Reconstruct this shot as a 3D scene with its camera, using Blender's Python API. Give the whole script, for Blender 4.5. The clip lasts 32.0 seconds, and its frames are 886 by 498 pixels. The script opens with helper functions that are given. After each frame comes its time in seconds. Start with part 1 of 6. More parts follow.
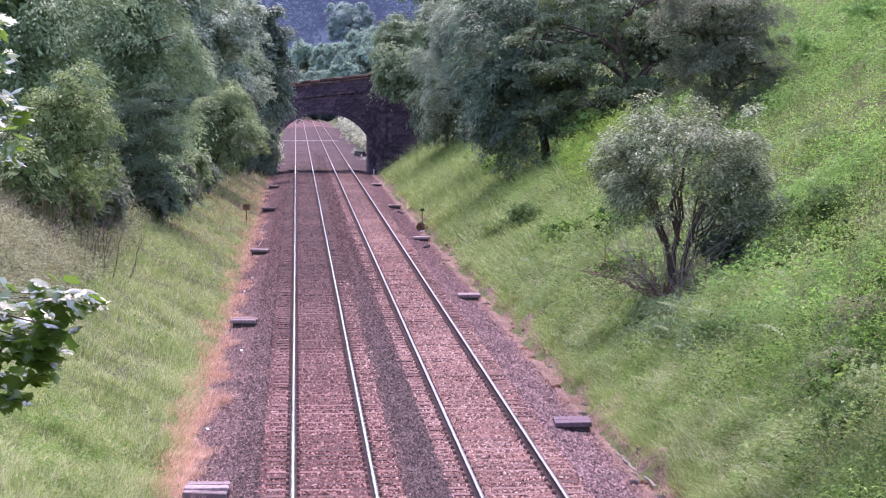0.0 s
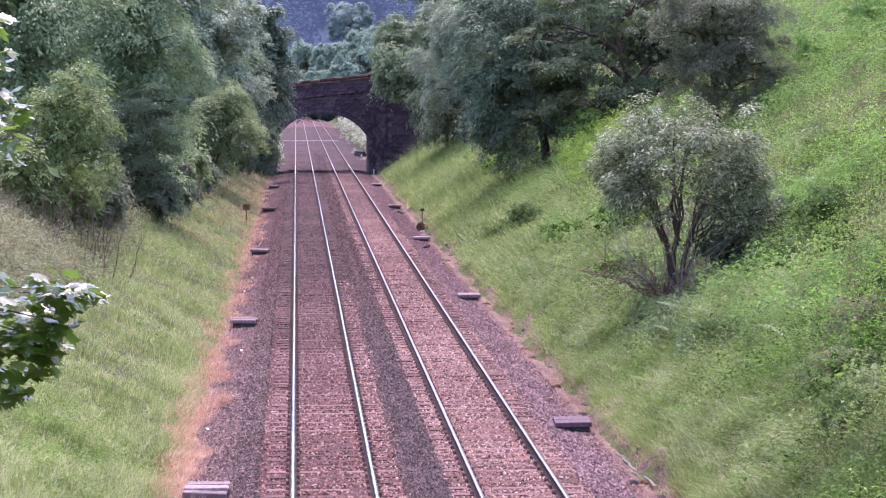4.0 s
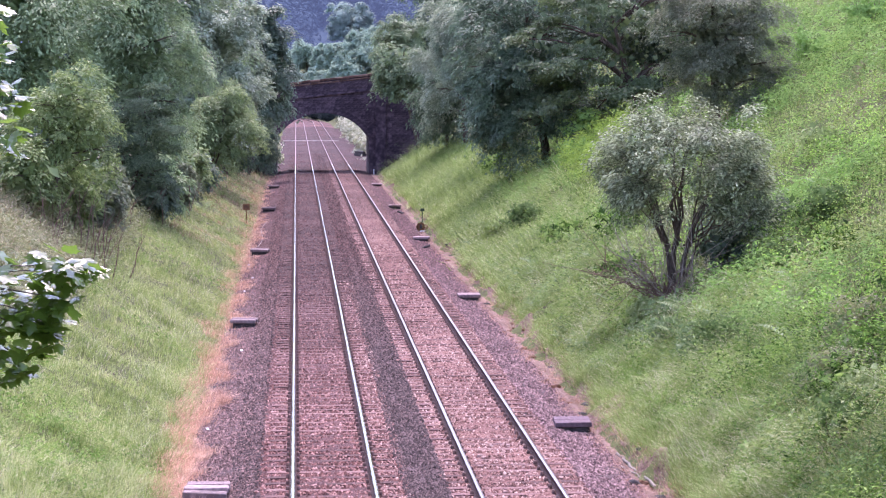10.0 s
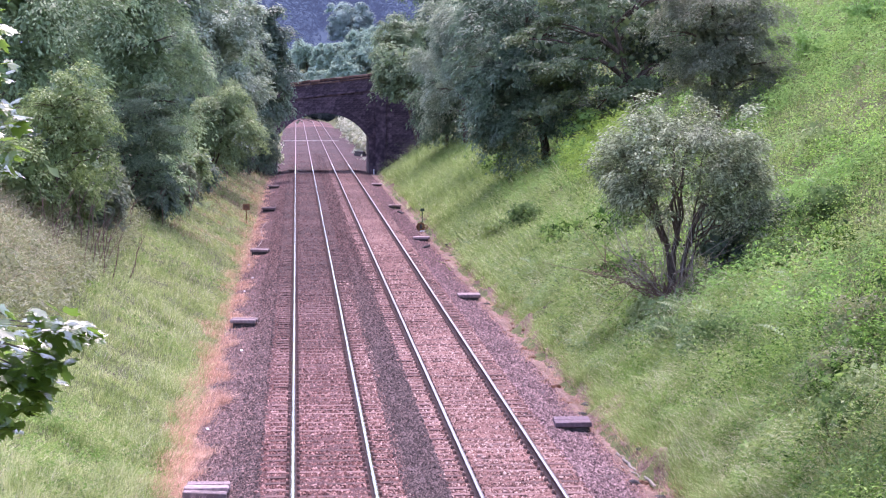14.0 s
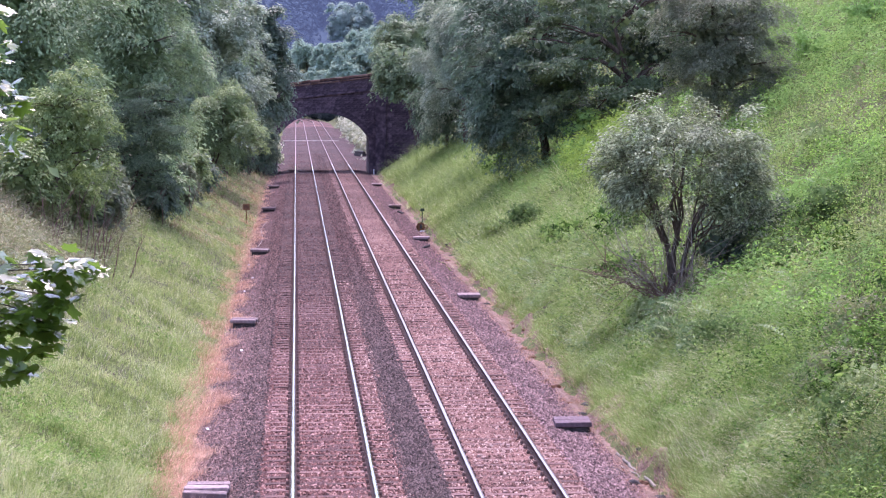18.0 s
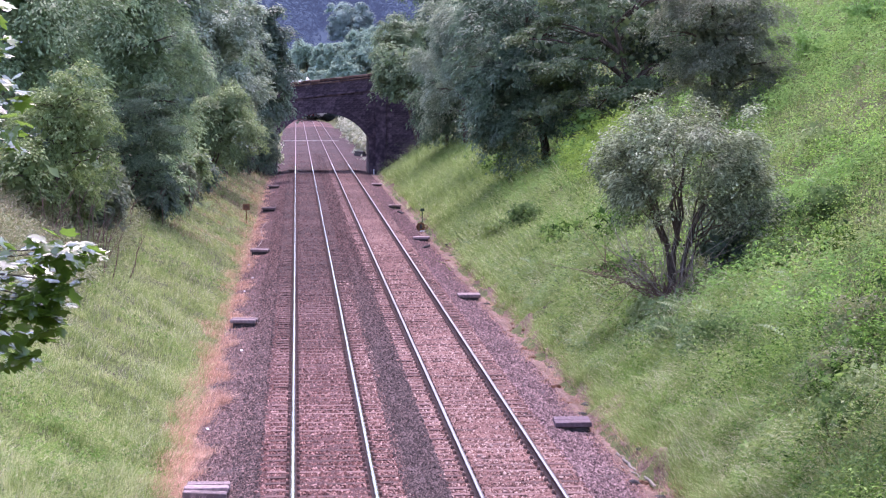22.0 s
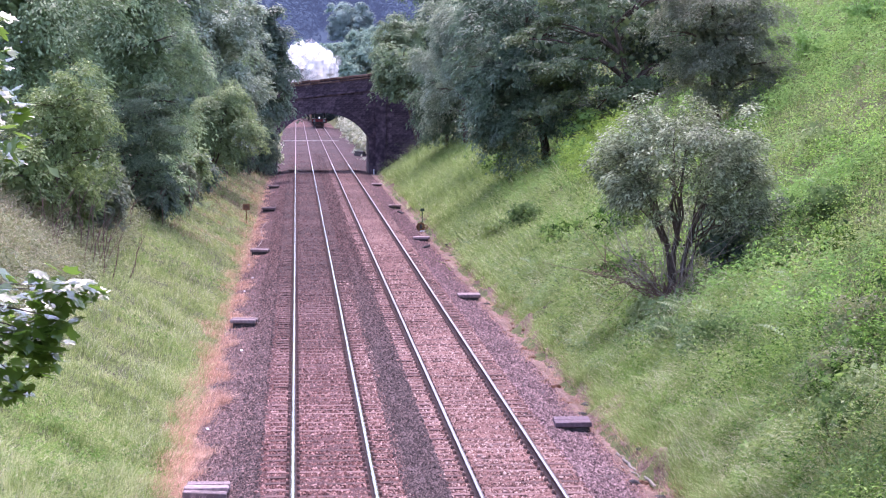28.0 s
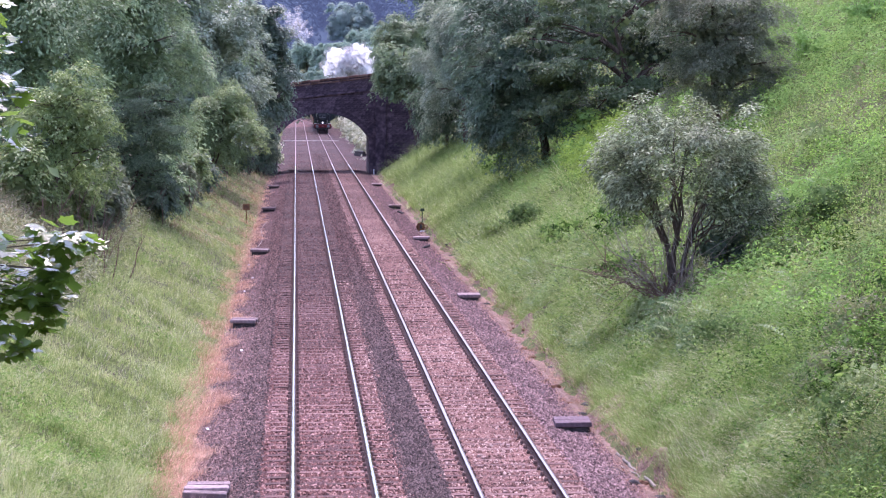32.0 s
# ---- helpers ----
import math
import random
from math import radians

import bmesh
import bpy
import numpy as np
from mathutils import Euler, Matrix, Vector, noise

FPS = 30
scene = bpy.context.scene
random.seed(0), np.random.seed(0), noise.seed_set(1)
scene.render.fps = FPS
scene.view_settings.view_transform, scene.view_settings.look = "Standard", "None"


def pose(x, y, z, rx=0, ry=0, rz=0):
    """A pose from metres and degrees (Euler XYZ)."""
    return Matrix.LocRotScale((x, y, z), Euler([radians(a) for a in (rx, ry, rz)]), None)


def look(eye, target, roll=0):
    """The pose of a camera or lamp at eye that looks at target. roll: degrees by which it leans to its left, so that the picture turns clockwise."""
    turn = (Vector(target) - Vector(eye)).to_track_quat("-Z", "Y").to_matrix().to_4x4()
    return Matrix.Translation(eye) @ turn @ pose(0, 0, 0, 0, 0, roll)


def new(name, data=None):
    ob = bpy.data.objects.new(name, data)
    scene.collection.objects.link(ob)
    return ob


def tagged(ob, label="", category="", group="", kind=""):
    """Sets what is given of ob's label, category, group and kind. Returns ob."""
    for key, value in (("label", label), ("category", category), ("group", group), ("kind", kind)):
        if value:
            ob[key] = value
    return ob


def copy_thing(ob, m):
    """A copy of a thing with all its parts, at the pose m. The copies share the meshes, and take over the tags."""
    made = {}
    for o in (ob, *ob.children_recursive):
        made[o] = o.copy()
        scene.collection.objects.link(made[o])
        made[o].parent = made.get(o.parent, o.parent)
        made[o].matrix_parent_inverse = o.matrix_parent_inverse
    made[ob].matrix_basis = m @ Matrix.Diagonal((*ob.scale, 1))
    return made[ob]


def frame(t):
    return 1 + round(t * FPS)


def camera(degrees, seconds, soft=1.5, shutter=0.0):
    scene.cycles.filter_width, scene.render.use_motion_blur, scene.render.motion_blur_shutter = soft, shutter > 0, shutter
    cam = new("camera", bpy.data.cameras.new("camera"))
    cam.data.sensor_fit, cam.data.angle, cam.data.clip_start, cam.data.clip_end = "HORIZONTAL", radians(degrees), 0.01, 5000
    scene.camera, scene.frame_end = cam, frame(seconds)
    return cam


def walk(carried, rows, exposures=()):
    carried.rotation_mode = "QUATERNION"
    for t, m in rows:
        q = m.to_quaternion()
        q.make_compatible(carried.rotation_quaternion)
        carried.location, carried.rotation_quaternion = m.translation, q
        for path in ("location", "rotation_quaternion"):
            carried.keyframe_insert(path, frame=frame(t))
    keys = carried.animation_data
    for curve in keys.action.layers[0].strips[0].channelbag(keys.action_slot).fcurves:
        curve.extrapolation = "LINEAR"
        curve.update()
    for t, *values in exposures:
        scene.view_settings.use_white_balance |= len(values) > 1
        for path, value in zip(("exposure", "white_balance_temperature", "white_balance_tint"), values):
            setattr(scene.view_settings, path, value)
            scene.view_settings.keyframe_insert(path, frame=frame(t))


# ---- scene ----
# World: y runs along the railway, z = 0 is the top of the rails, x to the right of the way of sight.
cam = camera(21.2, 32.0, soft=1.12)
EYE = (0.0, 0.0, 7.3)
walk(cam, [(0.0, pose(*EYE, 86.04, 0, -3.543)), (32.0, pose(*EYE, 86.04, 0, -3.543))],
     exposures=[(0, 1.63, 6250, 39.5), (6, 1.66, 6214, 39.5), (8, 1.73, 6202, 39.5), (9, 1.77, 6196, 39.5), (11.5, 1.83, 6181, 39.5), (13.5, 1.83, 6169, 39.5), (15.5, 1.73, 6157, 39.5), (17, 1.69, 6148, 39.5), (19, 1.68, 6136, 39.5), (22, 1.63, 6118, 39.5), (25, 1.61, 6100, 39.5), (26.5, 1.70, 6091, 39.5), (28, 1.78, 6082, 39.5), (29, 1.72, 6076, 39.5), (30, 1.57, 6070, 39.5), (31, 1.53, 6064, 39.5), (32, 1.63, 6058, 39.5)])

# ---- light ----
SUN_AZ, SUN_EL = 4.0, 62.0           # degrees from +y towards +x, and above the horizon
world = bpy.data.worlds.new("world")
scene.world = world
world.use_nodes = True
wn = world.node_tree
sky = wn.nodes.new("ShaderNodeTexSky")
sky.sky_type = "NISHITA"
sky.sun_disc = False
sky.sun_elevation = radians(SUN_EL)
sky.sun_rotation = radians(SUN_AZ)
sky.dust_density = 2.0
sky.air_density = 1.2
bg = wn.nodes["Background"]
bg.inputs["Strength"].default_value = 0.15
wn.links.new(sky.outputs[0], bg.inputs[0])
sun = new("sun", bpy.data.lights.new("sun", "SUN"))
sun.data.energy = 1.4
sun.data.angle = radians(32.0)
sun.data.color = (1.0, 0.95, 0.88)
az, el = radians(SUN_AZ), radians(SUN_EL)
SUN_FROM = Vector((math.sin(az) * math.cos(el), math.cos(az) * math.cos(el), math.sin(el)))
sun.matrix_world = look(SUN_FROM * 200, (0, 0, 0))

rng = np.random.default_rng(7)


# ---- materials ----
def mat(name, stops, scale=8.0, rough=0.85, bump=0.3, bump_scale=60.0, detail=6.0, island=0.0, per_object=0.0,
        big=0.0, big_scale=0.4, translucent=0.0, metal=0.0, spec=0.3, dist=0.02, stretch=(1, 1, 1)):
    """A procedural surface: colour stops over noise, a second, larger variation, fine relief."""
    m = bpy.data.materials.new(name)
    m.use_nodes = True
    nt = m.node_tree
    N, L = nt.nodes, nt.links
    p = N["Principled BSDF"]
    p.inputs["Roughness"].default_value = rough
    p.inputs["Metallic"].default_value = metal
    p.inputs["Specular IOR Level"].default_value = spec
    co = N.new("ShaderNodeTexCoord")
    mp = N.new("ShaderNodeMapping")
    mp.inputs["Scale"].default_value = stretch
    geo = N.new("ShaderNodeNewGeometry")
    L.new(geo.outputs["Position"], mp.inputs["Vector"])
    if per_object:
        L.new(co.outputs["Object"], mp.inputs["Vector"])
    nz = N.new("ShaderNodeTexNoise")
    nz.inputs["Scale"].default_value = scale
    nz.inputs["Detail"].default_value = detail
    L.new(mp.outputs[0], nz.inputs["Vector"])
    fac = nz.outputs["Fac"]

    def maths(op, a, b):
        n = N.new("ShaderNodeMath")
        n.operation = op
        for i, v in enumerate((a, b)):
            if isinstance(v, (int, float)):
                n.inputs[i].default_value = v
            else:
                L.new(v, n.inputs[i])
        return n.outputs[0]

    if big:
        n2 = N.new("ShaderNodeTexNoise")
        n2.inputs["Scale"].default_value = big_scale
        n2.inputs["Detail"].default_value = 4
        L.new(geo.outputs["Position"], n2.inputs["Vector"])
        fac = maths("ADD", fac, maths("MULTIPLY", maths("SUBTRACT", n2.outputs["Fac"], 0.5), big))
    if island:
        fac = maths("ADD", fac, maths("MULTIPLY", maths("SUBTRACT", geo.outputs["Random Per Island"], 0.5), island))
    if per_object:
        oi = N.new("ShaderNodeObjectInfo")
        fac = maths("ADD", fac, maths("MULTIPLY", maths("SUBTRACT", oi.outputs["Random"], 0.5), per_object))
    ramp = N.new("ShaderNodeValToRGB")
    el_ = ramp.color_ramp.elements
    while len(el_) < len(stops):
        el_.new(0.5)
    for e, (pos, c) in zip(el_, stops):
        e.position, e.color = pos, (*c, 1)
    L.new(fac, ramp.inputs[0])
    L.new(ramp.outputs[0], p.inputs["Base Color"])
    if bump:
        nb = N.new("ShaderNodeTexNoise")
        nb.inputs["Scale"].default_value = bump_scale
        nb.inputs["Detail"].default_value = 4
        L.new(mp.outputs[0], nb.inputs["Vector"])
        b = N.new("ShaderNodeBump")
        b.inputs["Strength"].default_value = bump
        b.inputs["Distance"].default_value = dist
        L.new(nb.outputs["Fac"], b.inputs["Height"])
        L.new(b.outputs[0], p.inputs["Normal"])
    if translucent:
        t = N.new("ShaderNodeBsdfTranslucent")
        hs = N.new("ShaderNodeHueSaturation")
        hs.inputs["Hue"].default_value = 0.5
        hs.inputs["Saturation"].default_value = 1.0
        hs.inputs["Value"].default_value = 1.35
        L.new(ramp.outputs[0], hs.inputs["Color"])
        L.new(hs.outputs[0], t.inputs["Color"])
        mx = N.new("ShaderNodeMixShader")
        mx.inputs[0].default_value = translucent
        L.new(p.outputs[0], mx.inputs[1])
        L.new(t.outputs[0], mx.inputs[2])
        L.new(mx.outputs[0], N["Material Output"].inputs["Surface"])
    return m


def leaf_mat(name, dark, mid, light, rough=0.5, spec=0.35, translucent=0.35, vary=0.45):
    return mat(name, [(0.05, dark), (0.5, mid), (0.95, light)], scale=0.9, rough=rough, bump=0, island=vary, big=0.6,
               big_scale=0.25, translucent=translucent, spec=spec, detail=3)


M = {}
M["soil"] = mat("soil", [(0.3, (0.05, 0.042, 0.02)), (0.5, (0.085, 0.10, 0.032)), (0.75, (0.15, 0.16, 0.055))], 3.0, 0.95, 0.5, 40, big=0.5, big_scale=0.2)
M["ballast"] = mat("ballast", [(0.25, (0.0284, 0.01794, 0.01736)), (0.5, (0.09291, 0.05978, 0.05845)), (0.75, (0.2076, 0.1345, 0.1323))], 24.0, 0.9, 0.9, 26, dist=0.06, big=0.3, big_scale=0.5)
M["ballast_brown"] = mat("ballast_brown", [(0.25, (0.0308, 0.01305, 0.01287)), (0.5, (0.1078, 0.04788, 0.0462)), (0.75, (0.2233, 0.1124, 0.106))], 24.0, 0.9, 0.9, 26, dist=0.06, big=0.6, big_scale=0.12)
M["ballast_tan"] = mat("ballast_tan", [(0.25, (0.04695, 0.02085, 0.01787)), (0.5, (0.1793, 0.08517, 0.07147)), (0.75, (0.35, 0.1956, 0.1624))], 24.0, 0.9, 0.9, 26, dist=0.06, big=0.7, big_scale=0.12)
M["stone_grey"] = mat("stone_grey", [(0.0, (0.04416, 0.02438, 0.02282)), (0.5, (0.1192, 0.07034, 0.0652)), (1.0, (0.2871, 0.1782, 0.163))], 9.0, 0.9, 0.3, 40, island=1.0, big=0.4, big_scale=0.4)
M["stone_dark"] = mat("stone_dark", [(0.0, (0.01967, 0.01295, 0.01277)), (0.5, (0.05365, 0.03504, 0.03476)), (1.0, (0.152, 0.1029, 0.0993))], 9.0, 0.9, 0.3, 40, island=1.0, big=0.4, big_scale=0.4)
M["stone_brown"] = mat("stone_brown", [(0.0, (0.04296, 0.01642, 0.01461)), (0.5, (0.1433, 0.05913, 0.05079)), (0.75, (0.2463, 0.1237, 0.1054)), (1.0, (0.4312, 0.2622, 0.229))], 9.0, 0.9, 0.3, 40, island=1.0, big=0.6, big_scale=0.12)
M["stone_tan"] = mat("stone_tan", [(0.0, (0.04763, 0.02102, 0.01814)), (0.5, (0.1747, 0.08487, 0.07101)), (0.75, (0.2783, 0.1589, 0.1343)), (1.0, (0.4501, 0.3223, 0.277))], 9.0, 0.9, 0.3, 40, island=1.0, big=0.7, big_scale=0.12)
M["rail_top"] = mat("rail_top", [(0.3, (0.7568, 0.7224, 0.7308)), (0.7, (0.817, 0.7812, 0.7896))], 4.0, 0.24, 0.0, 60, metal=1.0, stretch=(0.86, 0.042, 0.84))
M["rail_dull"] = mat("rail_dull", [(0.3, (0.4, 0.3354, 0.3432)), (0.7, (0.544, 0.468, 0.4758))], 4.0, 0.3, 0.0, 60, metal=1.0, stretch=(1, 0.05, 1))
# dim reflection on the far rail heads, put into a matt base colour
M["rail_dim_reflection"] = mat("rail_dim_reflection", [(0.3, (0.30, 0.21, 0.215)), (0.7, (0.40, 0.29, 0.295))], 4.0, 0.62, 0.0, 60, stretch=(1, 0.05, 1))
M["rail_side"] = mat("rail_side", [(0.3, (0.0434, 0.0224, 0.021)), (0.7, (0.091, 0.0462, 0.042))], 12.0, 0.85, 0.3, 60)
M["chair"] = mat("chair", [(0.3, (0.06, 0.034, 0.033)), (0.7, (0.14, 0.08, 0.074))], 12.0, 0.8, 0.3, 60)
M["sleeper"] = mat("sleeper", [(0.25, (0.07655, 0.03982, 0.0362)), (0.5, (0.1531, 0.08044, 0.07239)), (0.75, (0.2526, 0.1494, 0.1335))], 14.0, 0.9, 0.5, 50, per_object=0.5, big=0.5, big_scale=0.12)
M["concrete"] = mat("concrete", [(0.25, (0.1631, 0.1176, 0.1176)), (0.5, (0.3011, 0.2184, 0.2184)), (0.75, (0.4516, 0.336, 0.336))], 10.0, 0.9, 0.5, 60, per_object=0.4)
M["concrete_dark"] = mat("concrete_dark", [(0.25, (0.03, 0.028, 0.03)), (0.75, (0.10, 0.085, 0.085))], 10.0, 0.9, 0.5, 60)
M["straw"] = mat("straw", [(0.1, (0.389, 0.1995, 0.1309)), (0.5, (0.6601, 0.3775, 0.2616)), (0.9, (0.85, 0.5931, 0.4396))], 1.2, 0.9, 0, island=0.8, translucent=0.2)
M["grass"] = mat("grass", [(0.0, (0.09227, 0.1411, 0.02913)), (0.38, (0.228, 0.3175, 0.08999)), (0.68, (0.4124, 0.4822, 0.1853)), (1.0, (0.6513, 0.6351, 0.3704))], 2.2, 0.75, 0, island=0.7, big=1.0, big_scale=0.45, translucent=0.3, detail=5)
M["grass_pale"] = mat("grass_pale", [(0.0, (0.06691, 0.1173, 0.0168)), (0.42, (0.1911, 0.293, 0.063)), (0.8, (0.3536, 0.4493, 0.1595)), (1.0, (0.631, 0.6447, 0.3863))], 2.2, 0.7, 0, island=0.8, big=1.1, big_scale=0.7, translucent=0.3, detail=5)
M["herb"] = leaf_mat("herb", (0.01843, 0.05128, 0.00673), (0.1074, 0.2205, 0.03845), (0.3173, 0.4615, 0.1249), translucent=0.35, vary=1.1, rough=0.7, spec=0.15)
M["fern"] = leaf_mat("fern", (0.1061, 0.2044, 0.05175), (0.1945, 0.3469, 0.0938), (0.33, 0.4957, 0.1696), translucent=0.36, rough=0.7, spec=0.15)
M["fern_bright"] = leaf_mat("fern_bright", (0.1215, 0.2094, 0.03576), (0.2228, 0.3554, 0.06482), (0.3779, 0.5078, 0.1172), translucent=0.36, rough=0.7, spec=0.15)
M["fresh"] = leaf_mat("fresh_leaf", (0.075, 0.20, 0.025), (0.185, 0.40, 0.055), (0.37, 0.61, 0.12), translucent=0.4, vary=0.9, rough=0.6, spec=0.25)
M["bramble"] = leaf_mat("bramble", (0.09069, 0.1078, 0.04842), (0.1905, 0.2157, 0.09688), (0.3448, 0.3666, 0.1848))
M["bramble_green"] = leaf_mat("bramble_green", (0.08452, 0.1381, 0.03128), (0.1803, 0.2567, 0.06647), (0.3494, 0.4344, 0.1329))
M["straw_brown"] = mat("straw_brown", [(0.1, (0.1615, 0.08803, 0.05667)), (0.5, (0.3974, 0.2365, 0.1643)), (0.9, (0.6831, 0.4621, 0.3513))], 1.2, 0.9, 0, island=0.9, translucent=0.15)
M["dead_fern"] = mat("dead_fern", [(0.1, (0.16, 0.13, 0.07)), (0.5, (0.34, 0.29, 0.175)), (0.9, (0.6, 0.55, 0.4))], 1.2, 0.9, 0, island=0.9, translucent=0.15)
M["tussock"] = leaf_mat("tussock_leaf", (0.08, 0.125, 0.03825), (0.2, 0.275, 0.09775), (0.43, 0.51, 0.2465), rough=0.7, spec=0.15)
M["litter_brown"] = mat("litter_brown", [(0.3, (0.08321, 0.04885, 0.03589)), (0.5, (0.2034, 0.1244, 0.09875)), (0.75, (0.3699, 0.2486, 0.2064))], 18.0, 0.95, 0.9, 40, big=0.5, big_scale=0.8)
M["stone_mauve"] = mat("stone_mauve", [(0.0, (0.0436, 0.02511, 0.02601)), (0.5, (0.1453, 0.08537, 0.08535)), (1.0, (0.3488, 0.226, 0.2235))], 9.0, 0.9, 0.3, 40, island=1.0, big=0.5, big_scale=0.5)
M["concrete_mauve"] = mat("concrete_mauve", [(0.25, (0.09031, 0.0595, 0.07125)), (0.75, (0.2019, 0.1356, 0.1568))], 10.0, 0.85, 0.5, 60, per_object=0.4)
M["nettle"] = leaf_mat("nettle", (0.03216, 0.06967, 0.02042), (0.1072, 0.1822, 0.05569), (0.2572, 0.3537, 0.1299), rough=0.7, spec=0.15)
M["bark"] = mat("bark", [(0.25, (0.036, 0.026, 0.022)), (0.5, (0.102, 0.078, 0.062)), (0.75, (0.204, 0.168, 0.138))], 14.0, 0.92, 0.8, 40, stretch=(1, 1, 0.25))
M["twig"] = mat("twig", [(0.3, (0.09, 0.054, 0.0455)), (0.7, (0.255, 0.162, 0.13))], 14.0, 0.9, 0.3, 60)
M["twig_grey"] = mat("twig_grey", [(0.3, (0.16, 0.13, 0.11)), (0.7, (0.36, 0.31, 0.27))], 14.0, 0.9, 0.3, 60)
M["ash"] = leaf_mat("ash_leaf", (0.1121, 0.1682, 0.08308), (0.2147, 0.3082, 0.1542), (0.3923, 0.5045, 0.285))
M["ash_young"] = leaf_mat("ash_young_leaf", (0.09476, 0.1399, 0.04747), (0.1884, 0.2691, 0.09605), (0.3552, 0.4413, 0.1809))
M["dark"] = leaf_mat("dark_leaf", (0.05777, 0.09078, 0.06302), (0.1135, 0.1693, 0.1089), (0.2372, 0.3198, 0.2147), rough=0.42)
M["silver"] = leaf_mat("silver_leaf", (0.114, 0.156, 0.09828), (0.252, 0.3216, 0.2079), (0.54, 0.624, 0.504))
M["willow"] = leaf_mat("willow_leaf", (0.1219, 0.1625, 0.1049), (0.2844, 0.3493, 0.2351), (0.6175, 0.6987, 0.5607))
M["sallow"] = leaf_mat("sallow_leaf", (0.07459, 0.09734, 0.0462), (0.1889, 0.2348, 0.1204), (0.4675, 0.5396, 0.3465), vary=0.9)
M["haw"] = leaf_mat("haw_leaf", (0.07103, 0.09005, 0.05312), (0.1486, 0.1799, 0.1062), (0.2712, 0.3116, 0.1926))
M["sycamore"] = leaf_mat("sycamore_leaf", (0.05063, 0.08427, 0.03542), (0.1054, 0.1553, 0.06643), (0.2192, 0.2841, 0.1329), rough=0.4)
M["syc_near"] = leaf_mat("sycamore_near_leaf", (0.06, 0.12, 0.018), (0.145, 0.25, 0.032), (0.34, 0.48, 0.055), rough=0.24, spec=1.0, translucent=0.5, vary=0.9)
M["syc_near"].node_tree.nodes["Principled BSDF"].inputs["Coat Weight"].default_value = 0.7
M["syc_near"].node_tree.nodes["Principled BSDF"].inputs["Coat Roughness"].default_value = 0.18
# both far leaf colours are paler and bluer, with distance haze mixed in
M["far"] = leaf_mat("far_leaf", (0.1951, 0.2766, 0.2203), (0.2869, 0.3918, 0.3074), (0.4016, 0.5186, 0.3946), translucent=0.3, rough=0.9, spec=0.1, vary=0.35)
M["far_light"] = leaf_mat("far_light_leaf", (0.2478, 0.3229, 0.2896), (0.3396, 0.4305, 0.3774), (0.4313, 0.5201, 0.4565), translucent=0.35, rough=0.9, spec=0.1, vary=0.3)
M["pale_scrub"] = leaf_mat("pale_scrub_leaf", (0.192, 0.216, 0.12), (0.432, 0.444, 0.3), (0.85, 0.816, 0.696))
M["ash_far"] = leaf_mat("lime_leaf", (0.09563, 0.1381, 0.0781), (0.1913, 0.2656, 0.1395), (0.3506, 0.4462, 0.2455))
M["dark_deep"] = leaf_mat("dark_deep_leaf", (0.05169, 0.08875, 0.05934), (0.1066, 0.174, 0.1047), (0.2586, 0.3726, 0.2443), rough=0.42)
# darker copy of the dark leaf, shade put into its colour
M["dark_shaded"] = leaf_mat("dark_shaded_leaf", (0.0396, 0.06072, 0.04125), (0.08184, 0.1162, 0.07563), (0.1716, 0.2244, 0.1375), rough=0.6, spec=0.2)
# leaves with the shade of the far bend put into their colour
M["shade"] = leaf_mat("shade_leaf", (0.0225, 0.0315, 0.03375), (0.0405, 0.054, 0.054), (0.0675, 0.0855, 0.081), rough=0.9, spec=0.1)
M["yew"] = leaf_mat("yew_leaf", (0.06469, 0.098, 0.05906), (0.1294, 0.189, 0.104), (0.2587, 0.343, 0.1949))
M["grass_green"] = mat("grass_green", [(0.0, (0.04235, 0.07923, 0.01384)), (0.38, (0.1317, 0.2191, 0.04257)), (0.68, (0.2447, 0.3542, 0.08515)), (1.0, (0.4329, 0.5033, 0.2129))], 2.2, 0.75, 0, island=0.9, big=0.9, big_scale=0.4, translucent=0.3, detail=5)
M["weed"] = leaf_mat("weed_leaf", (0.03336, 0.07796, 0.01172), (0.1445, 0.2703, 0.05273), (0.3669, 0.499, 0.1523), translucent=0.35, rough=0.7, spec=0.15)
M["ash_mid"] = leaf_mat("ash_mid_leaf", (0.1105, 0.156, 0.06552), (0.2145, 0.2925, 0.1229), (0.39, 0.481, 0.2321))
M["stalk"] = mat("stalk", [(0.1, (0.26, 0.3, 0.126)), (0.5, (0.5, 0.5, 0.288)), (0.9, (0.78, 0.74, 0.54))], 1.2, 0.8, 0, island=0.9, translucent=0.2)
M["masonry"] = mat("masonry", [(0.25, (0.0273, 0.0182, 0.0266)), (0.5, (0.0754, 0.0494, 0.0658)), (0.8, (0.208, 0.1404, 0.1652))], 2.5, 0.92, 0.8, 14, per_object=0.16, big=0.4, big_scale=0.5, dist=0.03)
M["coping"] = mat("coping", [(0.25, (0.06, 0.032, 0.026)), (0.5, (0.15, 0.08, 0.06)), (0.8, (0.29, 0.18, 0.14))], 6.0, 0.92, 0.6, 20, per_object=0.4)
M["pale_stone"] = mat("pale_stone", [(0.25, (0.30, 0.26, 0.24)), (0.75, (0.55, 0.50, 0.46))], 4.0, 0.92, 0.6, 20)
M["rust"] = mat("rust", [(0.3, (0.08, 0.032, 0.016)), (0.7, (0.264, 0.128, 0.064))], 12.0, 0.9, 0.4, 50)
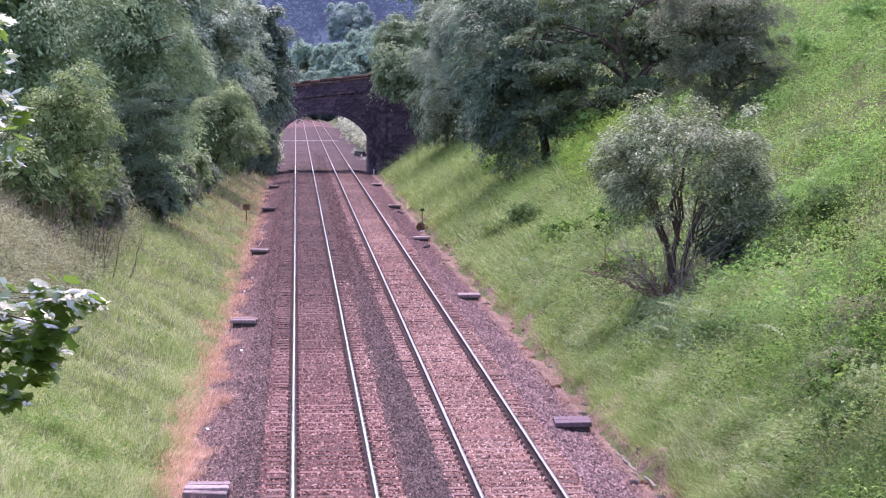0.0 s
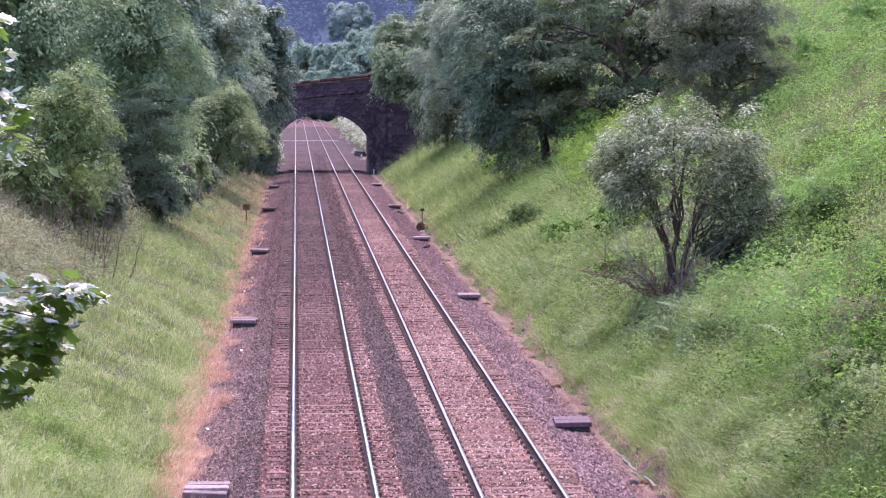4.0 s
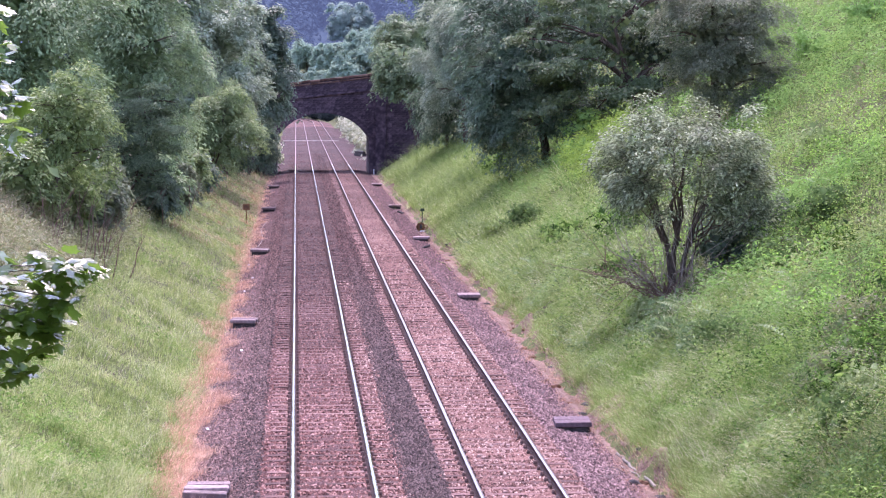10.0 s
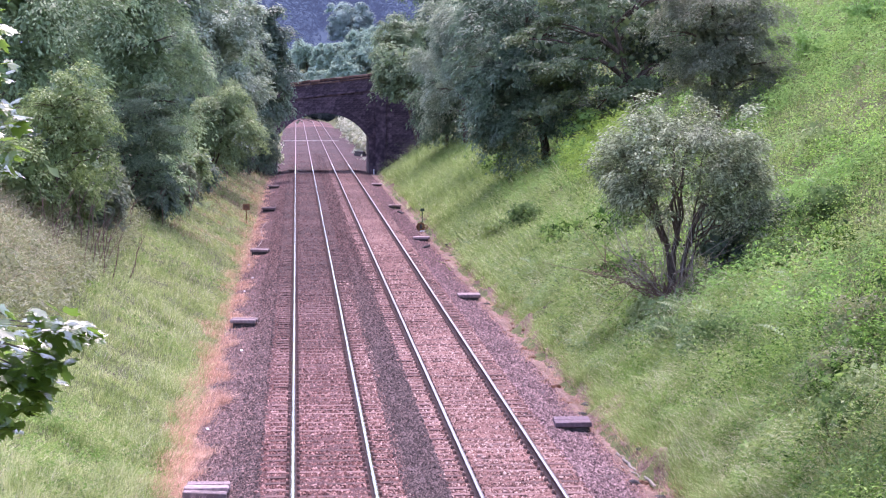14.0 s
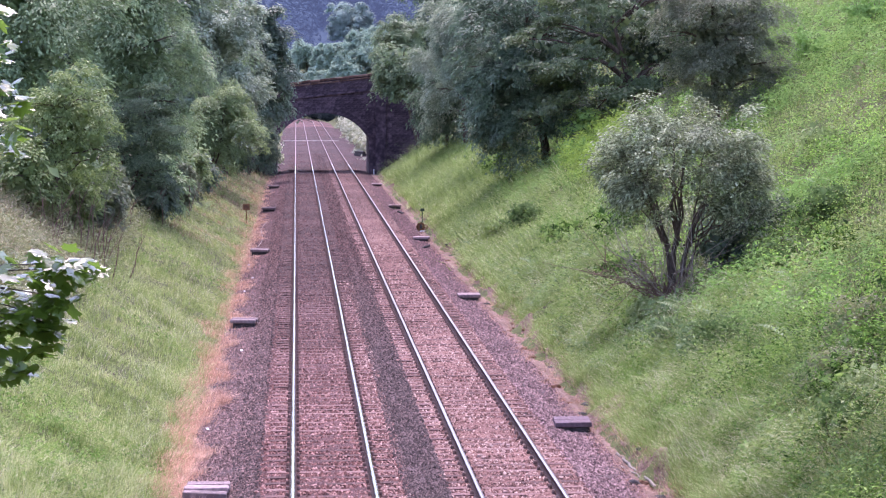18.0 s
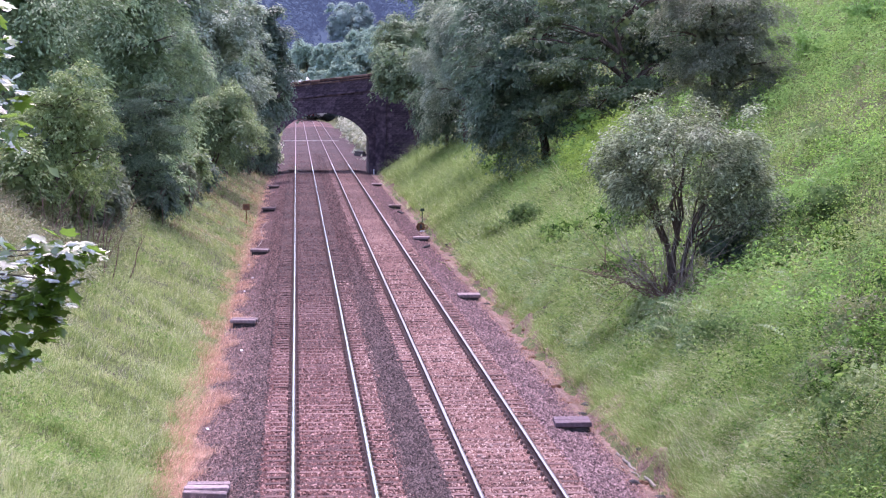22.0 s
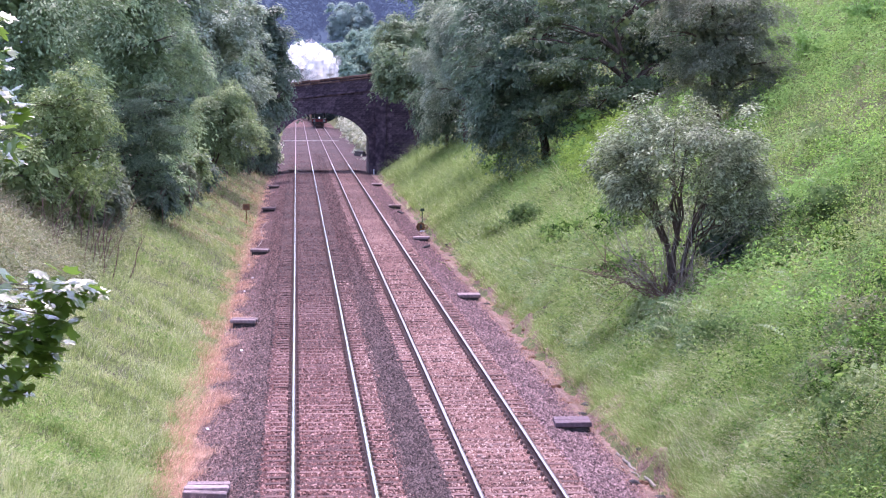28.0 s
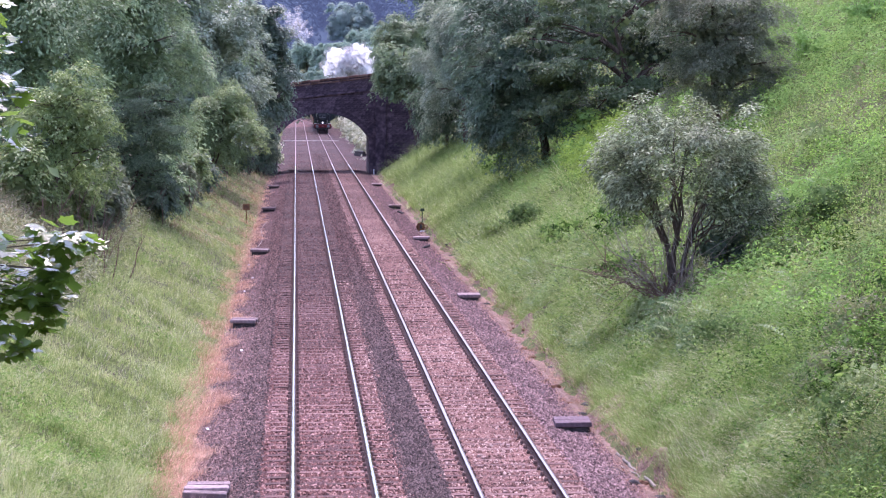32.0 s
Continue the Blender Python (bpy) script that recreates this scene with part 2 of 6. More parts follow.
M["black_paint"] = mat("black_paint", [(0.3, (0.012, 0.013, 0.016)), (0.7, (0.035, 0.036, 0.042))], 5.0, 0.45, 0.15, 30)
M["red_paint"] = mat("red_paint", [(0.3, (0.1092, 0.00455, 0.00819)), (0.7, (0.1638, 0.0091, 0.01365))], 5.0, 0.4, 0.1, 30)
M["green_paint"] = mat("green_paint", [(0.3, (0.015, 0.04, 0.022)), (0.7, (0.03, 0.065, 0.035))], 5.0, 0.4, 0.1, 30)
M["maroon"] = mat("maroon", [(0.3, (0.10, 0.012, 0.016)), (0.7, (0.15, 0.02, 0.024))], 5.0, 0.4, 0.1, 30)
M["roof_grey"] = mat("roof_grey", [(0.3, (0.07, 0.07, 0.075)), (0.7, (0.14, 0.14, 0.15))], 5.0, 0.7, 0.2, 30)
M["steel"] = mat("steel", [(0.3, (0.12, 0.12, 0.125)), (0.7, (0.25, 0.25, 0.26))], 12.0, 0.5, 0.2, 50, metal=1.0)
M["plastic_white"] = mat("plastic_white", [(0.3, (0.62, 0.62, 0.66)), (0.7, (0.8, 0.8, 0.82))], 12.0, 0.5, 0.1, 50)
M["orange_board"] = mat("orange_board", [(0.3, (0.20, 0.09, 0.05)), (0.7, (0.38, 0.18, 0.10))], 12.0, 0.8, 0.3, 50)


def glow(name, col, strength):
    m = bpy.data.materials.new(name)
    m.use_nodes = True
    p = m.node_tree.nodes["Principled BSDF"]
    p.inputs["Base Color"].default_value = (*col, 1)
    p.inputs["Emission Color"].default_value = (*col, 1)
    p.inputs["Emission Strength"].default_value = strength
    return m


M["fern_dark"] = leaf_mat("fern_dark", (0.075, 0.1282, 0.04781), (0.15, 0.2363, 0.09036), (0.3, 0.405, 0.1806))
M["dock"] = mat("dock", [(0.2, (0.09, 0.04, 0.025)), (0.8, (0.22, 0.11, 0.06))], 9.0, 0.9, 0.2, 40)
def darkened(m, y0, y1, y2, value, tint=(1, 1, 1.06)):
    """Darker, tinted colour along a stretch of the line, from about y0-y1 to y2."""
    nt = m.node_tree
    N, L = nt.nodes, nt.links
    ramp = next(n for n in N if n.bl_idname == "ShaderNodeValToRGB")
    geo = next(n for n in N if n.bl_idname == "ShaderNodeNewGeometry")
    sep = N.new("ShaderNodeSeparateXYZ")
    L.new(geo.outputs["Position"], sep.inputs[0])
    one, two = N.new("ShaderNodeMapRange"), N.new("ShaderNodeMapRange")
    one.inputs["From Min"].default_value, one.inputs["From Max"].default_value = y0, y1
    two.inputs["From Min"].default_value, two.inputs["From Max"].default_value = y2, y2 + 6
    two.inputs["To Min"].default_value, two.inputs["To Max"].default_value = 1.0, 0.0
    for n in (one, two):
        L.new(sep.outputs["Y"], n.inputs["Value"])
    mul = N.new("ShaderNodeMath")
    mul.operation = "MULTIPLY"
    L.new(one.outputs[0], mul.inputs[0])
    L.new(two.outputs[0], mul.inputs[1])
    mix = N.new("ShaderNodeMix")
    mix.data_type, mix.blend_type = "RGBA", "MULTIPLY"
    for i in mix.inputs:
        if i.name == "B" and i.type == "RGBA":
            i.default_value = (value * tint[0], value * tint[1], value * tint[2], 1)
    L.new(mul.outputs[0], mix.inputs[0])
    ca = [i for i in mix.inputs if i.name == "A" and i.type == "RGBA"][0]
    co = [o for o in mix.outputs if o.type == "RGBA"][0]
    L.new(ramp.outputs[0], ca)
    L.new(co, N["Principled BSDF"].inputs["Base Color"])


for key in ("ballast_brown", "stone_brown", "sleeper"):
    darkened(M[key], 50, 92, 420, 0.46)
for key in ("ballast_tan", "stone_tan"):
    darkened(M[key], 95, 150, 420, 0.6)
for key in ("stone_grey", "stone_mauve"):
    darkened(M[key], 65, 115, 420, 0.74, (1.05, 0.92, 0.95))
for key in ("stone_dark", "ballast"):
    darkened(M[key], 60, 110, 420, 0.72, (1.12, 0.82, 0.8))
M["lamp_glow"] = glow("lamp_glow", (1.0, 0.93, 0.8), 4.0)


def glass():
    m = bpy.data.materials.new("window_glass")
    m.use_nodes = True
    p = m.node_tree.nodes["Principled BSDF"]
    p.inputs["Base Color"].default_value = (0.02, 0.025, 0.03, 1)
    p.inputs["Roughness"].default_value = 0.06
    return m


M["glass"] = glass()


def steam_mat(name, alpha):
    m = bpy.data.materials.new(name)
    m.use_nodes = True
    nt = m.node_tree
    N, L = nt.nodes, nt.links
    a = N["Principled BSDF"]
    a.inputs["Base Color"].default_value = (0.99, 0.99, 0.99, 1)
    a.inputs["Roughness"].default_value = 1.0
    a.inputs["Specular IOR Level"].default_value = 0.0
    a.inputs["Subsurface Weight"].default_value = 1.0
    a.inputs["Subsurface Radius"].default_value = (1.0, 1.0, 1.0)
    a.inputs["Subsurface Scale"].default_value = 2.5
    tl = N.new("ShaderNodeBsdfTranslucent")
    tl.inputs["Color"].default_value = (0.99, 0.99, 0.99, 1)
    both = N.new("ShaderNodeMixShader")
    both.inputs[0].default_value = 0.93
    L.new(a.outputs[0], both.inputs[1])
    L.new(tl.outputs[0], both.inputs[2])
    tr = N.new("ShaderNodeBsdfTransparent")
    nz = N.new("ShaderNodeTexNoise")
    nz.inputs["Scale"].default_value = 1.6
    nz.inputs["Detail"].default_value = 6
    co = N.new("ShaderNodeTexCoord")
    L.new(co.outputs["Object"], nz.inputs["Vector"])
    mr = N.new("ShaderNodeMapRange")
    mr.inputs["From Min"].default_value, mr.inputs["From Max"].default_value = 0.35, 0.65
    mr.inputs["To Min"].default_value, mr.inputs["To Max"].default_value = alpha * 0.5, alpha
    L.new(nz.outputs["Fac"], mr.inputs["Value"])
    mx = N.new("ShaderNodeMixShader")
    L.new(mr.outputs[0], mx.inputs[0])
    L.new(tr.outputs[0], mx.inputs[1])
    L.new(both.outputs[0], mx.inputs[2])
    L.new(mx.outputs[0], N["Material Output"].inputs["Surface"])
    return m


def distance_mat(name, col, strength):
    """Far woodland, miles of summer haze painted in: dull blue-green with a faint glow."""
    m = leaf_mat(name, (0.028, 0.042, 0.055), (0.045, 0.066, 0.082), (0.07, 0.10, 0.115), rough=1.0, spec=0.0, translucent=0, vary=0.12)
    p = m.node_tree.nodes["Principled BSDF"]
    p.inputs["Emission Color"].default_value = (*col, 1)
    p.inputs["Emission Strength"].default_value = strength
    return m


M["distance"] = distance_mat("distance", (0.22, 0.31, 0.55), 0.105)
M["steam"] = steam_mat("steam", 1.0)
M["steam_thin"] = steam_mat("steam_thin", 0.09)


# ---- mesh helpers ----
def np_mesh(name, verts, faces, material):
    """A mesh from arrays of corners and of faces with three or four corners each."""
    me = bpy.data.meshes.new(name)
    verts = np.asarray(verts, dtype=np.float32)
    faces = np.asarray(faces, dtype=np.int32)
    n, k = faces.shape
    me.vertices.add(len(verts))
    me.vertices.foreach_set("co", verts.ravel())
    me.loops.add(n * k)
    me.loops.foreach_set("vertex_index", faces.ravel())
    me.polygons.add(n)
    me.polygons.foreach_set("loop_start", np.arange(0, n * k, k, dtype=np.int32))
    me.polygons.foreach_set("loop_total", np.full(n, k, dtype=np.int32))
    me.update(calc_edges=True)
    me.materials.append(material)
    return me


def smooth(me):
    me.polygons.foreach_set("use_smooth", np.ones(len(me.polygons), dtype=bool))
    return me


def thing(name, label, category, group="", kind="", m=None, data=None):
    ob = new(name, data)
    if m is not None:
        ob.matrix_basis = m
    return tagged(ob, label, category, group, kind)


def child(name, me, parent, label="", m=None):
    ob = new(name, me)
    ob.parent = parent
    if m is not None:
        ob.matrix_basis = m
    return tagged(ob, label)


def part(name, bm, material, parent, label="", m=None):
    """Links a bmesh as one mesh object under a thing or a part."""
    me = bpy.data.meshes.new(name)
    bm.normal_update()
    bm.to_mesh(me)
    bm.free()
    me.materials.append(material)
    return child(name, me, parent, label, m)


def box_bm(x0, x1, y0, y1, z0, z1, bevel=0.0, bm=None):
    bm = bm or bmesh.new()
    r = bmesh.ops.create_cube(bm, size=1)
    vs = r["verts"]
    for v in vs:
        v.co = ((x0 + x1) / 2 + v.co.x * (x1 - x0), (y0 + y1) / 2 + v.co.y * (y1 - y0), (z0 + z1) / 2 + v.co.z * (z1 - z0))
    if bevel:
        es = list({e for v in vs for e in v.link_edges})
        bmesh.ops.bevel(bm, geom=es, offset=bevel, segments=1, affect="EDGES")
    return bm


def cyl_bm(p, q, r0, r1=None, n=16, bm=None):
    bm = bm or bmesh.new()
    p, q = Vector(p), Vector(q)
    r1 = r0 if r1 is None else r1
    mm = Matrix.Translation((p + q) / 2) @ (q - p).to_track_quat("Z", "Y").to_matrix().to_4x4()
    bmesh.ops.create_cone(bm, cap_ends=True, segments=n, radius1=r0, radius2=r1, depth=(q - p).length, matrix=mm)
    return bm


def tube(points, radii, n=7):
    """Corners and faces of a tapered tube along a line of points."""
    P = np.asarray(points, dtype=float)
    R = np.asarray(radii, dtype=float)
    T = np.gradient(P, axis=0)
    T /= np.linalg.norm(T, axis=1)[:, None] + 1e-9
    ref = np.where(np.abs(T[:, 2:3]) > 0.9, np.array([[1.0, 0, 0]]), np.array([[0, 0, 1.0]]))
    U = np.cross(T, ref)
    U /= np.linalg.norm(U, axis=1)[:, None] + 1e-9
    V = np.cross(T, U)
    a = np.linspace(0, 2 * np.pi, n, endpoint=False)
    ring = P[:, None] + R[:, None, None] * (np.cos(a)[None, :, None] * U[:, None] + np.sin(a)[None, :, None] * V[:, None])
    k = len(P)
    i = np.arange(k - 1)[:, None] * n
    j = np.arange(n)[None]
    f = np.stack([i + j, i + (j + 1) % n, i + n + (j + 1) % n, i + n + j], -1).reshape(-1, 4)
    return ring.reshape(-1, 3), f


def tubes_mesh(name, lines, material, n=6):
    vs, fs, o = [], [], 0
    for pts, rad in lines:
        v, f = tube(pts, rad, n)
        vs.append(v)
        fs.append(f + o)
        o += len(v)
    return smooth(np_mesh(name, np.concatenate(vs), np.concatenate(fs), material))


def leaves(C, Nrm, size, aspect=0.5, fold=0.15, axis=None, r=rng):
    """Four-cornered leaves, folded along the midrib, at the places C with normals Nrm."""
    n = len(C)
    Nrm = Nrm / (np.linalg.norm(Nrm, axis=1)[:, None] + 1e-9)
    A = r.normal(size=(n, 3)) if axis is None else axis + r.normal(size=(n, 3)) * 0.35
    A -= (A * Nrm).sum(1)[:, None] * Nrm
    A /= np.linalg.norm(A, axis=1)[:, None] + 1e-9
    B = np.cross(Nrm, A)
    s = (size * r.uniform(0.6, 1.3, n))[:, None]
    if fold == 0:
        v = np.stack([C - A * s * 0.5, C + B * s * aspect * 0.8 + A * s * 0.1, C + A * s * 0.5], 1)
        return v.reshape(-1, 3), np.arange(n * 3).reshape(-1, 3)
    v = np.stack([C - A * s * 0.5, C + B * s * aspect * 0.5 + Nrm * s * fold, C + A * s * 0.5, C - B * s * aspect * 0.5 + Nrm * s * fold], 1)
    base = np.arange(n)[:, None] * 4
    f = np.concatenate([base + np.array([[0, 1, 2]]), base + np.array([[0, 2, 3]])], 1).reshape(-1, 3)
    return v.reshape(-1, 3), f


def lumps(D, seed, k=7):
    """A smooth, uneven value over directions D, about 0 to 1."""
    r = np.random.default_rng(seed)
    c = r.normal(size=(k * 3, 3))
    c /= np.linalg.norm(c, axis=1)[:, None]
    a = np.exp((D @ c.T - 1) * 7.0)
    return np.clip(a.max(1), 0, 1)


def crown_points(seed, radii, sprays, per, spray, flat=0.45, shape=1.0):
    """Leaves in sprays, sprays over the upper sides of boughs: places and normals about the crown's centre, and the sprays' centres."""
    r = np.random.default_rng(seed)
    radii = np.asarray(radii, float)
    nb = max(14, sprays // 8)
    k = np.arange(nb) + 0.5
    zz = 1 - 1.92 * k / nb
    ph = k * 2.39996 + r.uniform(0, 6)
    D = np.stack([np.cos(ph) * np.sqrt(1 - zz * zz), np.sin(ph) * np.sqrt(1 - zz * zz), zz], 1) + r.normal(size=(nb, 3)) * 0.2
    D /= np.linalg.norm(D, axis=1)[:, None]
    reach = r.uniform(0.6, 1.0, nb) * (0.85 + 0.15 * lumps(D, seed))
    reach = np.where(r.uniform(0, 1, nb) < 0.15, reach * 0.6, reach)
    taper = 1 - (1 - shape) * np.clip(D[:, 2], 0, 1)
    B = D * reach[:, None] * radii
    B[:, :2] *= taper[:, None]
    size = r.uniform(0.6, 1.45, nb)
    w = size ** 2
    which = r.choice(nb, sprays, p=w / w.sum())
    mean = radii.mean()
    d = r.normal(size=(sprays, 3)) + D[which] * 0.5 + np.array([0, 0, 0.55])
    d /= np.linalg.norm(d, axis=1)[:, None]
    br = mean * 2.3 / math.sqrt(nb) * size[which] * r.uniform(0.75, 1.05, sprays)
    S = B[which] + d * br[:, None] * np.array([1, 1, 0.3 + 0.7 * flat])
    n = sprays * per
    idx = np.repeat(np.arange(sprays), per)
    off = r.normal(size=(n, 3)) * np.array([1, 1, flat]) * spray * 0.62 * r.uniform(0.6, 1.25, sprays)[idx][:, None]
    off[:, 2] -= 0.3 * np.linalg.norm(off[:, :2], axis=1) * np.abs(r.normal(size=n))
    C = S[idx] + off
    Nn = d[idx] * 0.9 + np.array([0, 0, 0.35]) + r.normal(size=(n, 3)) * 0.32
    return C, Nn, S


def bough_points(seed, radii, sprays, per, spray, droop=0.3):
    """Leaves in flat sprays along spreading, drooping boughs: layered, with dark gaps between."""
    r = np.random.default_rng(seed)
    rx, ry, rz = radii
    nb = max(12, sprays // 14)
    k = np.arange(nb) + 0.5
    z0 = 0.95 - 1.85 * k / nb
    ph = k * 2.39996 + r.uniform(0, 6)
    reach = np.sqrt(1 - z0 * z0) ** 0.7 * r.uniform(0.72, 1.08, nb)
    which = r.integers(nb, size=sprays)
    t = r.uniform(0.25, 1.0, sprays) ** 0.6
    out = np.stack([np.cos(ph), np.sin(ph), np.zeros(nb)], 1)[which]
    side = np.stack([-out[:, 1], out[:, 0], np.zeros(sprays)], 1)
    ext = (reach[which] * t)[:, None] * np.array([rx, ry, 1.0])
    S = out * ext + side * (r.normal(size=sprays) * 0.27 * (rx + ry) / 2 * t)[:, None]
    S[:, 2] = z0[which] * rz + (0.35 * t - (0.35 + droop) * t * t) * reach[which] * (rx + ry) / 2 + r.normal(size=sprays) * 0.022 * rz
    n = sprays * per
    i = np.repeat(np.arange(sprays), per)
    off = r.normal(size=(n, 3)) * np.array([1, 1, 0.2]) * spray * 0.62 * r.uniform(0.6, 1.3, sprays)[i][:, None]
    off[:, 2] -= 0.35 * np.linalg.norm(off[:, :2], axis=1) * np.abs(r.normal(size=n))
    face = out + r.normal(size=(sprays, 3)) * 0.35
    Nn = face[i] * 0.7 + np.array([0, -0.12, 0.6]) + r.normal(size=(n, 3)) * 0.26
    return S[i] + off, Nn, S


def clump_points(seed, radii, clumps, per, droop=0.35, flat=0.6, shape=1.0, low=-0.85, loose=0.12):
    """Leaves on the tops and skirts of dome-shaped clumps set over the crown: bright tops, dark hollows between."""
    r = np.random.default_rng(seed)
    radii = np.asarray(radii, float)
    k = np.arange(clumps) + 0.5
    zz = 0.97 - (0.97 - low) * k / clumps
    ph = k * 2.39996 + r.uniform(0, 6)
    D = np.stack([np.cos(ph) * np.sqrt(1 - zz * zz), np.sin(ph) * np.sqrt(1 - zz * zz), zz], 1) + r.normal(size=(clumps, 3)) * 0.17
    D /= np.linalg.norm(D, axis=1)[:, None]
    reach = r.uniform(0.62, 1.12, clumps) * (0.66 + 0.42 * lumps(D, seed))
    taper = 1 - (1 - shape) * np.clip(D[:, 2], 0, 1)
    a, b, c = radii ** 1.6
    area = 4 * math.pi * ((a * b + a * c + b * c) / 3) ** (1 / 1.6)
    mean = math.sqrt(area / clumps) * 0.50
    rc = mean * r.uniform(0.6, 1.5, clumps)
    B = D * reach[:, None] * radii - D * (rc * 0.45)[:, None]
    B[:, :2] *= taper[:, None]
    tufts = 9
    td = r.normal(size=(clumps, tufts, 3)) * 0.75 + (D * 0.75 + np.array([0, 0, 0.5]))[:, None]
    td /= np.linalg.norm(td, axis=2)[:, :, None]
    td *= r.uniform(0.55, 1.3, (clumps, tufts))[:, :, None]
    i = np.repeat(np.arange(clumps), np.maximum(6, (per * (rc / mean) ** 2)).astype(int))
    n = len(i)
    d = td[i, r.integers(tufts, size=n)]
    off = r.normal(size=(n, 3)) * 0.26
    C = B[i] + (d * np.array([1, 1, flat]) + off * np.array([1, 1, 0.5])) * rc[i][:, None] + r.normal(size=(n, 3)) * (rc[i] * loose)[:, None]
    C[:, 2] -= droop * rc[i] * ((d[:, 0] + off[:, 0] - D[i, 0] * 0.3) ** 2 + (d[:, 1] + off[:, 1] - D[i, 1] * 0.3) ** 2) * r.uniform(0.5, 1.1, n)
    Nn = d * 0.5 + off * 0.9 + np.array([0, 0, 0.7]) + r.normal(size=(n, 3)) * 0.2
    A = (d + off) * np.array([1, 1, 0.4]) + D[i] * 0.3 - np.array([0, 0, 0.2])
    return C, Nn, B + np.array([0, 0, 0.25]) * rc[:, None], A


def tree(name, label, category, base, centre, radii, leaf, sprays=260, per=70, spray=0.5, size=0.16, aspect=0.5, flat=0.45,
         seed=1, trunk=0.16, limbs=14, lean=(0, 0), bark="bark", shape=1.0, group="", stems=1, splay=0.25, bow=0.04, fill=5, layered=False, clumps=0, droop=0.35, low=-0.85):
    """A tree: a tapered trunk, limbs and a crown of leaves in uneven sprays."""
    r = np.random.default_rng(seed)
    far = base[1] > 210
    per = per if clumps else int(per * (1.05 if far else 0.85))
    base, centre = np.array(base, float), np.array(centre, float)
    ob = thing(name, label, category, group, m=pose(*base))
    A = None
    if clumps:
        C, Nn, S, A = clump_points(seed, radii, clumps, per, droop, flat, shape, low)
    elif layered:
        C, Nn, S = bough_points(seed, radii, sprays, per, spray)
    else:
        C, Nn, S = crown_points(seed, radii, sprays, per, spray, flat, shape)
    rel = centre - base
    v, f = leaves(C + rel, Nn, size * (1.12 if clumps else 1.0), aspect, 0 if far else 0.15, axis=A, r=r)
    k = (clumps * 3 if clumps else sprays) * fill
    Q = S[r.integers(len(S), size=k)] * r.uniform(0.3, 0.62 if clumps else 0.85, k)[:, None] + r.normal(size=(k, 3)) * spray * 0.5
    v2, f2 = leaves(Q + rel, r.normal(size=(k, 3)) + np.array([0, -0.6, 0.4]), size * (3.0 if clumps else 2.0), min(1.0, aspect * 1.5), 0 if far else 0.15, r=r)
    child("crown", np_mesh("crown", np.concatenate([v, v2]), np.concatenate([f, f2 + len(v)]), M[leaf]), ob)
    lines = []
    for s in range(stems):
        top = rel + np.array([r.normal() * 0.2, r.normal() * 0.2, radii[2] * 0.45])
        start = np.array([r.normal() * splay, r.normal() * splay, 0]) * (stems > 1)
        t = np.linspace(0, 1, 9)
        if stems > 1:
            top = rel + S[r.integers(len(S))] * np.array([0.75, 0.75, 0.5])
        bend = np.array([r.normal(), r.normal(), 0]) * bow * np.linalg.norm(top)
        pts = start + t[:, None] * (top - start) + np.sin(t * np.pi)[:, None] * bend + r.normal(size=(9, 3)) * trunk * 0.15
        pts[0, 2] = -0.25
        lines.append((pts, trunk * (1.15 - t) + 0.015))
    me = tubes_mesh("trunk", lines, M[bark], 9)
    child("trunk", me, ob)
    for k in range(limbs):
        pts0 = lines[k % stems][0]
        tgt = rel + S[r.integers(len(S))] * 0.92
        i0 = int(np.clip(np.argmin(np.abs(pts0[:, 2] - (tgt[2] - 0.45 * np.linalg.norm(tgt[:2] - rel[:2])))), 2, 7))
        a = pts0[i0]
        t = np.linspace(0, 1, 7)
        pts = a + t[:, None] * (tgt - a) + np.array([0, 0, 1]) * (np.sin(t * np.pi) * 0.12 * np.linalg.norm(tgt - a))[:, None] + r.normal(size=(7, 3)) * 0.04 * np.sin(t * np.pi)[:, None]
        sub = [(pts, trunk * 0.42 * (1.12 - t) + 0.008)]
        for q in range(3):
            e = pts[3 + q] + r.normal(size=3) * np.array([0.6, 0.6, 0.4]) * spray * 1.8
            sub.append((np.linspace(pts[2 + q], e, 4), np.linspace(trunk * 0.16, 0.006, 4)))
        child("limb", tubes_mesh("limb", sub, M[bark], 5), ob)
    return ob
# ---- the line and the ground ----
BEND, RADIUS = 470.0, 500.0           # the railway runs straight to here, then bends away
MID = 2.35                            # the middle between the two tracks


def along(s, off=0.0, z=0.0):
    """The place s metres along the line, off metres to its right, and the heading there in degrees."""
    if s <= BEND:
        return (off, s, z), 0.0
    a = (s - BEND) / RADIUS
    return (-RADIUS + (RADIUS + off) * math.cos(a), BEND + (RADIUS + off) * math.sin(a), z), math.degrees(a)


def line_coords(X, Y):
    """Distance along the line and to its right, for arrays of places."""
    a = np.arctan2(Y - BEND, X + RADIUS)
    r = np.hypot(X + RADIUS, Y - BEND)
    bent = Y > BEND
    return np.where(bent, BEND + a * RADIUS, Y), np.where(bent, r - RADIUS, X)


def wob(X, Y, s=1.0):
    return (np.sin(X * 0.9 / s + 1.3 * np.sin(Y * 0.31 / s)) + np.sin(Y * 0.7 / s + 1.7 * np.sin(X * 0.43 / s + 2.0)) + np.sin((X + Y) * 1.9 / s + 0.6) * 0.5) / 2.5


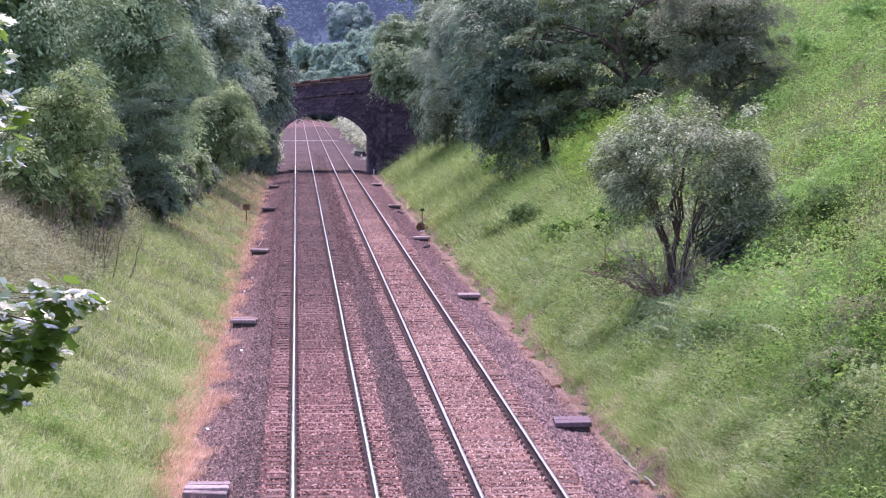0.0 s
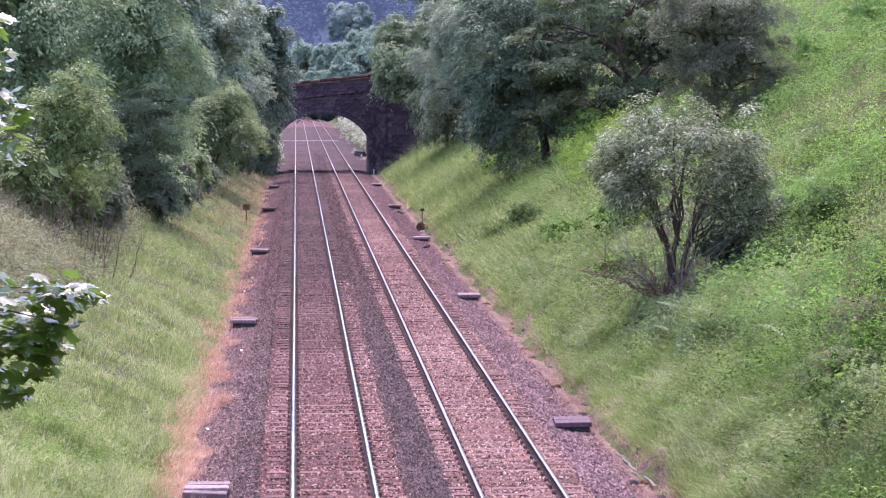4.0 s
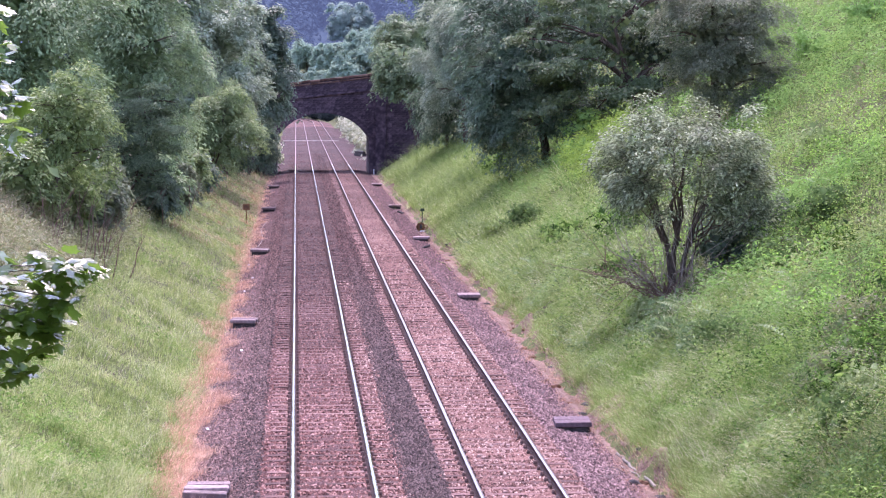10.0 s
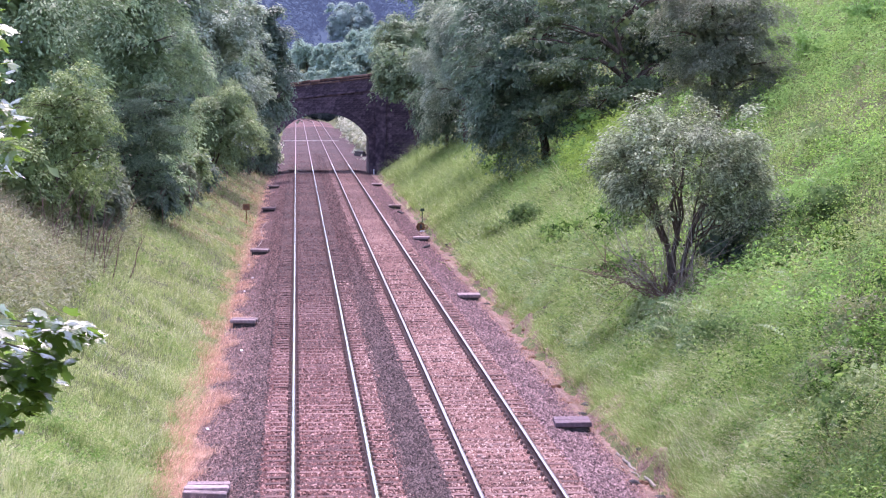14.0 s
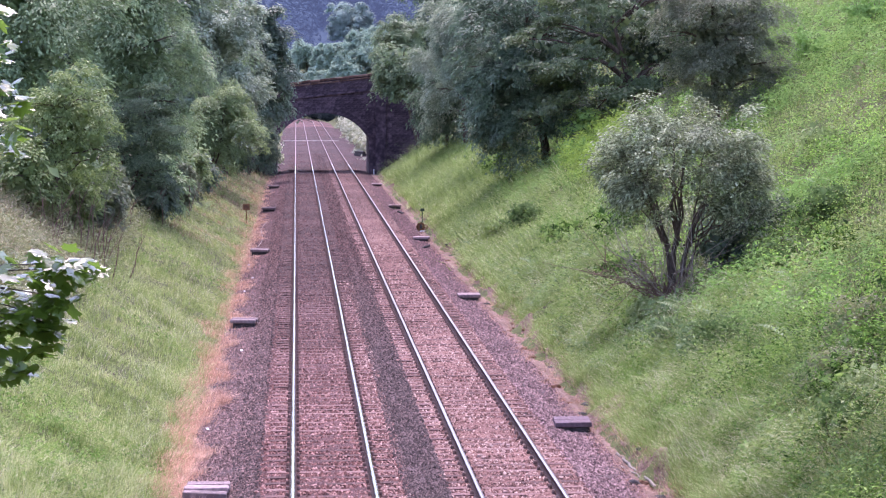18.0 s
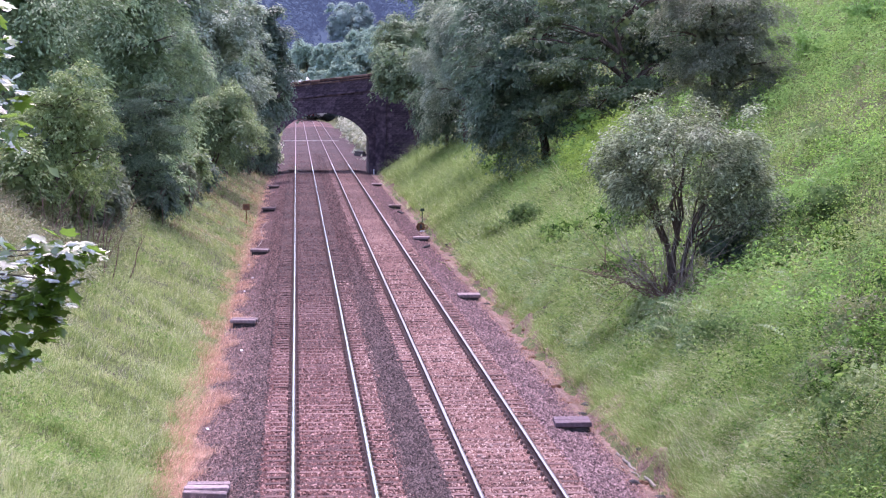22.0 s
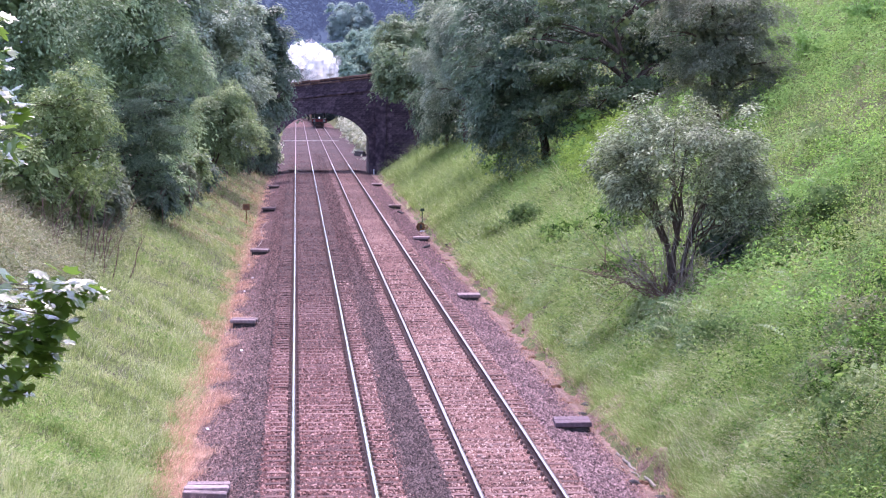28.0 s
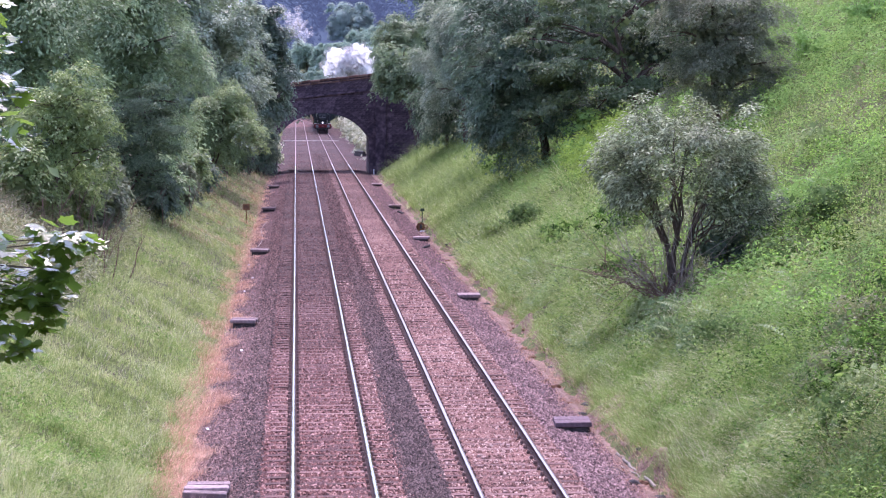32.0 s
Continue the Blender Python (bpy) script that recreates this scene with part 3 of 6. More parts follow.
def vnoise(X, Y, cell, seed=0):
    """Smooth random value over the plan, 0 to 1, with features about one cell wide."""
    X, Y = np.asarray(X, float) / cell, np.asarray(Y, float) / cell
    i, j = np.floor(X).astype(np.int64), np.floor(Y).astype(np.int64)
    u, v = X - i, Y - j
    u, v = u * u * (3 - 2 * u), v * v * (3 - 2 * v)

    def h(a, b):
        k = (a * 374761393 + b * 668265263 + seed * 982451653) & 0x7FFFFFFF
        k = ((k ^ (k >> 13)) * 1274126177) & 0x7FFFFFFF
        return ((k ^ (k >> 16)) & 0xFFFF) / 65535.0

    return (h(i, j) * (1 - u) + h(i + 1, j) * u) * (1 - v) + (h(i, j + 1) * (1 - u) + h(i + 1, j + 1) * u) * v


def foot(Y):
    """How far the foot of the steep slope strays from its line."""
    Y = np.asarray(Y, float)
    return (0.6 * (vnoise(0 * Y, Y, 1.7, 71) - 0.5) + 0.3 * (vnoise(0 * Y, Y, 0.6, 73) - 0.5)) * np.clip((205 - Y) / 20, 0, 1)


def ground_z(X, Y):
    X, Y = np.asarray(X, float), np.asarray(Y, float)
    s, o = line_coords(X, Y)
    w = wob(X * 0.4, Y * 0.5)
    left = 0.52 * (-2.45 + 0.12 * w - o)
    wide = 1.5 * np.clip((Y - 213) / 8, 0, 1)
    o = np.where(o > 6, o - wide, o)
    o = np.where(o > 6, o - foot(Y) * np.clip((9.5 - o) / 2, 0, 1), o)
    ledge = np.clip((o - 6.92 - 0.12 * w) / 0.2, 0, 1)
    right = 0.60 * (o - 6.9 - 0.15 * w) + 0.12 * ledge
    rise = np.maximum(np.maximum(left, right), 0)
    t = np.clip((Y - 660) / 520, 0, 1)
    hill = 62 * t * t * (3 - 2 * t)
    cap = np.where(o < 2, 9.0, 14.0 + np.clip(o - 28, 0, 200) * 0.08) + hill
    rise = cap - np.log1p(np.exp(np.clip((cap - rise) * 2, -40, 40))) / 2 - 0.0
    rise = np.maximum(rise, 0)
    fade = np.clip(rise * 0.8, 0, 1) * (1 - 0.65 * np.clip((Y - 95) / 60, 0, 1))
    return -0.45 + rise + fade * (np.where(o > 2, 0.11, 0.05) * wob(X, Y) + np.where(o > 2, 0.22, 0.12) * wob(X, Y, 3.7) + np.where(o > 2, 0.28, 0.12) * (vnoise(X, Y, 0.9, 3) - 0.5) + np.where(o > 2, 0.5, 0.15) * (vnoise(X, Y, 2.3, 4) - 0.5))


def build_ground():
    xs = np.unique(np.concatenate([np.linspace(-14, -2, 41), np.linspace(-2, 7, 19), np.linspace(7, 32, 64), np.linspace(32, 90, 16), np.linspace(-90, -14, 16),
                                   np.geomspace(90, 3000, 18), -np.geomspace(90, 3000, 18)]))
    ys = np.unique(np.concatenate([np.linspace(-60, 30, 19), np.linspace(30, 110, 150), np.linspace(110, 130, 24), np.linspace(130, 260, 60), np.linspace(260, 660, 90), np.linspace(660, 1300, 60),
                                   np.geomspace(1300, 4000, 12), -np.geomspace(60, 2000, 12)]))
    X, Y = np.meshgrid(xs, ys)
    V = np.stack([X, Y, ground_z(X, Y)], -1).reshape(-1, 3)
    n, k = len(xs), len(ys)
    i = (np.arange(k - 1)[:, None] * n + np.arange(n - 1)[None]).ravel()
    F = np.stack([i, i + 1, i + n + 1, i + n], 1)
    me = smooth(np_mesh("ground", V, F, M["soil"]))
    # the far hill's ground takes the same painted haze and glow
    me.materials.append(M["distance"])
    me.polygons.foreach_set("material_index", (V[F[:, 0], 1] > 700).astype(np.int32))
    thing("ground", "earth banks of a railway cutting and wooded hills", "ground", kind="structure", data=me)


build_ground()

S_ALONG = np.concatenate([np.arange(-40, 30, 5.0), np.arange(30, 120, 0.5), np.arange(120, 260, 1.0), np.arange(260, 1000, 5.0)])


def sweep(offs, zs, s=S_ALONG, rough=0.0):
    """Corners and faces of a band with that cross-section along the line."""
    P = []
    for q in s:
        (x0, y0, _), h = along(q, 0.0)
        c, d = math.cos(radians(h)), math.sin(radians(h))
        P.append(np.stack([x0 + np.asarray(offs) * c, y0 + np.asarray(offs) * d, np.asarray(zs, float)], 1))
    P = np.stack(P)
    if rough:
        P[:, :, 2] += rng.normal(size=P.shape[:2]) * rough
    k, n = P.shape[:2]
    i = (np.arange(k - 1)[:, None] * n + np.arange(n - 1)[None]).ravel()
    return P.reshape(-1, 3), np.stack([i, i + 1, i + n + 1, i + n], 1), n


def build_ballast():
    offs = np.array([-2.75, -2.45, -2.1, -1.7, -1.35, -1.05, -0.8, -0.55, -0.3, 0, 0.35, 0.7, 1.05, 1.4, 1.7, 1.95, 2.2, 2.45, 2.7, 2.95, 3.3, 3.7, 4.05, 4.4, 4.75, 5.1, 5.4, 5.7, 6.0, 6.4, 6.8, 7.15])
    zs = np.interp(offs, [-2.75, -2.1, -1.3, -0.75, 2.05, 2.4, 2.7, 5.45, 6.0, 6.6, 7.15], [-0.56, -0.40, -0.33, -0.188, -0.188, -0.25, -0.188, -0.188, -0.33, -0.38, -0.56])
    v, f, n = sweep(offs, zs, rough=0.012)
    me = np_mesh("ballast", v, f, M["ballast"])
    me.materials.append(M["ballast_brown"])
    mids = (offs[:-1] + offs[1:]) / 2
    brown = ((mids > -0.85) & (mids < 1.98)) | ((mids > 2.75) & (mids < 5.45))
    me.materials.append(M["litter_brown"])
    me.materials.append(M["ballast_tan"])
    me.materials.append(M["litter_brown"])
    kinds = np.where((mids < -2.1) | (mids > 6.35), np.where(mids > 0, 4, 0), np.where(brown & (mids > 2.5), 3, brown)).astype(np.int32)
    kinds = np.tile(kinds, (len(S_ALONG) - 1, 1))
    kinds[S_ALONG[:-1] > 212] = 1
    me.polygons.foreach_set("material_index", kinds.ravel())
    return thing("ballast", "pinkish brown and dark grey stone ballast under two tracks", "ballast", kind="structure", data=smooth(me))


BALLAST = build_ballast()
v, f, n = sweep(np.array([6.2, 6.9, 7.6, 8.2, 8.9]), np.array([-0.42, -0.37, -0.36, -0.36, -0.42]), np.arange(213, 420, 2.0), 0.012)
thing("cess", "mauve grey stone path beside the line beyond the bridge", "path", kind="structure", data=smooth(np_mesh("cess", v, f, M["ballast_brown"])))


def bed_z(o):
    return np.interp(o, [-2.75, -2.1, -1.3, -0.75, 2.05, 2.4, 2.7, 5.45, 6.0, 6.6, 7.15], [-0.56, -0.40, -0.33, -0.188, -0.188, -0.25, -0.188, -0.188, -0.33, -0.38, -0.56])


def stones(name, label, bands, count, size, material, y0=37.0, y1=190.0, lift=0.0, cribs=0.0):
    """Loose stones lying over strips of the bed."""
    w = np.array([b - a for a, b in bands])
    which = rng.choice(len(bands), count, p=w / w.sum())
    A = np.array(bands)
    o = A[which, 0] + rng.uniform(0, 1, count) * w[which]
    u = rng.uniform(0, 1, count)
    y = 1 / (1 / y0 + u * (1 / y1 - 1 / y0))
    if cribs:
        k = np.floor((y - 36.0) / 0.68) + rng.uniform(0.2, 0.8, count)
        y = np.where(rng.uniform(0, 1, count) < cribs, 36.0 + k * 0.68, y)
    o = np.where(o < -1.75, np.maximum(o, -2.2 + 0.3 * (vnoise(0 * y, y, 1.5, 5) - 0.3)), o)
    c = np.stack([o, y, bed_z(o) + lift], 1)
    s = size * rng.uniform(0.6, 1.5, count)
    a = rng.uniform(0, 2 * np.pi, count)
    ring = []
    for k in range(4):
        t = a + k * np.pi / 2 + rng.normal(size=count) * 0.25
        rr = s * rng.uniform(0.7, 1.25, count)
        ring.append(np.stack([c[:, 0] + np.cos(t) * rr, c[:, 1] + np.sin(t) * rr, c[:, 2] - s * rng.uniform(0.0, 0.4, count)], 1))
    top = c + np.stack([rng.normal(size=count) * s * 0.4, rng.normal(size=count) * s * 0.4, s * rng.uniform(0.5, 1.0, count)], 1)
    V = np.stack(ring + [top], 1).reshape(-1, 3)
    b = np.arange(count)[:, None] * 5
    F = np.concatenate([b + np.array([[k, (k + 1) % 4, 4]]) for k in range(4)], 1).reshape(-1, 3)
    thing(name, label, "ballast", kind="stuff", data=np_mesh(name, V, F, M[material]))


stones("loose_grey_stones", "loose dark grey ballast stones beside the tracks", [(-2.2, -0.8)], 24000, 0.031, "stone_grey", lift=0.008)
stones("loose_mauve_stones", "loose mauve grey ballast stones beside the track", [(5.35, 6.6)], 20000, 0.032, "stone_mauve", lift=0.008)
stones("loose_dark_stones", "loose blackish ballast stones between the two tracks", [(1.95, 2.8)], 19000, 0.034, "stone_dark", y1=260.0, lift=0.016)
stones("loose_brown_stones", "loose pinkish brown ballast stones between the sleepers", [(-0.75, 2.0)], 27000, 0.034, "stone_brown", y1=260.0, lift=0.006, cribs=0.93)
stones("loose_tan_stones", "loose pale pinkish tan ballast stones between the sleepers", [(2.8, 5.4)], 25000, 0.034, "stone_tan", y1=260.0, lift=0.006, cribs=0.93)
stones("loose_pale_stones", "loose pale tan ballast stones at the sleeper ends", [(1.6, 2.1)], 3000, 0.034, "stone_tan", y1=90.0, lift=0.01)

stones("loose_sooty_stones", "loose dark sooty ballast stones along the sleeper ends", [(-1.3, -0.7)], 7000, 0.032, "stone_dark", lift=0.014)


def single_stones():
    """Single stones on the nearest stretch of the bed."""
    shapes = {}
    for mname in ("stone_grey", "stone_brown", "stone_dark", "stone_tan", "stone_mauve"):
        for k in range(3):
            bm = bmesh.new()
            bmesh.ops.create_icosphere(bm, subdivisions=1, radius=0.04)
            for v in bm.verts:
                v.co *= 1 + 0.5 * noise.noise(v.co * 40 + Vector((k * 3.1, 0, 0)))
                v.co.z *= 0.7
            me = bpy.data.meshes.new("ballast_stone")
            bm.to_mesh(me)
            bm.free()
            me.materials.append(M[mname])
            shapes[mname, k] = me
    for i in range(300):
        x, y = rng.uniform(-2.0, 6.3), 37.5 + 11 * rng.uniform(0, 1) ** 1.3
        if abs(abs(x - 0.66) - GAUGE / 2) < 0.14 or abs(abs(x - 4.03) - GAUGE / 2) < 0.14:
            x += 0.3
        kind = "stone_grey" if x < -0.8 else "stone_brown" if x < 1.9 else "stone_dark" if x < 2.8 else "stone_tan" if x < 5.35 else "stone_mauve"
        if kind in ("stone_brown", "stone_tan"):
            y = 36.0 + (math.floor((y - 36.0) / 0.68) + rng.uniform(0.25, 0.75)) * 0.68
        s = rng.uniform(0.7, 1.3)
        child("ballast_stone", shapes[kind, i % 3], BALLAST, m=Matrix.LocRotScale((x, y, float(bed_z(x)) + 0.02), Euler((0, 0, rng.uniform(0, 6))), (s, s, s)))


GAUGE = 1.505
single_stones()

# ---- tracks ----


def rail_mesh(off, head="rail_top"):
    prof = np.array([(-0.07, -0.158), (-0.07, -0.148), (-0.012, -0.125), (-0.010, -0.045), (-0.035, -0.033), (-0.036, -0.004), (0.036, -0.004), (0.035, -0.033), (0.010, -0.045), (0.012, -0.125), (0.07, -0.148), (0.07, -0.158)])
    s = np.concatenate([np.arange(-40, 470, 10.0), np.arange(470, 1000, 6.0)])
    v, f, n = sweep(off + prof[:, 0], prof[:, 1], s)
    me = np_mesh("rail", v, f[:, ::-1], M["rail_side"])
    me.materials.append(M[head])
    idx = np.zeros(len(prof) - 1, dtype=np.int32)
    idx[5] = 1
    # rail heads beyond the bridge: their dim reflections painted as a dull pinkish colour
    me.materials.append(M["rail_dim_reflection"])
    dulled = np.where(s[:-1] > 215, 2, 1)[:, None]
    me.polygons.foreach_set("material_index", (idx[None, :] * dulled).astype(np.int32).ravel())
    return me


def sleeper_mesh():
    bm = bmesh.new()
    xs = [-1.25, -1.0, -0.45, 0.45, 1.0, 1.25]
    zt = [-0.17, -0.165, -0.182, -0.182, -0.165, -0.17]
    rows = []
    for x, z in zip(xs, zt):
        rows.append([bm.verts.new((x, y, zz)) for y, zz in ((-0.14, -0.36), (-0.115, z), (0.115, z), (0.14, -0.36))])
    for a, b in zip(rows[:-1], rows[1:]):
        for k in range(3):
            bm.faces.new((a[k], a[k + 1], b[k + 1], b[k]))
    bm.faces.new(rows[0])
    bm.faces.new(rows[-1][::-1])
    bmesh.ops.recalc_face_normals(bm, faces=bm.faces)
    me = bpy.data.meshes.new("sleeper")
    bm.to_mesh(me)
    bm.free()
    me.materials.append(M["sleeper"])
    return me


SLEEPER = sleeper_mesh()
PITCH = 0.68


def cubes(C, half):
    """Small blocks at the places C."""
    k = np.array([[-1, -1, -1], [1, -1, -1], [1, 1, -1], [-1, 1, -1], [-0.7, -0.7, 1], [0.7, -0.7, 1], [0.7, 0.7, 1], [-0.7, 0.7, 1]], float) * np.array(half)
    V = (C[:, None] + k[None]).reshape(-1, 3)
    q = np.array([[4, 5, 6, 7], [0, 1, 5, 4], [1, 2, 6, 5], [2, 3, 7, 6], [3, 0, 4, 7]])
    return V, (np.arange(len(C))[:, None, None] * 8 + q[None]).reshape(-1, 4)


CLIP = np_mesh("rail_clip", *cubes(np.zeros((1, 3)), (0.034, 0.06, 0.03)), M["chair"])


def build_track(centre, label, head):
    ob = thing("railway_track", label, "railway track", "two tracks of the line")
    for e in (-1, 1):
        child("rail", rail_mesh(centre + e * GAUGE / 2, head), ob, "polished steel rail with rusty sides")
    n = 290
    for k in range(n):
        child("sleeper", SLEEPER, ob, m=pose(centre + rng.normal() * 0.012, 36.0 + k * PITCH + rng.normal() * 0.012, rng.normal() * 0.005 - 0.03 * min(1, max(0, (k * PITCH - 40) / 70)), 0, 0, rng.normal() * 0.4))
    far = []
    for k in range(n, 760):
        (x, y, _), h = along(36.0 + k * PITCH, centre)
        far.append((x, y, -0.222))
    v, f = cubes(np.array(far), (1.25, 0.13, 0.03))
    tagged(child("sleeper_row", np_mesh("sleeper_row", v, f, M["sleeper"]), ob, "distant row of sleepers"), kind="stuff")
    c = np.array([(centre + e * GAUGE / 2 + q * 0.10, 36.0 + k * PITCH, -0.135) for k in range(75, n) for e in (-1, 1) for q in (-1, 1)])
    v, f = cubes(c, (0.034, 0.06, 0.03))
    tagged(child("fastening_row", np_mesh("fastening_row", v, f, M["chair"]), ob, "dark iron rail fastenings"), kind="stuff")
    for k in range(75):
        for e in (-1, 1):
            for q in (-1, 1):
                child("rail_clip", CLIP, ob, m=pose(centre + e * GAUGE / 2 + q * 0.10, 36.0 + k * PITCH, -0.135, 0, 0, 90 * (1 - q)))
    return ob


build_track(0.66, "railway track with polished steel rails on brown sleepers", "rail_top")
build_track(4.03, "railway track with duller rails on tan ballast", "rail_dull")


# ---- bridge over the line ----
BY0, BY1 = 205.0, 212.5


def top_z(x):
    return 7.42 + 0.107 * x


def arch_z(x):
    """Underside of the segmental arch; None beside the opening."""
    h = 3.97
    if abs(x - 2.3) >= h:
        return None
    rise = 2.12
    R = (h * h + rise * rise) / (2 * rise)
    return 4.9 - R + math.sqrt(R * R - (x - 2.3) ** 2)


def build_bridge():
    ob = thing("road_bridge", "dark weathered stone road bridge with a single low arch", "bridge")
    xs = sorted(set([-14 + i * 1.0 for i in range(12)] + list(np.linspace(2.3 - 3.97, 2.3 + 3.97, 33)) + [7.0 + i for i in range(13)]))
    bm = bmesh.new()
    for a, b in zip(xs[:-1], xs[1:]):
        inside = abs((a + b) / 2 - 2.3) < 3.97
        za = arch_z(a) if inside else -1.0
        zb = arch_z(b) if inside else -1.0
        if inside:
            za = 2.78 if za is None else za
            zb = 2.78 if zb is None else zb
        v = [bm.verts.new(p) for p in ((a, BY0, za), (b, BY0, zb), (b, BY0, top_z(b)), (a, BY0, top_z(a)), (a, BY1, za), (b, BY1, zb), (b, BY1, top_z(b)), (a, BY1, top_z(a)))]
        for q in ((0, 1, 2, 3), (5, 4, 7, 6), (4, 5, 1, 0), (3, 2, 6, 7)):
            bm.faces.new([v[i] for i in q])
    for x, s in ((2.3 - 3.97, 1), (2.3 + 3.97, -1)):
        v = [bm.verts.new(p) for p in ((x, BY0, -1), (x, BY1, -1), (x, BY1, 2.78), (x, BY0, 2.78))]
        bm.faces.new(v if s > 0 else v[::-1])
    bmesh.ops.remove_doubles(bm, verts=bm.verts, dist=0.001)
    part("spandrel_wall", bm, M["masonry"], ob)
    # pilasters, string course, ring of arch stones, coping
    for x in (-2.6, 7.3):
        part("pilaster", box_bm(x - 0.45, x + 0.45, BY0 - 0.22, BY0 + 0.1, -0.9, top_z(x) + 0.05, 0.04), M["masonry"], ob)
    for k in range(24):
        x = -8 + k * 0.9
        m = pose(x, BY0 - 0.05, top_z(x) - 1.22, 0, -6.1, 0)
        part("string_stone", box_bm(-0.44, 0.44, -0.1, 0.1, -0.09, 0.09, 0.015), M["masonry"], ob, m=m)
    for k in range(30):
        x = -9 + k * 0.82
        m = pose(x, BY0 + 0.12, top_z(x) + 0.06 + rng.normal() * 0.03, 0, -6.1 + rng.normal() * 1.2, 0)
        part("coping_stone", box_bm(-0.4, 0.4, -0.24, 0.24, -0.1, 0.1, 0.03), M["coping"], ob, m=m)
        m = pose(x, BY1 - 0.12, top_z(x) + 0.06, 0, -6.1, 0)
        part("coping_stone", box_bm(-0.4, 0.4, -0.24, 0.24, -0.1, 0.1, 0.03), M["coping"], ob, m=m)
    for k in range(38):
        x = -9 + k * 0.62
        m = pose(x, BY0 + 0.1, top_z(x) - 0.17 + rng.normal() * 0.02, 0, -6.1 + rng.normal() * 1.0, 0)
        part("parapet_stone", box_bm(-0.3, 0.3, -0.2 - 0.05 * rng.uniform(), 0.1, -0.06, 0.06, 0.02), M["coping"], ob, m=m)
    h, rise = 3.97, 2.12
    R = (h * h + rise * rise) / (2 * rise)
    amax = math.asin(h / R)
    for k in range(27):
        a = -amax + (k + 0.5) / 27 * 2 * amax
        w = R * 2 * amax / 27 / 2 - 0.012
        m = Matrix.Translation((2.3, BY0 - 0.02, 4.9 - R)) @ pose(0, 0, 0, 0, math.degrees(a), 0) @ Matrix.Translation((0, 0, R + 0.26))
        part("arch_stone", box_bm(-w, w, -0.06, 0.1, -0.25, 0.22 + 0.05 * (k % 2), 0.015), M["masonry"], ob, m=m)
    me = bpy.data.meshes.new("stone")
    bm = box_bm(-0.5, 0.5, -0.05, 0.05, -0.5, 0.5, 0.03)
    bm.to_mesh(me)
    bm.free()
    me.materials.append(M["masonry"])
    for row in range(24):
        z = -0.2 + row * 0.34
        x = -2.1 + (row % 2) * 0.35
        while x < 10.5:
            w = rng.uniform(0.5, 0.85)
            c = x + w / 2
            az_ = arch_z(c)
            a1, a2 = arch_z(x), arch_z(x + w)
            low = max([q + 0.55 for q in (az_, a1, a2) if q is not None], default=-9) if any(q is not None for q in (az_, a1, a2)) else -9
            clear = z - 0.17 > low and (abs(c - 2.3) > 4.0 + w / 2 or z > 2.6) and z < top_z(c) - 0.25
            if clear and abs(c - 7.3) > 0.45 + w / 2 and abs(z - (top_z(c) - 1.22)) > 0.2:
                o = child("stone", me, ob, m=Matrix.LocRotScale((c, BY0 + 0.02 - rng.uniform(0, 0.02), z), None, (w - 0.008, 1, 0.333)))
            x += w
    return ob


build_bridge()
# ---- trees ----
tree("young_ash", "young light green ash tree on the grassy bank", "tree", (-8.0, 79.8, 2.4), (-7.5, 79.8, 5.8), (1.75, 1.5, 2.6), "ash_young", per=260, size=0.125, aspect=0.42, flat=0.5, seed=11, trunk=0.06, limbs=14, clumps=46, fill=3, droop=0.5)
tree("broadleaf_tree", "tall dark green tree on the bank top", "tree", (-10.3, 90, 3.5), (-10.3, 90, 9.0), (3.4, 2.6, 5.6), "ash", per=330, size=0.16, seed=12, trunk=0.2, clumps=74, flat=0.55, droop=0.55)
tree("broadleaf_tree", "dark green ash tree with drooping leaf sprays", "tree", (-7.8, 105, 2.3), (-7.3, 105, 8.8), (3.5, 2.8, 5.8), "ash", per=360, size=0.17, aspect=0.42, seed=13, trunk=0.17, clumps=74, flat=0.5, droop=0.7)
tree("yew_tree", "dark bluish green yew with drooping layered branches", "tree", (-7.4, 101, 2.1), (-6.5, 101, 5.0), (1.8, 1.6, 2.6), "yew", 230, 80, 0.34, 0.14, 0.26, seed=14, trunk=0.09, limbs=12, layered=True)
tree("whitebeam_tree", "grey-green whitebeam with silvery leaf undersides", "tree", (-6.6, 152, 1.8), (-6.0, 152, 8.5), (3.9, 3.2, 6.4), "silver", per=230, size=0.22, seed=15, trunk=0.16, clumps=110, flat=0.55, droop=0.6)
tree("young_ash", "light green ash tree in front of the whitebeam", "tree", (-5.7, 144, 1.3), (-4.7, 144, 4.9), (2.6, 2.2, 3.4), "ash_mid", per=250, size=0.16, aspect=0.45, seed=16, trunk=0.07, stems=4, clumps=60, flat=0.5, droop=0.6)
tree("oak_tree", "dark green oak tree beside the stone bridge", "tree", (-3.9, 188, 0.5), (-3.0, 188, 9.0), (3.2, 2.8, 5.9), "dark", per=230, size=0.25, aspect=0.6, seed=17, trunk=0.2, clumps=84, flat=0.6, droop=0.5)
tree("whitebeam_tree", "silvery green tree on the upper bank", "tree", (-5.0, 170, 1.0), (-5.2, 172, 8.8), (2.9, 2.4, 6.0), "silver", per=210, size=0.24, seed=18, trunk=0.16, clumps=76, flat=0.55, droop=0.6)
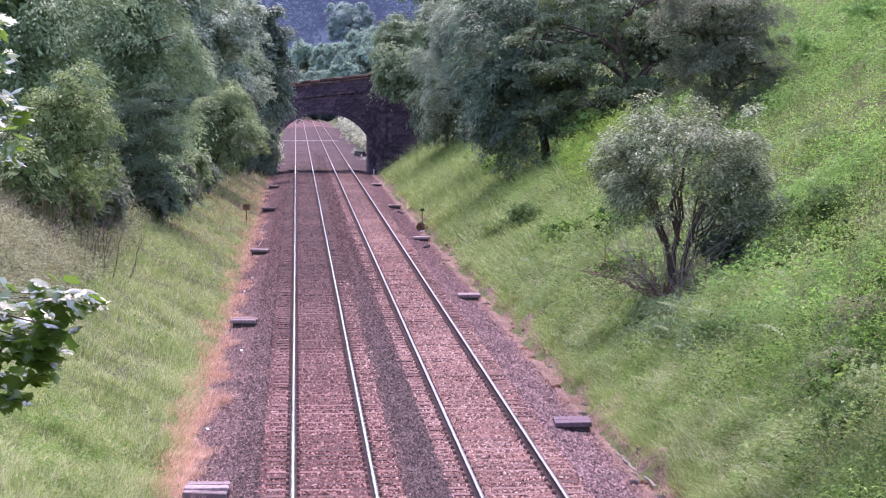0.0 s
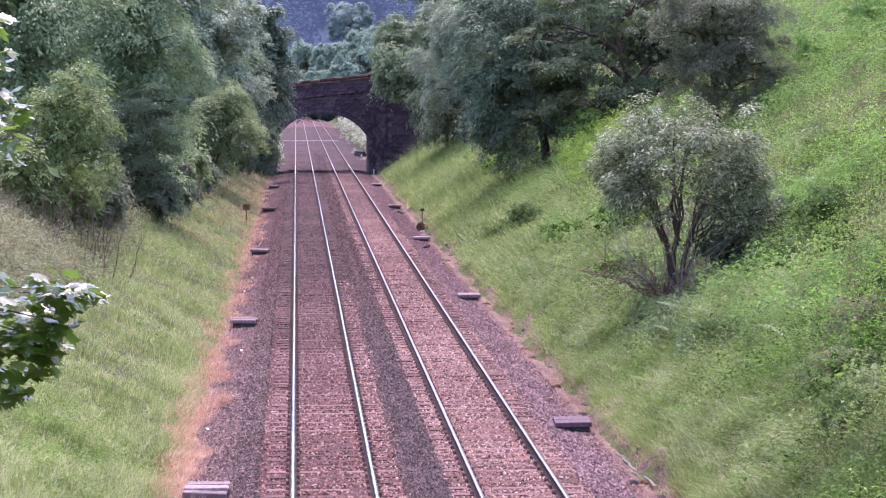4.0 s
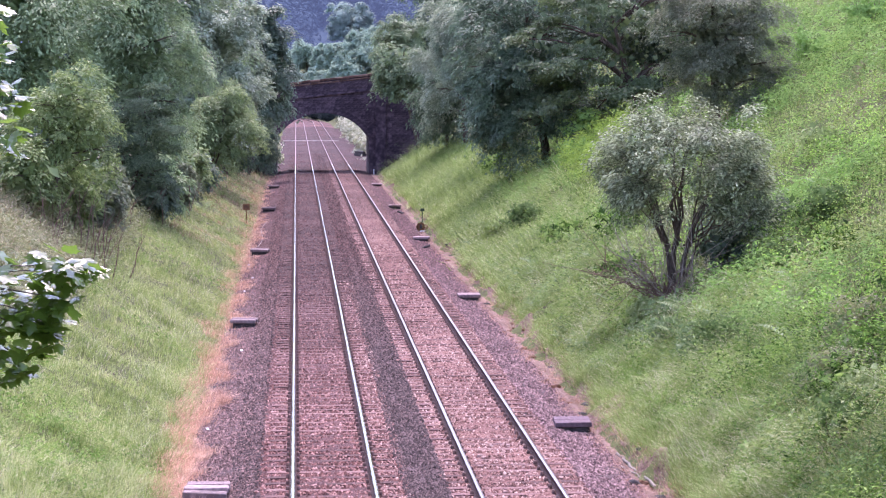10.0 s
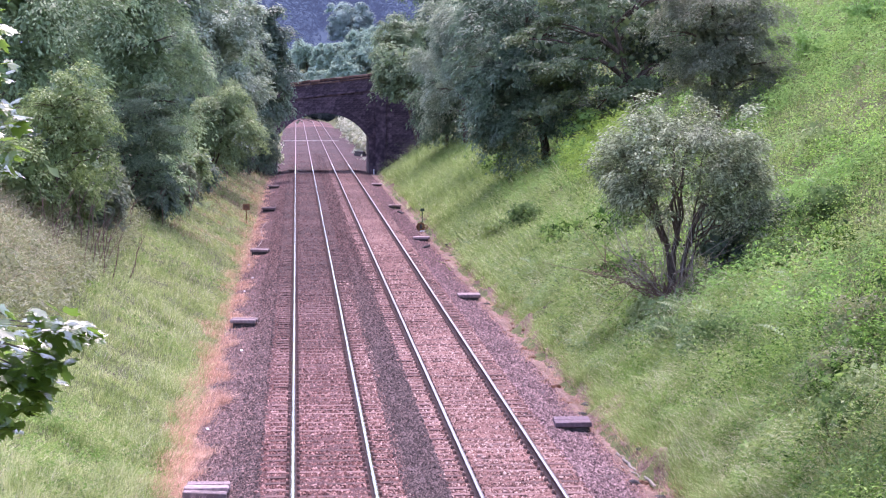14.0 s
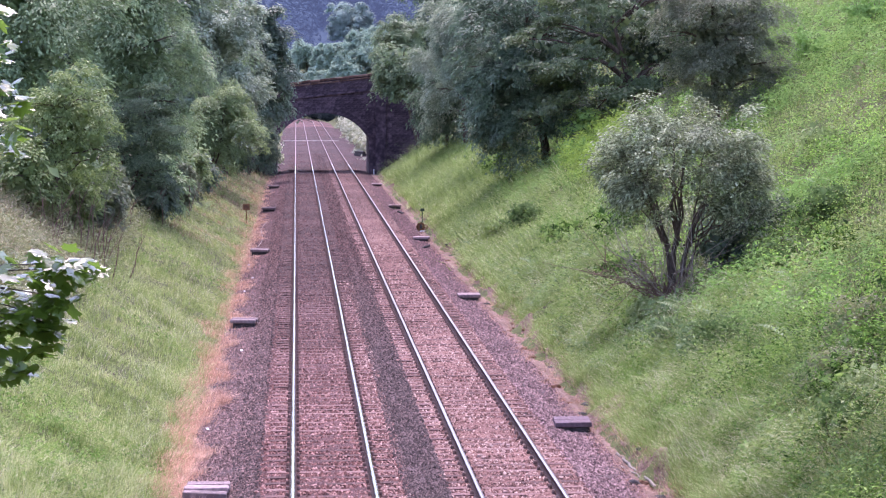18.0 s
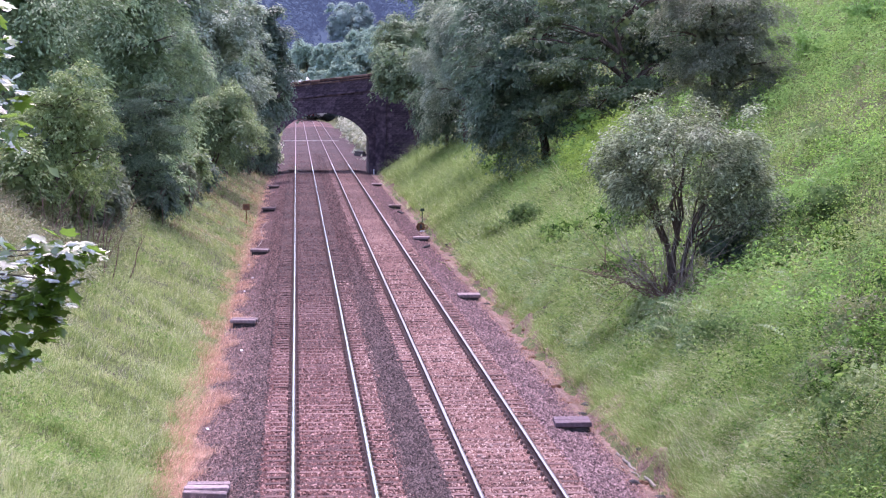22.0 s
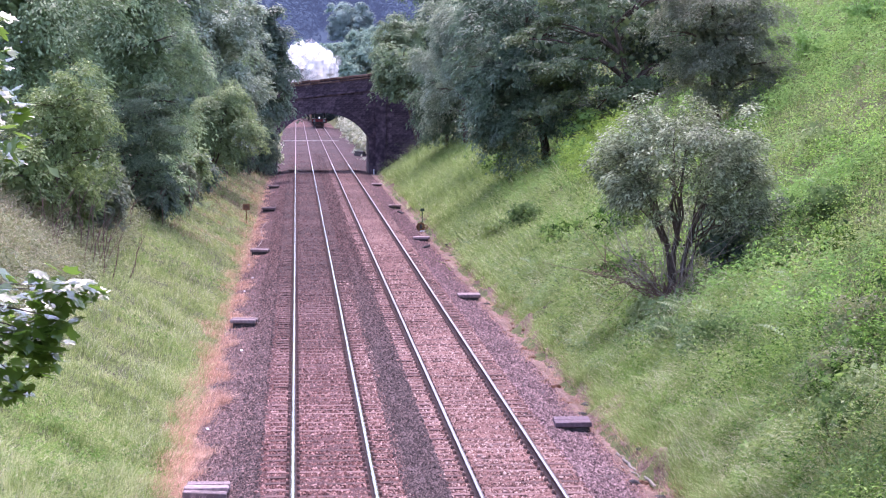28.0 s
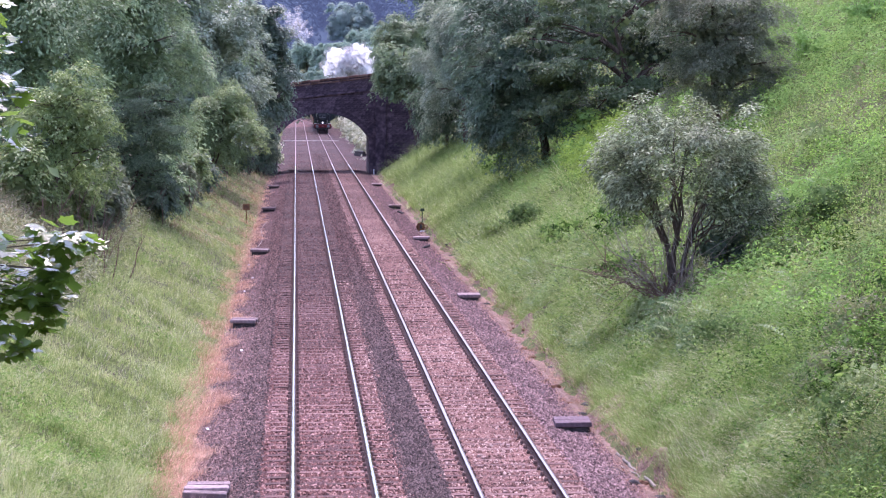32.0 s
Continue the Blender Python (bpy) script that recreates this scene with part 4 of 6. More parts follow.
tree("broadleaf_tree", "large dark green tree high on the bank", "tree", (-11.5, 158, 4.4), (-10.0, 158, 13.0), (6.4, 4.5, 8.0), "ash", per=200, size=0.3, seed=19, trunk=0.3, clumps=130, flat=0.55, droop=0.6)
tree("broadleaf_tree", "dark green tree filling the bank behind", "tree", (-11.5, 122, 4.4), (-9.8, 122, 8.6), (5.0, 3.2, 7.0), "dark", per=220, size=0.25, seed=20, trunk=0.24, clumps=96, flat=0.55, droop=0.6)
for i, (x, y, w, h, leaf) in enumerate([(-9.6, 84, 1.3, 1.6, "ash"), (-9.0, 92, 1.2, 1.5, "ash"), (-8.5, 112, 1.6, 1.9, "haw"), (-7.6, 122, 1.6, 2.0, "ash"), (-7.4, 133, 1.8, 2.2, "ash"), (-6.6, 140, 1.3, 1.6, "haw"), (-6.3, 162, 1.7, 2.2, "ash"),
                                        (-4.6, 178, 1.4, 2.0, "dark"), (-3.3, 196, 1.3, 4.4, "dark"), (-2.75, 199, 1.2, 4.8, "dark"), (-10.8, 100, 1.8, 2.2, "dark"), (-9.8, 135, 2.2, 2.8, "dark"), (-9.4, 82, 0.8, 0.9, "bramble_green"), (-9.0, 77.5, 1.1, 1.9, "ash_young"), (-8.1, 82.5, 1.1, 1.7, "ash_young"), (-7.3, 86, 0.9, 1.3, "haw"), (-7.9, 94, 1.2, 1.6, "haw"), (-6.6, 103.5, 1.2, 1.7, "dark"), (-6.4, 110, 1.2, 1.8, "ash"), (-6.2, 116, 1.1, 1.6, "haw"), (-6.2, 128, 1.2, 1.8, "ash_mid"), (-5.9, 136, 1.1, 1.6, "dark")]):
    z = float(ground_z(x, y))
    tree("hedge_shrub", "leafy green shrub under the bank trees" if leaf != "dark" else "dark green shrub in the shade of the trees", "shrub", (x, y, z), (x + 0.2, y, z + h * 0.6), (w, w, h * 0.9), leaf, per=130 if y < 100 else 90, size=0.15 if y < 100 else 0.22, aspect=0.45, seed=120 + i, trunk=0.05, limbs=6, stems=3, clumps=30, droop=0.5, group="shrubs along the bank")

tree("willow_tree", "grey-green willow leaning over the grassy bank", "tree", (12.4, 172, 2.9), (12.0, 172, 9.2), (3.5, 3.0, 6.2), "willow", per=330, size=0.2, aspect=0.3, seed=31, trunk=0.18, clumps=95, flat=0.6, droop=0.5)
# the willow's lower foliage, its shade given by a darker leaf colour
tree("broadleaf_tree", "lower willow beside the bridge wall, shade in its dark leaves", "tree", (11.4, 178, 2.3), (11.0, 177, 5.6), (2.5, 2.2, 3.6), "dark_deep", per=260, size=0.2, aspect=0.3, seed=41, trunk=0.12, clumps=54, flat=0.6, droop=0.5)
tree("lime_tree", "fresh green tree hanging over the bridge wall", "tree", (10.4, 199.5, 1.8), (9.2, 198.6, 8.3), (2.9, 2.2, 3.2), "ash_far", per=220, size=0.24, aspect=0.55, seed=32, trunk=0.13, clumps=46, flat=0.5, droop=0.7)
tree("dark_tree", "dense dark green tree with low spreading branches", "tree", (13.0, 121.8, 3.3), (11.7, 121.8, 7.6), (4.2, 3.3, 5.9), "dark_deep", per=380, size=0.165, aspect=0.55, seed=33, trunk=0.2, limbs=18, clumps=105, flat=0.5, droop=0.6)
tree("sycamore_tree", "sycamore with layered pale green leaf sprays", "tree", (17.2, 117, 5.8), (15.7, 117, 9.6), (4.95, 3.3, 4.5), "sycamore", 240, 170, 0.46, 0.18, 0.55, seed=34, trunk=0.17, limbs=20, layered=True, fill=2)
tree("hawthorn_tree", "dull brownish green hawthorn of dense fine leaves", "tree", (16.7, 92.8, 5.4), (16.8, 92.8, 8.8), (2.9, 2.5, 3.9), "haw", per=330, size=0.1, aspect=0.5, seed=35, trunk=0.16, clumps=120, flat=0.4, droop=0.4, shape=0.8)
tree("broadleaf_tree", "dark tree behind the sycamore", "tree", (20.0, 133, 7.3), (17.4, 133, 11.9), (4.0, 2.9, 4.2), "dark_shaded", per=280, size=0.17, seed=39, trunk=0.2, clumps=70, flat=0.5, droop=0.6)
tree("lime_tree", "fresh green tree behind the bridge parapet", "tree", (9.9, 226, 1.5), (9.9, 226, 10.4), (2.3, 2.5, 4.6), "ash_far", per=300, size=0.26, aspect=0.6, seed=36, trunk=0.18, clumps=60, flat=0.55, droop=0.6)
tree("broadleaf_tree", "tall dark tree high above the bridge", "tree", (16.5, 240, 5.4), (16.8, 240, 15.5), (6.6, 5.0, 7.6), "dark_deep", per=260, size=0.4, seed=37, trunk=0.3, clumps=110, flat=0.55, droop=0.6)
tree("broadleaf_tree", "dark tree at the top of the cutting", "tree", (17.5, 142, 6.0), (14.5, 142, 12.0), (5.0, 4.0, 5.6), "dark_deep", per=220, size=0.26, seed=38, trunk=0.28, clumps=100, flat=0.55, droop=0.6)

tree("broadleaf_tree", "dark leafy tree between the sycamore and the hawthorn", "tree", (19.8, 119.5, 7.2), (18.6, 119.5, 9.8), (2.9, 2.5, 3.9), "dark_shaded", per=230, size=0.17, seed=42, trunk=0.14, clumps=50, flat=0.5, droop=0.6)

# trees far beyond the bridge
for i, (x, y, r, h) in enumerate([(0, 592, 4.2, 5.6), (6, 576, 4.4, 5.6), (12, 568, 4.4, 5.8), (18, 572, 4.6, 5.6), (24, 582, 5, 6), (-6, 612, 4.6, 6), (9, 602, 5, 6.4), (16, 608, 5, 6.4), (3, 625, 5.5, 7), (22, 640, 6, 7), (30, 620, 6, 7)]):
    z = float(ground_z(x, y))
    tree("distant_tree", "distant tree beyond the bridge with blue-green haze in its leaves", "tree", (x, y, z), (x, y, z + h * 0.6), (r, r, h * 0.64), "far", per=230, size=0.52, aspect=0.7, clumps=52, flat=0.6, seed=50 + i, trunk=0.3, limbs=6, group="trees beyond the bridge")
gx, gy = 16.6, 740.0
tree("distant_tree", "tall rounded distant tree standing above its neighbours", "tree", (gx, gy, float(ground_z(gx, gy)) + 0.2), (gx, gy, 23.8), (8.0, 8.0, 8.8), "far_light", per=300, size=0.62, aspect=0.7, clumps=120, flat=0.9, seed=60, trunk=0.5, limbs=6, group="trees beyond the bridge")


for i, (x, y, w, h) in enumerate([(7.5, 535, 2.2, 1.8), (4.4, 552, 2.4, 2.0), (2.0, 572, 2.6, 2.2), (-3, 600, 3.0, 2.4), (4.5, 592, 3.0, 2.4), (10, 560, 2.6, 2.0), (-8, 620, 3.0, 2.6)]):
    z = float(ground_z(x, y))
    tree("hedge_shrub", "dark green shrub where the line bends away", "shrub", (x, y, z), (x, y, z + h * 0.85), (w, w, h), "dark", 90, 30, 0.7, 0.4, 0.6, seed=170 + i, trunk=0.1, limbs=4, stems=3, group="shrubs beyond the bridge")


# added shrub row, dark leaf colour in place of the bend's shade
for i, (s_, off, w, h) in enumerate([(400, 10.5, 1.8, 2.2), (425, 10.2, 1.8, 2.4), (448, 10.6, 2.2, 2.6), (470, 10.2, 2.4, 2.6), (490, 10.8, 2.4, 3.0), (508, 10.0, 2.6, 3.0), (526, 10.6, 2.8, 3.2), (545, 10.0, 2.8, 3.2), (565, 10.8, 3.0, 3.4)]):
    (x, y, _), _h = along(s_, off)
    z = float(ground_z(x, y))
    tree("hedge_shrub", "shrub on the outside of the bend with shade in its leaf colour", "shrub", (x, y, z), (x, y, z + h * 0.6), (w, w, h), "shade", 80, 30, 0.7, 0.4, 0.6, seed=190 + i, trunk=0.1, limbs=4, stems=3, group="shrubs beyond the bridge")


# second added row, closer to the rails, in the same shade colour
for i in range(13):
    (x, y, _), _h = along(506 + 8 * i, 8.2 + 0.9 * (i % 3))
    z = float(ground_z(x, y))
    tree("hedge_shrub", "shrub at the bend with shade painted into dark leaves", "shrub", (x, y, z), (x, y, z + 1.3), (2.2, 2.2, 1.7), "shade", per=70, size=0.4, aspect=0.6, seed=220 + i, trunk=0.08, limbs=3, stems=3, clumps=18, group="shrubs beyond the bridge")


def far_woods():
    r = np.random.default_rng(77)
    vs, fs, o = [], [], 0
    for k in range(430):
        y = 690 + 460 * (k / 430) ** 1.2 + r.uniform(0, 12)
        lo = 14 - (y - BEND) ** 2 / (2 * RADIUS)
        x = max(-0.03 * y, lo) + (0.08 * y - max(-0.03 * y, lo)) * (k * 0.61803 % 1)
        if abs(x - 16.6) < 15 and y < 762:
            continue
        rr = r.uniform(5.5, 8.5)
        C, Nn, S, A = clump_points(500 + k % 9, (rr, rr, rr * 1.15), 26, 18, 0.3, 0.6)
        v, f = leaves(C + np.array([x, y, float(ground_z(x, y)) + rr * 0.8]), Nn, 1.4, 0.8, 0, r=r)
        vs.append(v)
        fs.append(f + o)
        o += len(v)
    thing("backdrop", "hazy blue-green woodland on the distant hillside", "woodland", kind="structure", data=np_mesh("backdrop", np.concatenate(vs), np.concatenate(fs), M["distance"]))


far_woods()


# ---- bank plants ----
def bare_edge():
    """Eroded earth and dead litter where the ballast meets the foot of the slope."""
    xs, ys = np.linspace(6.45, 7.35, 10), np.arange(36, 203, 0.3)
    Xg, Yg = np.meshgrid(xs, ys)
    Xg = 6.5 + (Xg - 6.5) * (0.45 + 0.8 * vnoise(0 * Yg, Yg, 1.6, 71) + 0.25 * vnoise(0 * Yg, Yg, 0.5, 73))
    Zg = np.maximum(ground_z(Xg, Yg), bed_z(Xg)) + 0.045 + 0.06 * (vnoise(Xg, Yg, 0.3, 72) - 0.5)
    Zg[:, 0] -= 0.08
    Zg[:, -1] -= 0.12
    n, k = len(xs), len(ys)
    i = (np.arange(k - 1)[:, None] * n + np.arange(n - 1)[None]).ravel()
    thing("bank_edge", "bare pinkish brown earth edge littered with dead stalks", "earth edge", kind="structure", data=smooth(np_mesh("bank_edge", np.stack([Xg, Yg, Zg], -1).reshape(-1, 3), np.stack([i, i + 1, i + n + 1, i + n], 1), M["litter_brown"])))


bare_edge()



def spread(n, x0, x1, y0, y1, power=1.0, r=rng):
    """Places on the bank, thinning out with the distance along the line."""
    u = r.uniform(0, 1, n)
    q = 1 - power
    y = (y0 ** q + u * (y1 ** q - y0 ** q)) ** (1 / q) if power != 1 else y0 * (y1 / y0) ** u
    return r.uniform(x0, x1, n), y


def blades(name, label, X, Y, height, width, material, lean=(0.35, 0.1), z=None, tuft=9, spreadr=0.16):
    """Bent grass blades in tufts that lean their own ways; X, Y are the tufts' places."""
    m = len(X)
    i = np.repeat(np.arange(m), tuft)
    n = m * tuft
    a = rng.uniform(0, 2 * np.pi, n)
    d = np.abs(rng.normal(size=n)) * spreadr
    px, py = X[i] + np.cos(a) * d, Y[i] + np.sin(a) * d
    Z = (ground_z(px, py) if z is None else z[i]) - 0.03
    patch = 0.25 + 1.1 * vnoise(X, Y, 0.8, 11) + 0.4 * vnoise(X, Y, 2.5, 12)
    h = (height * rng.uniform(0.55, 1.3, m) * patch)[i] * rng.uniform(0.5, 1.15, n)
    b = rng.uniform(0, 2 * np.pi, n)
    w = width * rng.uniform(0.7, 1.3, n)
    B = np.stack([px, py, Z], 1)
    side = np.stack([np.cos(b) * w / 2, np.sin(b) * w / 2, np.zeros(n)], 1)
    tl = rng.normal(size=(m, 2)) * 0.55
    bend = np.stack([(lean[0] + tl[i, 0] + np.cos(a) * 0.45 + rng.normal(size=n) * 0.2) * h, (lean[1] + tl[i, 1] + np.sin(a) * 0.45 + rng.normal(size=n) * 0.2) * h, np.zeros(n)], 1)
    up = np.array([[0, 0, 1.0]])
    mid = B + up * (h * 0.6)[:, None] + bend * 0.3
    tip = B + up * (h * rng.uniform(0.72, 0.98, n))[:, None] + bend
    V = np.stack([B - side, B + side, mid - side * 0.4, mid + side * 0.6, tip], 1).reshape(-1, 3)
    q = np.arange(n)[:, None] * 5
    F = np.concatenate([q + np.array([[0, 1, 3]]), q + np.array([[2, 3, 4]])], 1).reshape(-1, 3)
    return thing(name, label, "grass", kind="stuff", data=np_mesh(name, V, F, M[material]))


X, Y = spread(20000, -9.8, -2.45, 35, 204, 1.7)
blades("bank_grass", "long green meadow grass on the bank", X, Y, 0.3, 0.021, "grass", lean=(0.2, -0.1))
X, Y = spread(7000, -2.8, -1.98, 36, 200, 1.6)
X += 0.34 * wob(X * 2, Y * 1.3) + 0.5 * (vnoise(0 * Y, Y, 1.4, 9) - 0.5) - np.abs(rng.normal(size=len(X))) * 0.12
blades("dead_grass_edge", "orange sprayed dead grass along the ballast edge", X, Y, 0.2, 0.015, "straw", z=np.maximum(ground_z(X, Y), bed_z(X)), spreadr=0.12)
X, Y = spread(18000, 7.2, 10.8, 36, 200, 1.7)
X = X + foot(Y)
keep = vnoise(X, Y, 0.55, 31) + 0.4 * vnoise(X, Y, 1.7, 32) > 0.38
keep &= np.hypot((X - 9.9) * 1.3, (Y - 60.6) * 0.6) > 0.9
X, Y = X[keep], Y[keep]
blades("tall_pale_grass", "tall pale seeding grass along the foot of the bank", X, Y, 0.34, 0.02, "grass_pale", lean=(-0.6, -0.05), spreadr=0.16)
X, Y = spread(4200, 7.2, 12.5, 82, 203, 1.3)
X = X + foot(Y)
keep = vnoise(X, Y, 1.6, 35) + 0.4 * vnoise(X, Y, 0.6, 36) > 0.45
blades("tufted_grass", "coarse pale tufts of grass along the slope", X[keep], Y[keep], 0.62, 0.05, "grass_pale", lean=(-0.7, -0.1), tuft=7, spreadr=0.3)
X, Y = spread(12000, 8.4, 27, 33, 180, 1.5)
blades("slope_grass", "rough green grass on the steep slope", X, Y, 0.45, 0.026, "grass_green", lean=(-0.2, 0.0), spreadr=0.2)
X, Y = spread(3000, 7.1, 7.5, 37, 200, 1.6)
X = X + foot(Y)
blades("overhanging_grass", "pale grass hanging over the foot of the bank", X, Y, 0.36, 0.015, "grass_pale", lean=(-0.5, -0.1), spreadr=0.1)
X, Y = spread(5500, 6.4, 7.6, 37, 190, 1.6)
blades("dead_foot_grass", "dead brown grass at the foot of the slope", X, Y, 0.1, 0.014, "straw_brown", lean=(-0.35, 0), z=np.maximum(ground_z(X, Y), bed_z(X)))
X, Y = spread(3200, -5.6, -2.5, 92, 203, 1.3)
keep = vnoise(X, Y, 2.2, 61) + 0.5 * vnoise(X, Y, 0.7, 62) + 0.006 * (Y - 140) > 0.72
blades("dry_grass", "dry tan grass along the foot of the bank", X[keep], Y[keep], 0.26, 0.026, "straw_brown", spreadr=0.22)
X, Y = spread(2600, 6.3, 7.2, 37, 120, 1.6)
blades("dead_stalks", "pale dead stalks lying along the ballast edge", X, Y, 0.1, 0.014, "straw", lean=(-0.6, -1.2), z=np.maximum(ground_z(X, Y), bed_z(X)) + 0.02, tuft=4, spreadr=0.2)
X, Y = spread(2000, 8.4, 16, 216, 420, 1.5)
blades("far_bank_grass", "pale dry grass on the bank beyond the bridge", X, Y, 0.6, 0.08, "grass_pale", spreadr=0.4)
X, Y = spread(1000, -8, -2.5, 216, 420, 1.5)
blades("far_bank_grass", "pale dry grass on the bank beyond the bridge", X, Y, 0.5, 0.08, "grass_pale", spreadr=0.4)


def herbs(name, label, X, Y, height, size, per, material, aspect=0.45):
    n = len(X)
    i = np.repeat(np.arange(n), per)
    patch = 0.15 + 1.1 * vnoise(X, Y, 0.9, 13) ** 1.3 + 0.5 * vnoise(X, Y, 2.6, 14)
    h = height * (rng.uniform(0.6, 1.15, n) * patch)[i] * rng.uniform(0.2, 1.0, n * per)
    a = rng.uniform(0, 2 * np.pi, n * per)
    d = rng.uniform(0.03, 0.26, n * per)
    C = np.stack([X[i] + np.cos(a) * d, Y[i] + np.sin(a) * d, ground_z(X, Y)[i] + h], 1)
    axis = np.stack([np.cos(a), np.sin(a), -0.2 * np.ones(n * per)], 1)
    Nn = np.array([0, 0, 1.0]) + axis * 0.35 + rng.normal(size=(n * per, 3)) * 0.3
    v, f = leaves(C, Nn, size, aspect, axis=axis)
    return thing(name, label, "plants", kind="stuff", data=np_mesh(name, v, f, M[material]))


X, Y = spread(23500, 7.9, 28, 34, 170, 1.6)
keep = ((vnoise(X, Y, 2.2, 21) - 0.5) * 1.6 + 0.3 * (X - 8.7) > 0) & (np.hypot((X - 9.9) * 1.3, (Y - 60.6) * 0.6) > 1.0)
X, Y = X[keep], Y[keep]
sort = vnoise(X, Y, 3.6, 22) + 0.35 * vnoise(X, Y, 1.2, 23)
dull = vnoise(X, Y, 4.5, 24) + 0.3 * vnoise(X, Y, 1.0, 25)
isdull = dull > 0.86
q = (sort <= 0.66) & ~isdull
herbs("slope_plants", "bright green leafy weeds covering the slope", X[q], Y[q], 1.0, 0.09, 17, "herb")
q = (sort > 0.66) & (sort <= 0.86) & ~isdull
herbs("nettles", "taller mid green nettles on the slope", X[q], Y[q], 1.1, 0.095, 15, "nettle", 0.4)
q = (sort > 0.86) & ~isdull
herbs("bracken_patches", "yellow-green bracken patches on the slope", X[q], Y[q], 0.9, 0.15, 13, "fern", 0.28)
herbs("bramble_patches", "dull brownish green brambles on the slope", X[isdull], Y[isdull], 0.9, 0.095, 13, "bramble_green", 0.5)
X, Y = spread(7600, 13, 34, 62, 150, 1.2)
keep = vnoise(X, Y, 5.0, 26) + 0.03 * (X - 18) > 0.34
herbs("bracken", "yellow-green bracken on the upper slope", X[keep], Y[keep], 0.9, 0.2, 12, "fern", 0.28)
X, Y = spread(1100, 12.4, 17.2, 101, 114, 1.2)
keep = X < 0.141 * Y
herbs("tall_bracken", "tall bright yellow-green bracken below the trees", X[keep], Y[keep], 1.3, 0.17, 14, "fern_bright", 0.3)
X, Y = spread(2300, 10.2, 19, 42, 84, 1.4)
keep = vnoise(X, Y, 1.9, 81) + 0.3 * vnoise(X, Y, 0.6, 82) + 0.35 * np.exp(-((X - 15.9) ** 2 + ((Y - 66.5) / 1.6) ** 2) / 8) > 0.78
herbs("fresh_weeds", "vivid yellow-green leafy weeds in patches on the slope", X[keep], Y[keep], 1.15, 0.1, 14, "fresh", 0.42)
X, Y = spread(4200, 7.4, 13, 62, 200, 1.3)
X = X + foot(Y)
keep = vnoise(X, Y, 1.3, 37) + 0.3 * vnoise(X, Y, 0.5, 38) > 0.5
herbs("tussocks", "rough pale tussocks on the slope", X[keep], Y[keep], 0.5, 0.17, 10, "tussock", 0.3)
X, Y = spread(3600, -11, -6.0, 55, 118, 1.3)
herbs("bramble_scrub", "tangle of brown-green bramble under the trees", X, Y, 0.8, 0.12, 16, "bramble", 0.5)
X, Y = spread(2600, -10.4, -6.7, 58, 82, 1.4)
keep = vnoise(X, Y, 1.2, 63) + 0.3 * vnoise(X, Y, 0.4, 64) + 0.2 * (-6.9 - X) > 0.72
blades("dead_bracken", "tangle of tan dead stalks over the brambles", X[keep], Y[keep], 0.6, 0.024, "dead_fern", lean=(0.7, -0.1), tuft=6, spreadr=0.3)
X, Y = spread(2500, -6.8, -2.8, 36, 120, 1.6)
keep = wob(X * 0.6, Y * 0.4) > 0.1
herbs("low_weeds", "low green weeds among the grass", X[keep], Y[keep], 0.22, 0.1, 9, "weed")

X, Y = spread(8500, 7.5, 10.8, 34, 100, 1.5)
keep = vnoise(X, Y, 0.9, 43) + 0.4 * vnoise(X, Y, 0.4, 44) > 0.6
herbs("bank_weeds", "fresh green leafy weeds among the pale grass", X[keep], Y[keep], 0.5, 0.075, 13, "weed", 0.4)
X, Y = spread(1800, 7.3, 10.2, 53, 150, 1.5)
keep = vnoise(X, Y, 1.1, 41) > 0.52
herbs("nettle_patches", "darker green nettles among the pale grass", X[keep], Y[keep], 0.6, 0.12, 10, "fern_dark", 0.45)

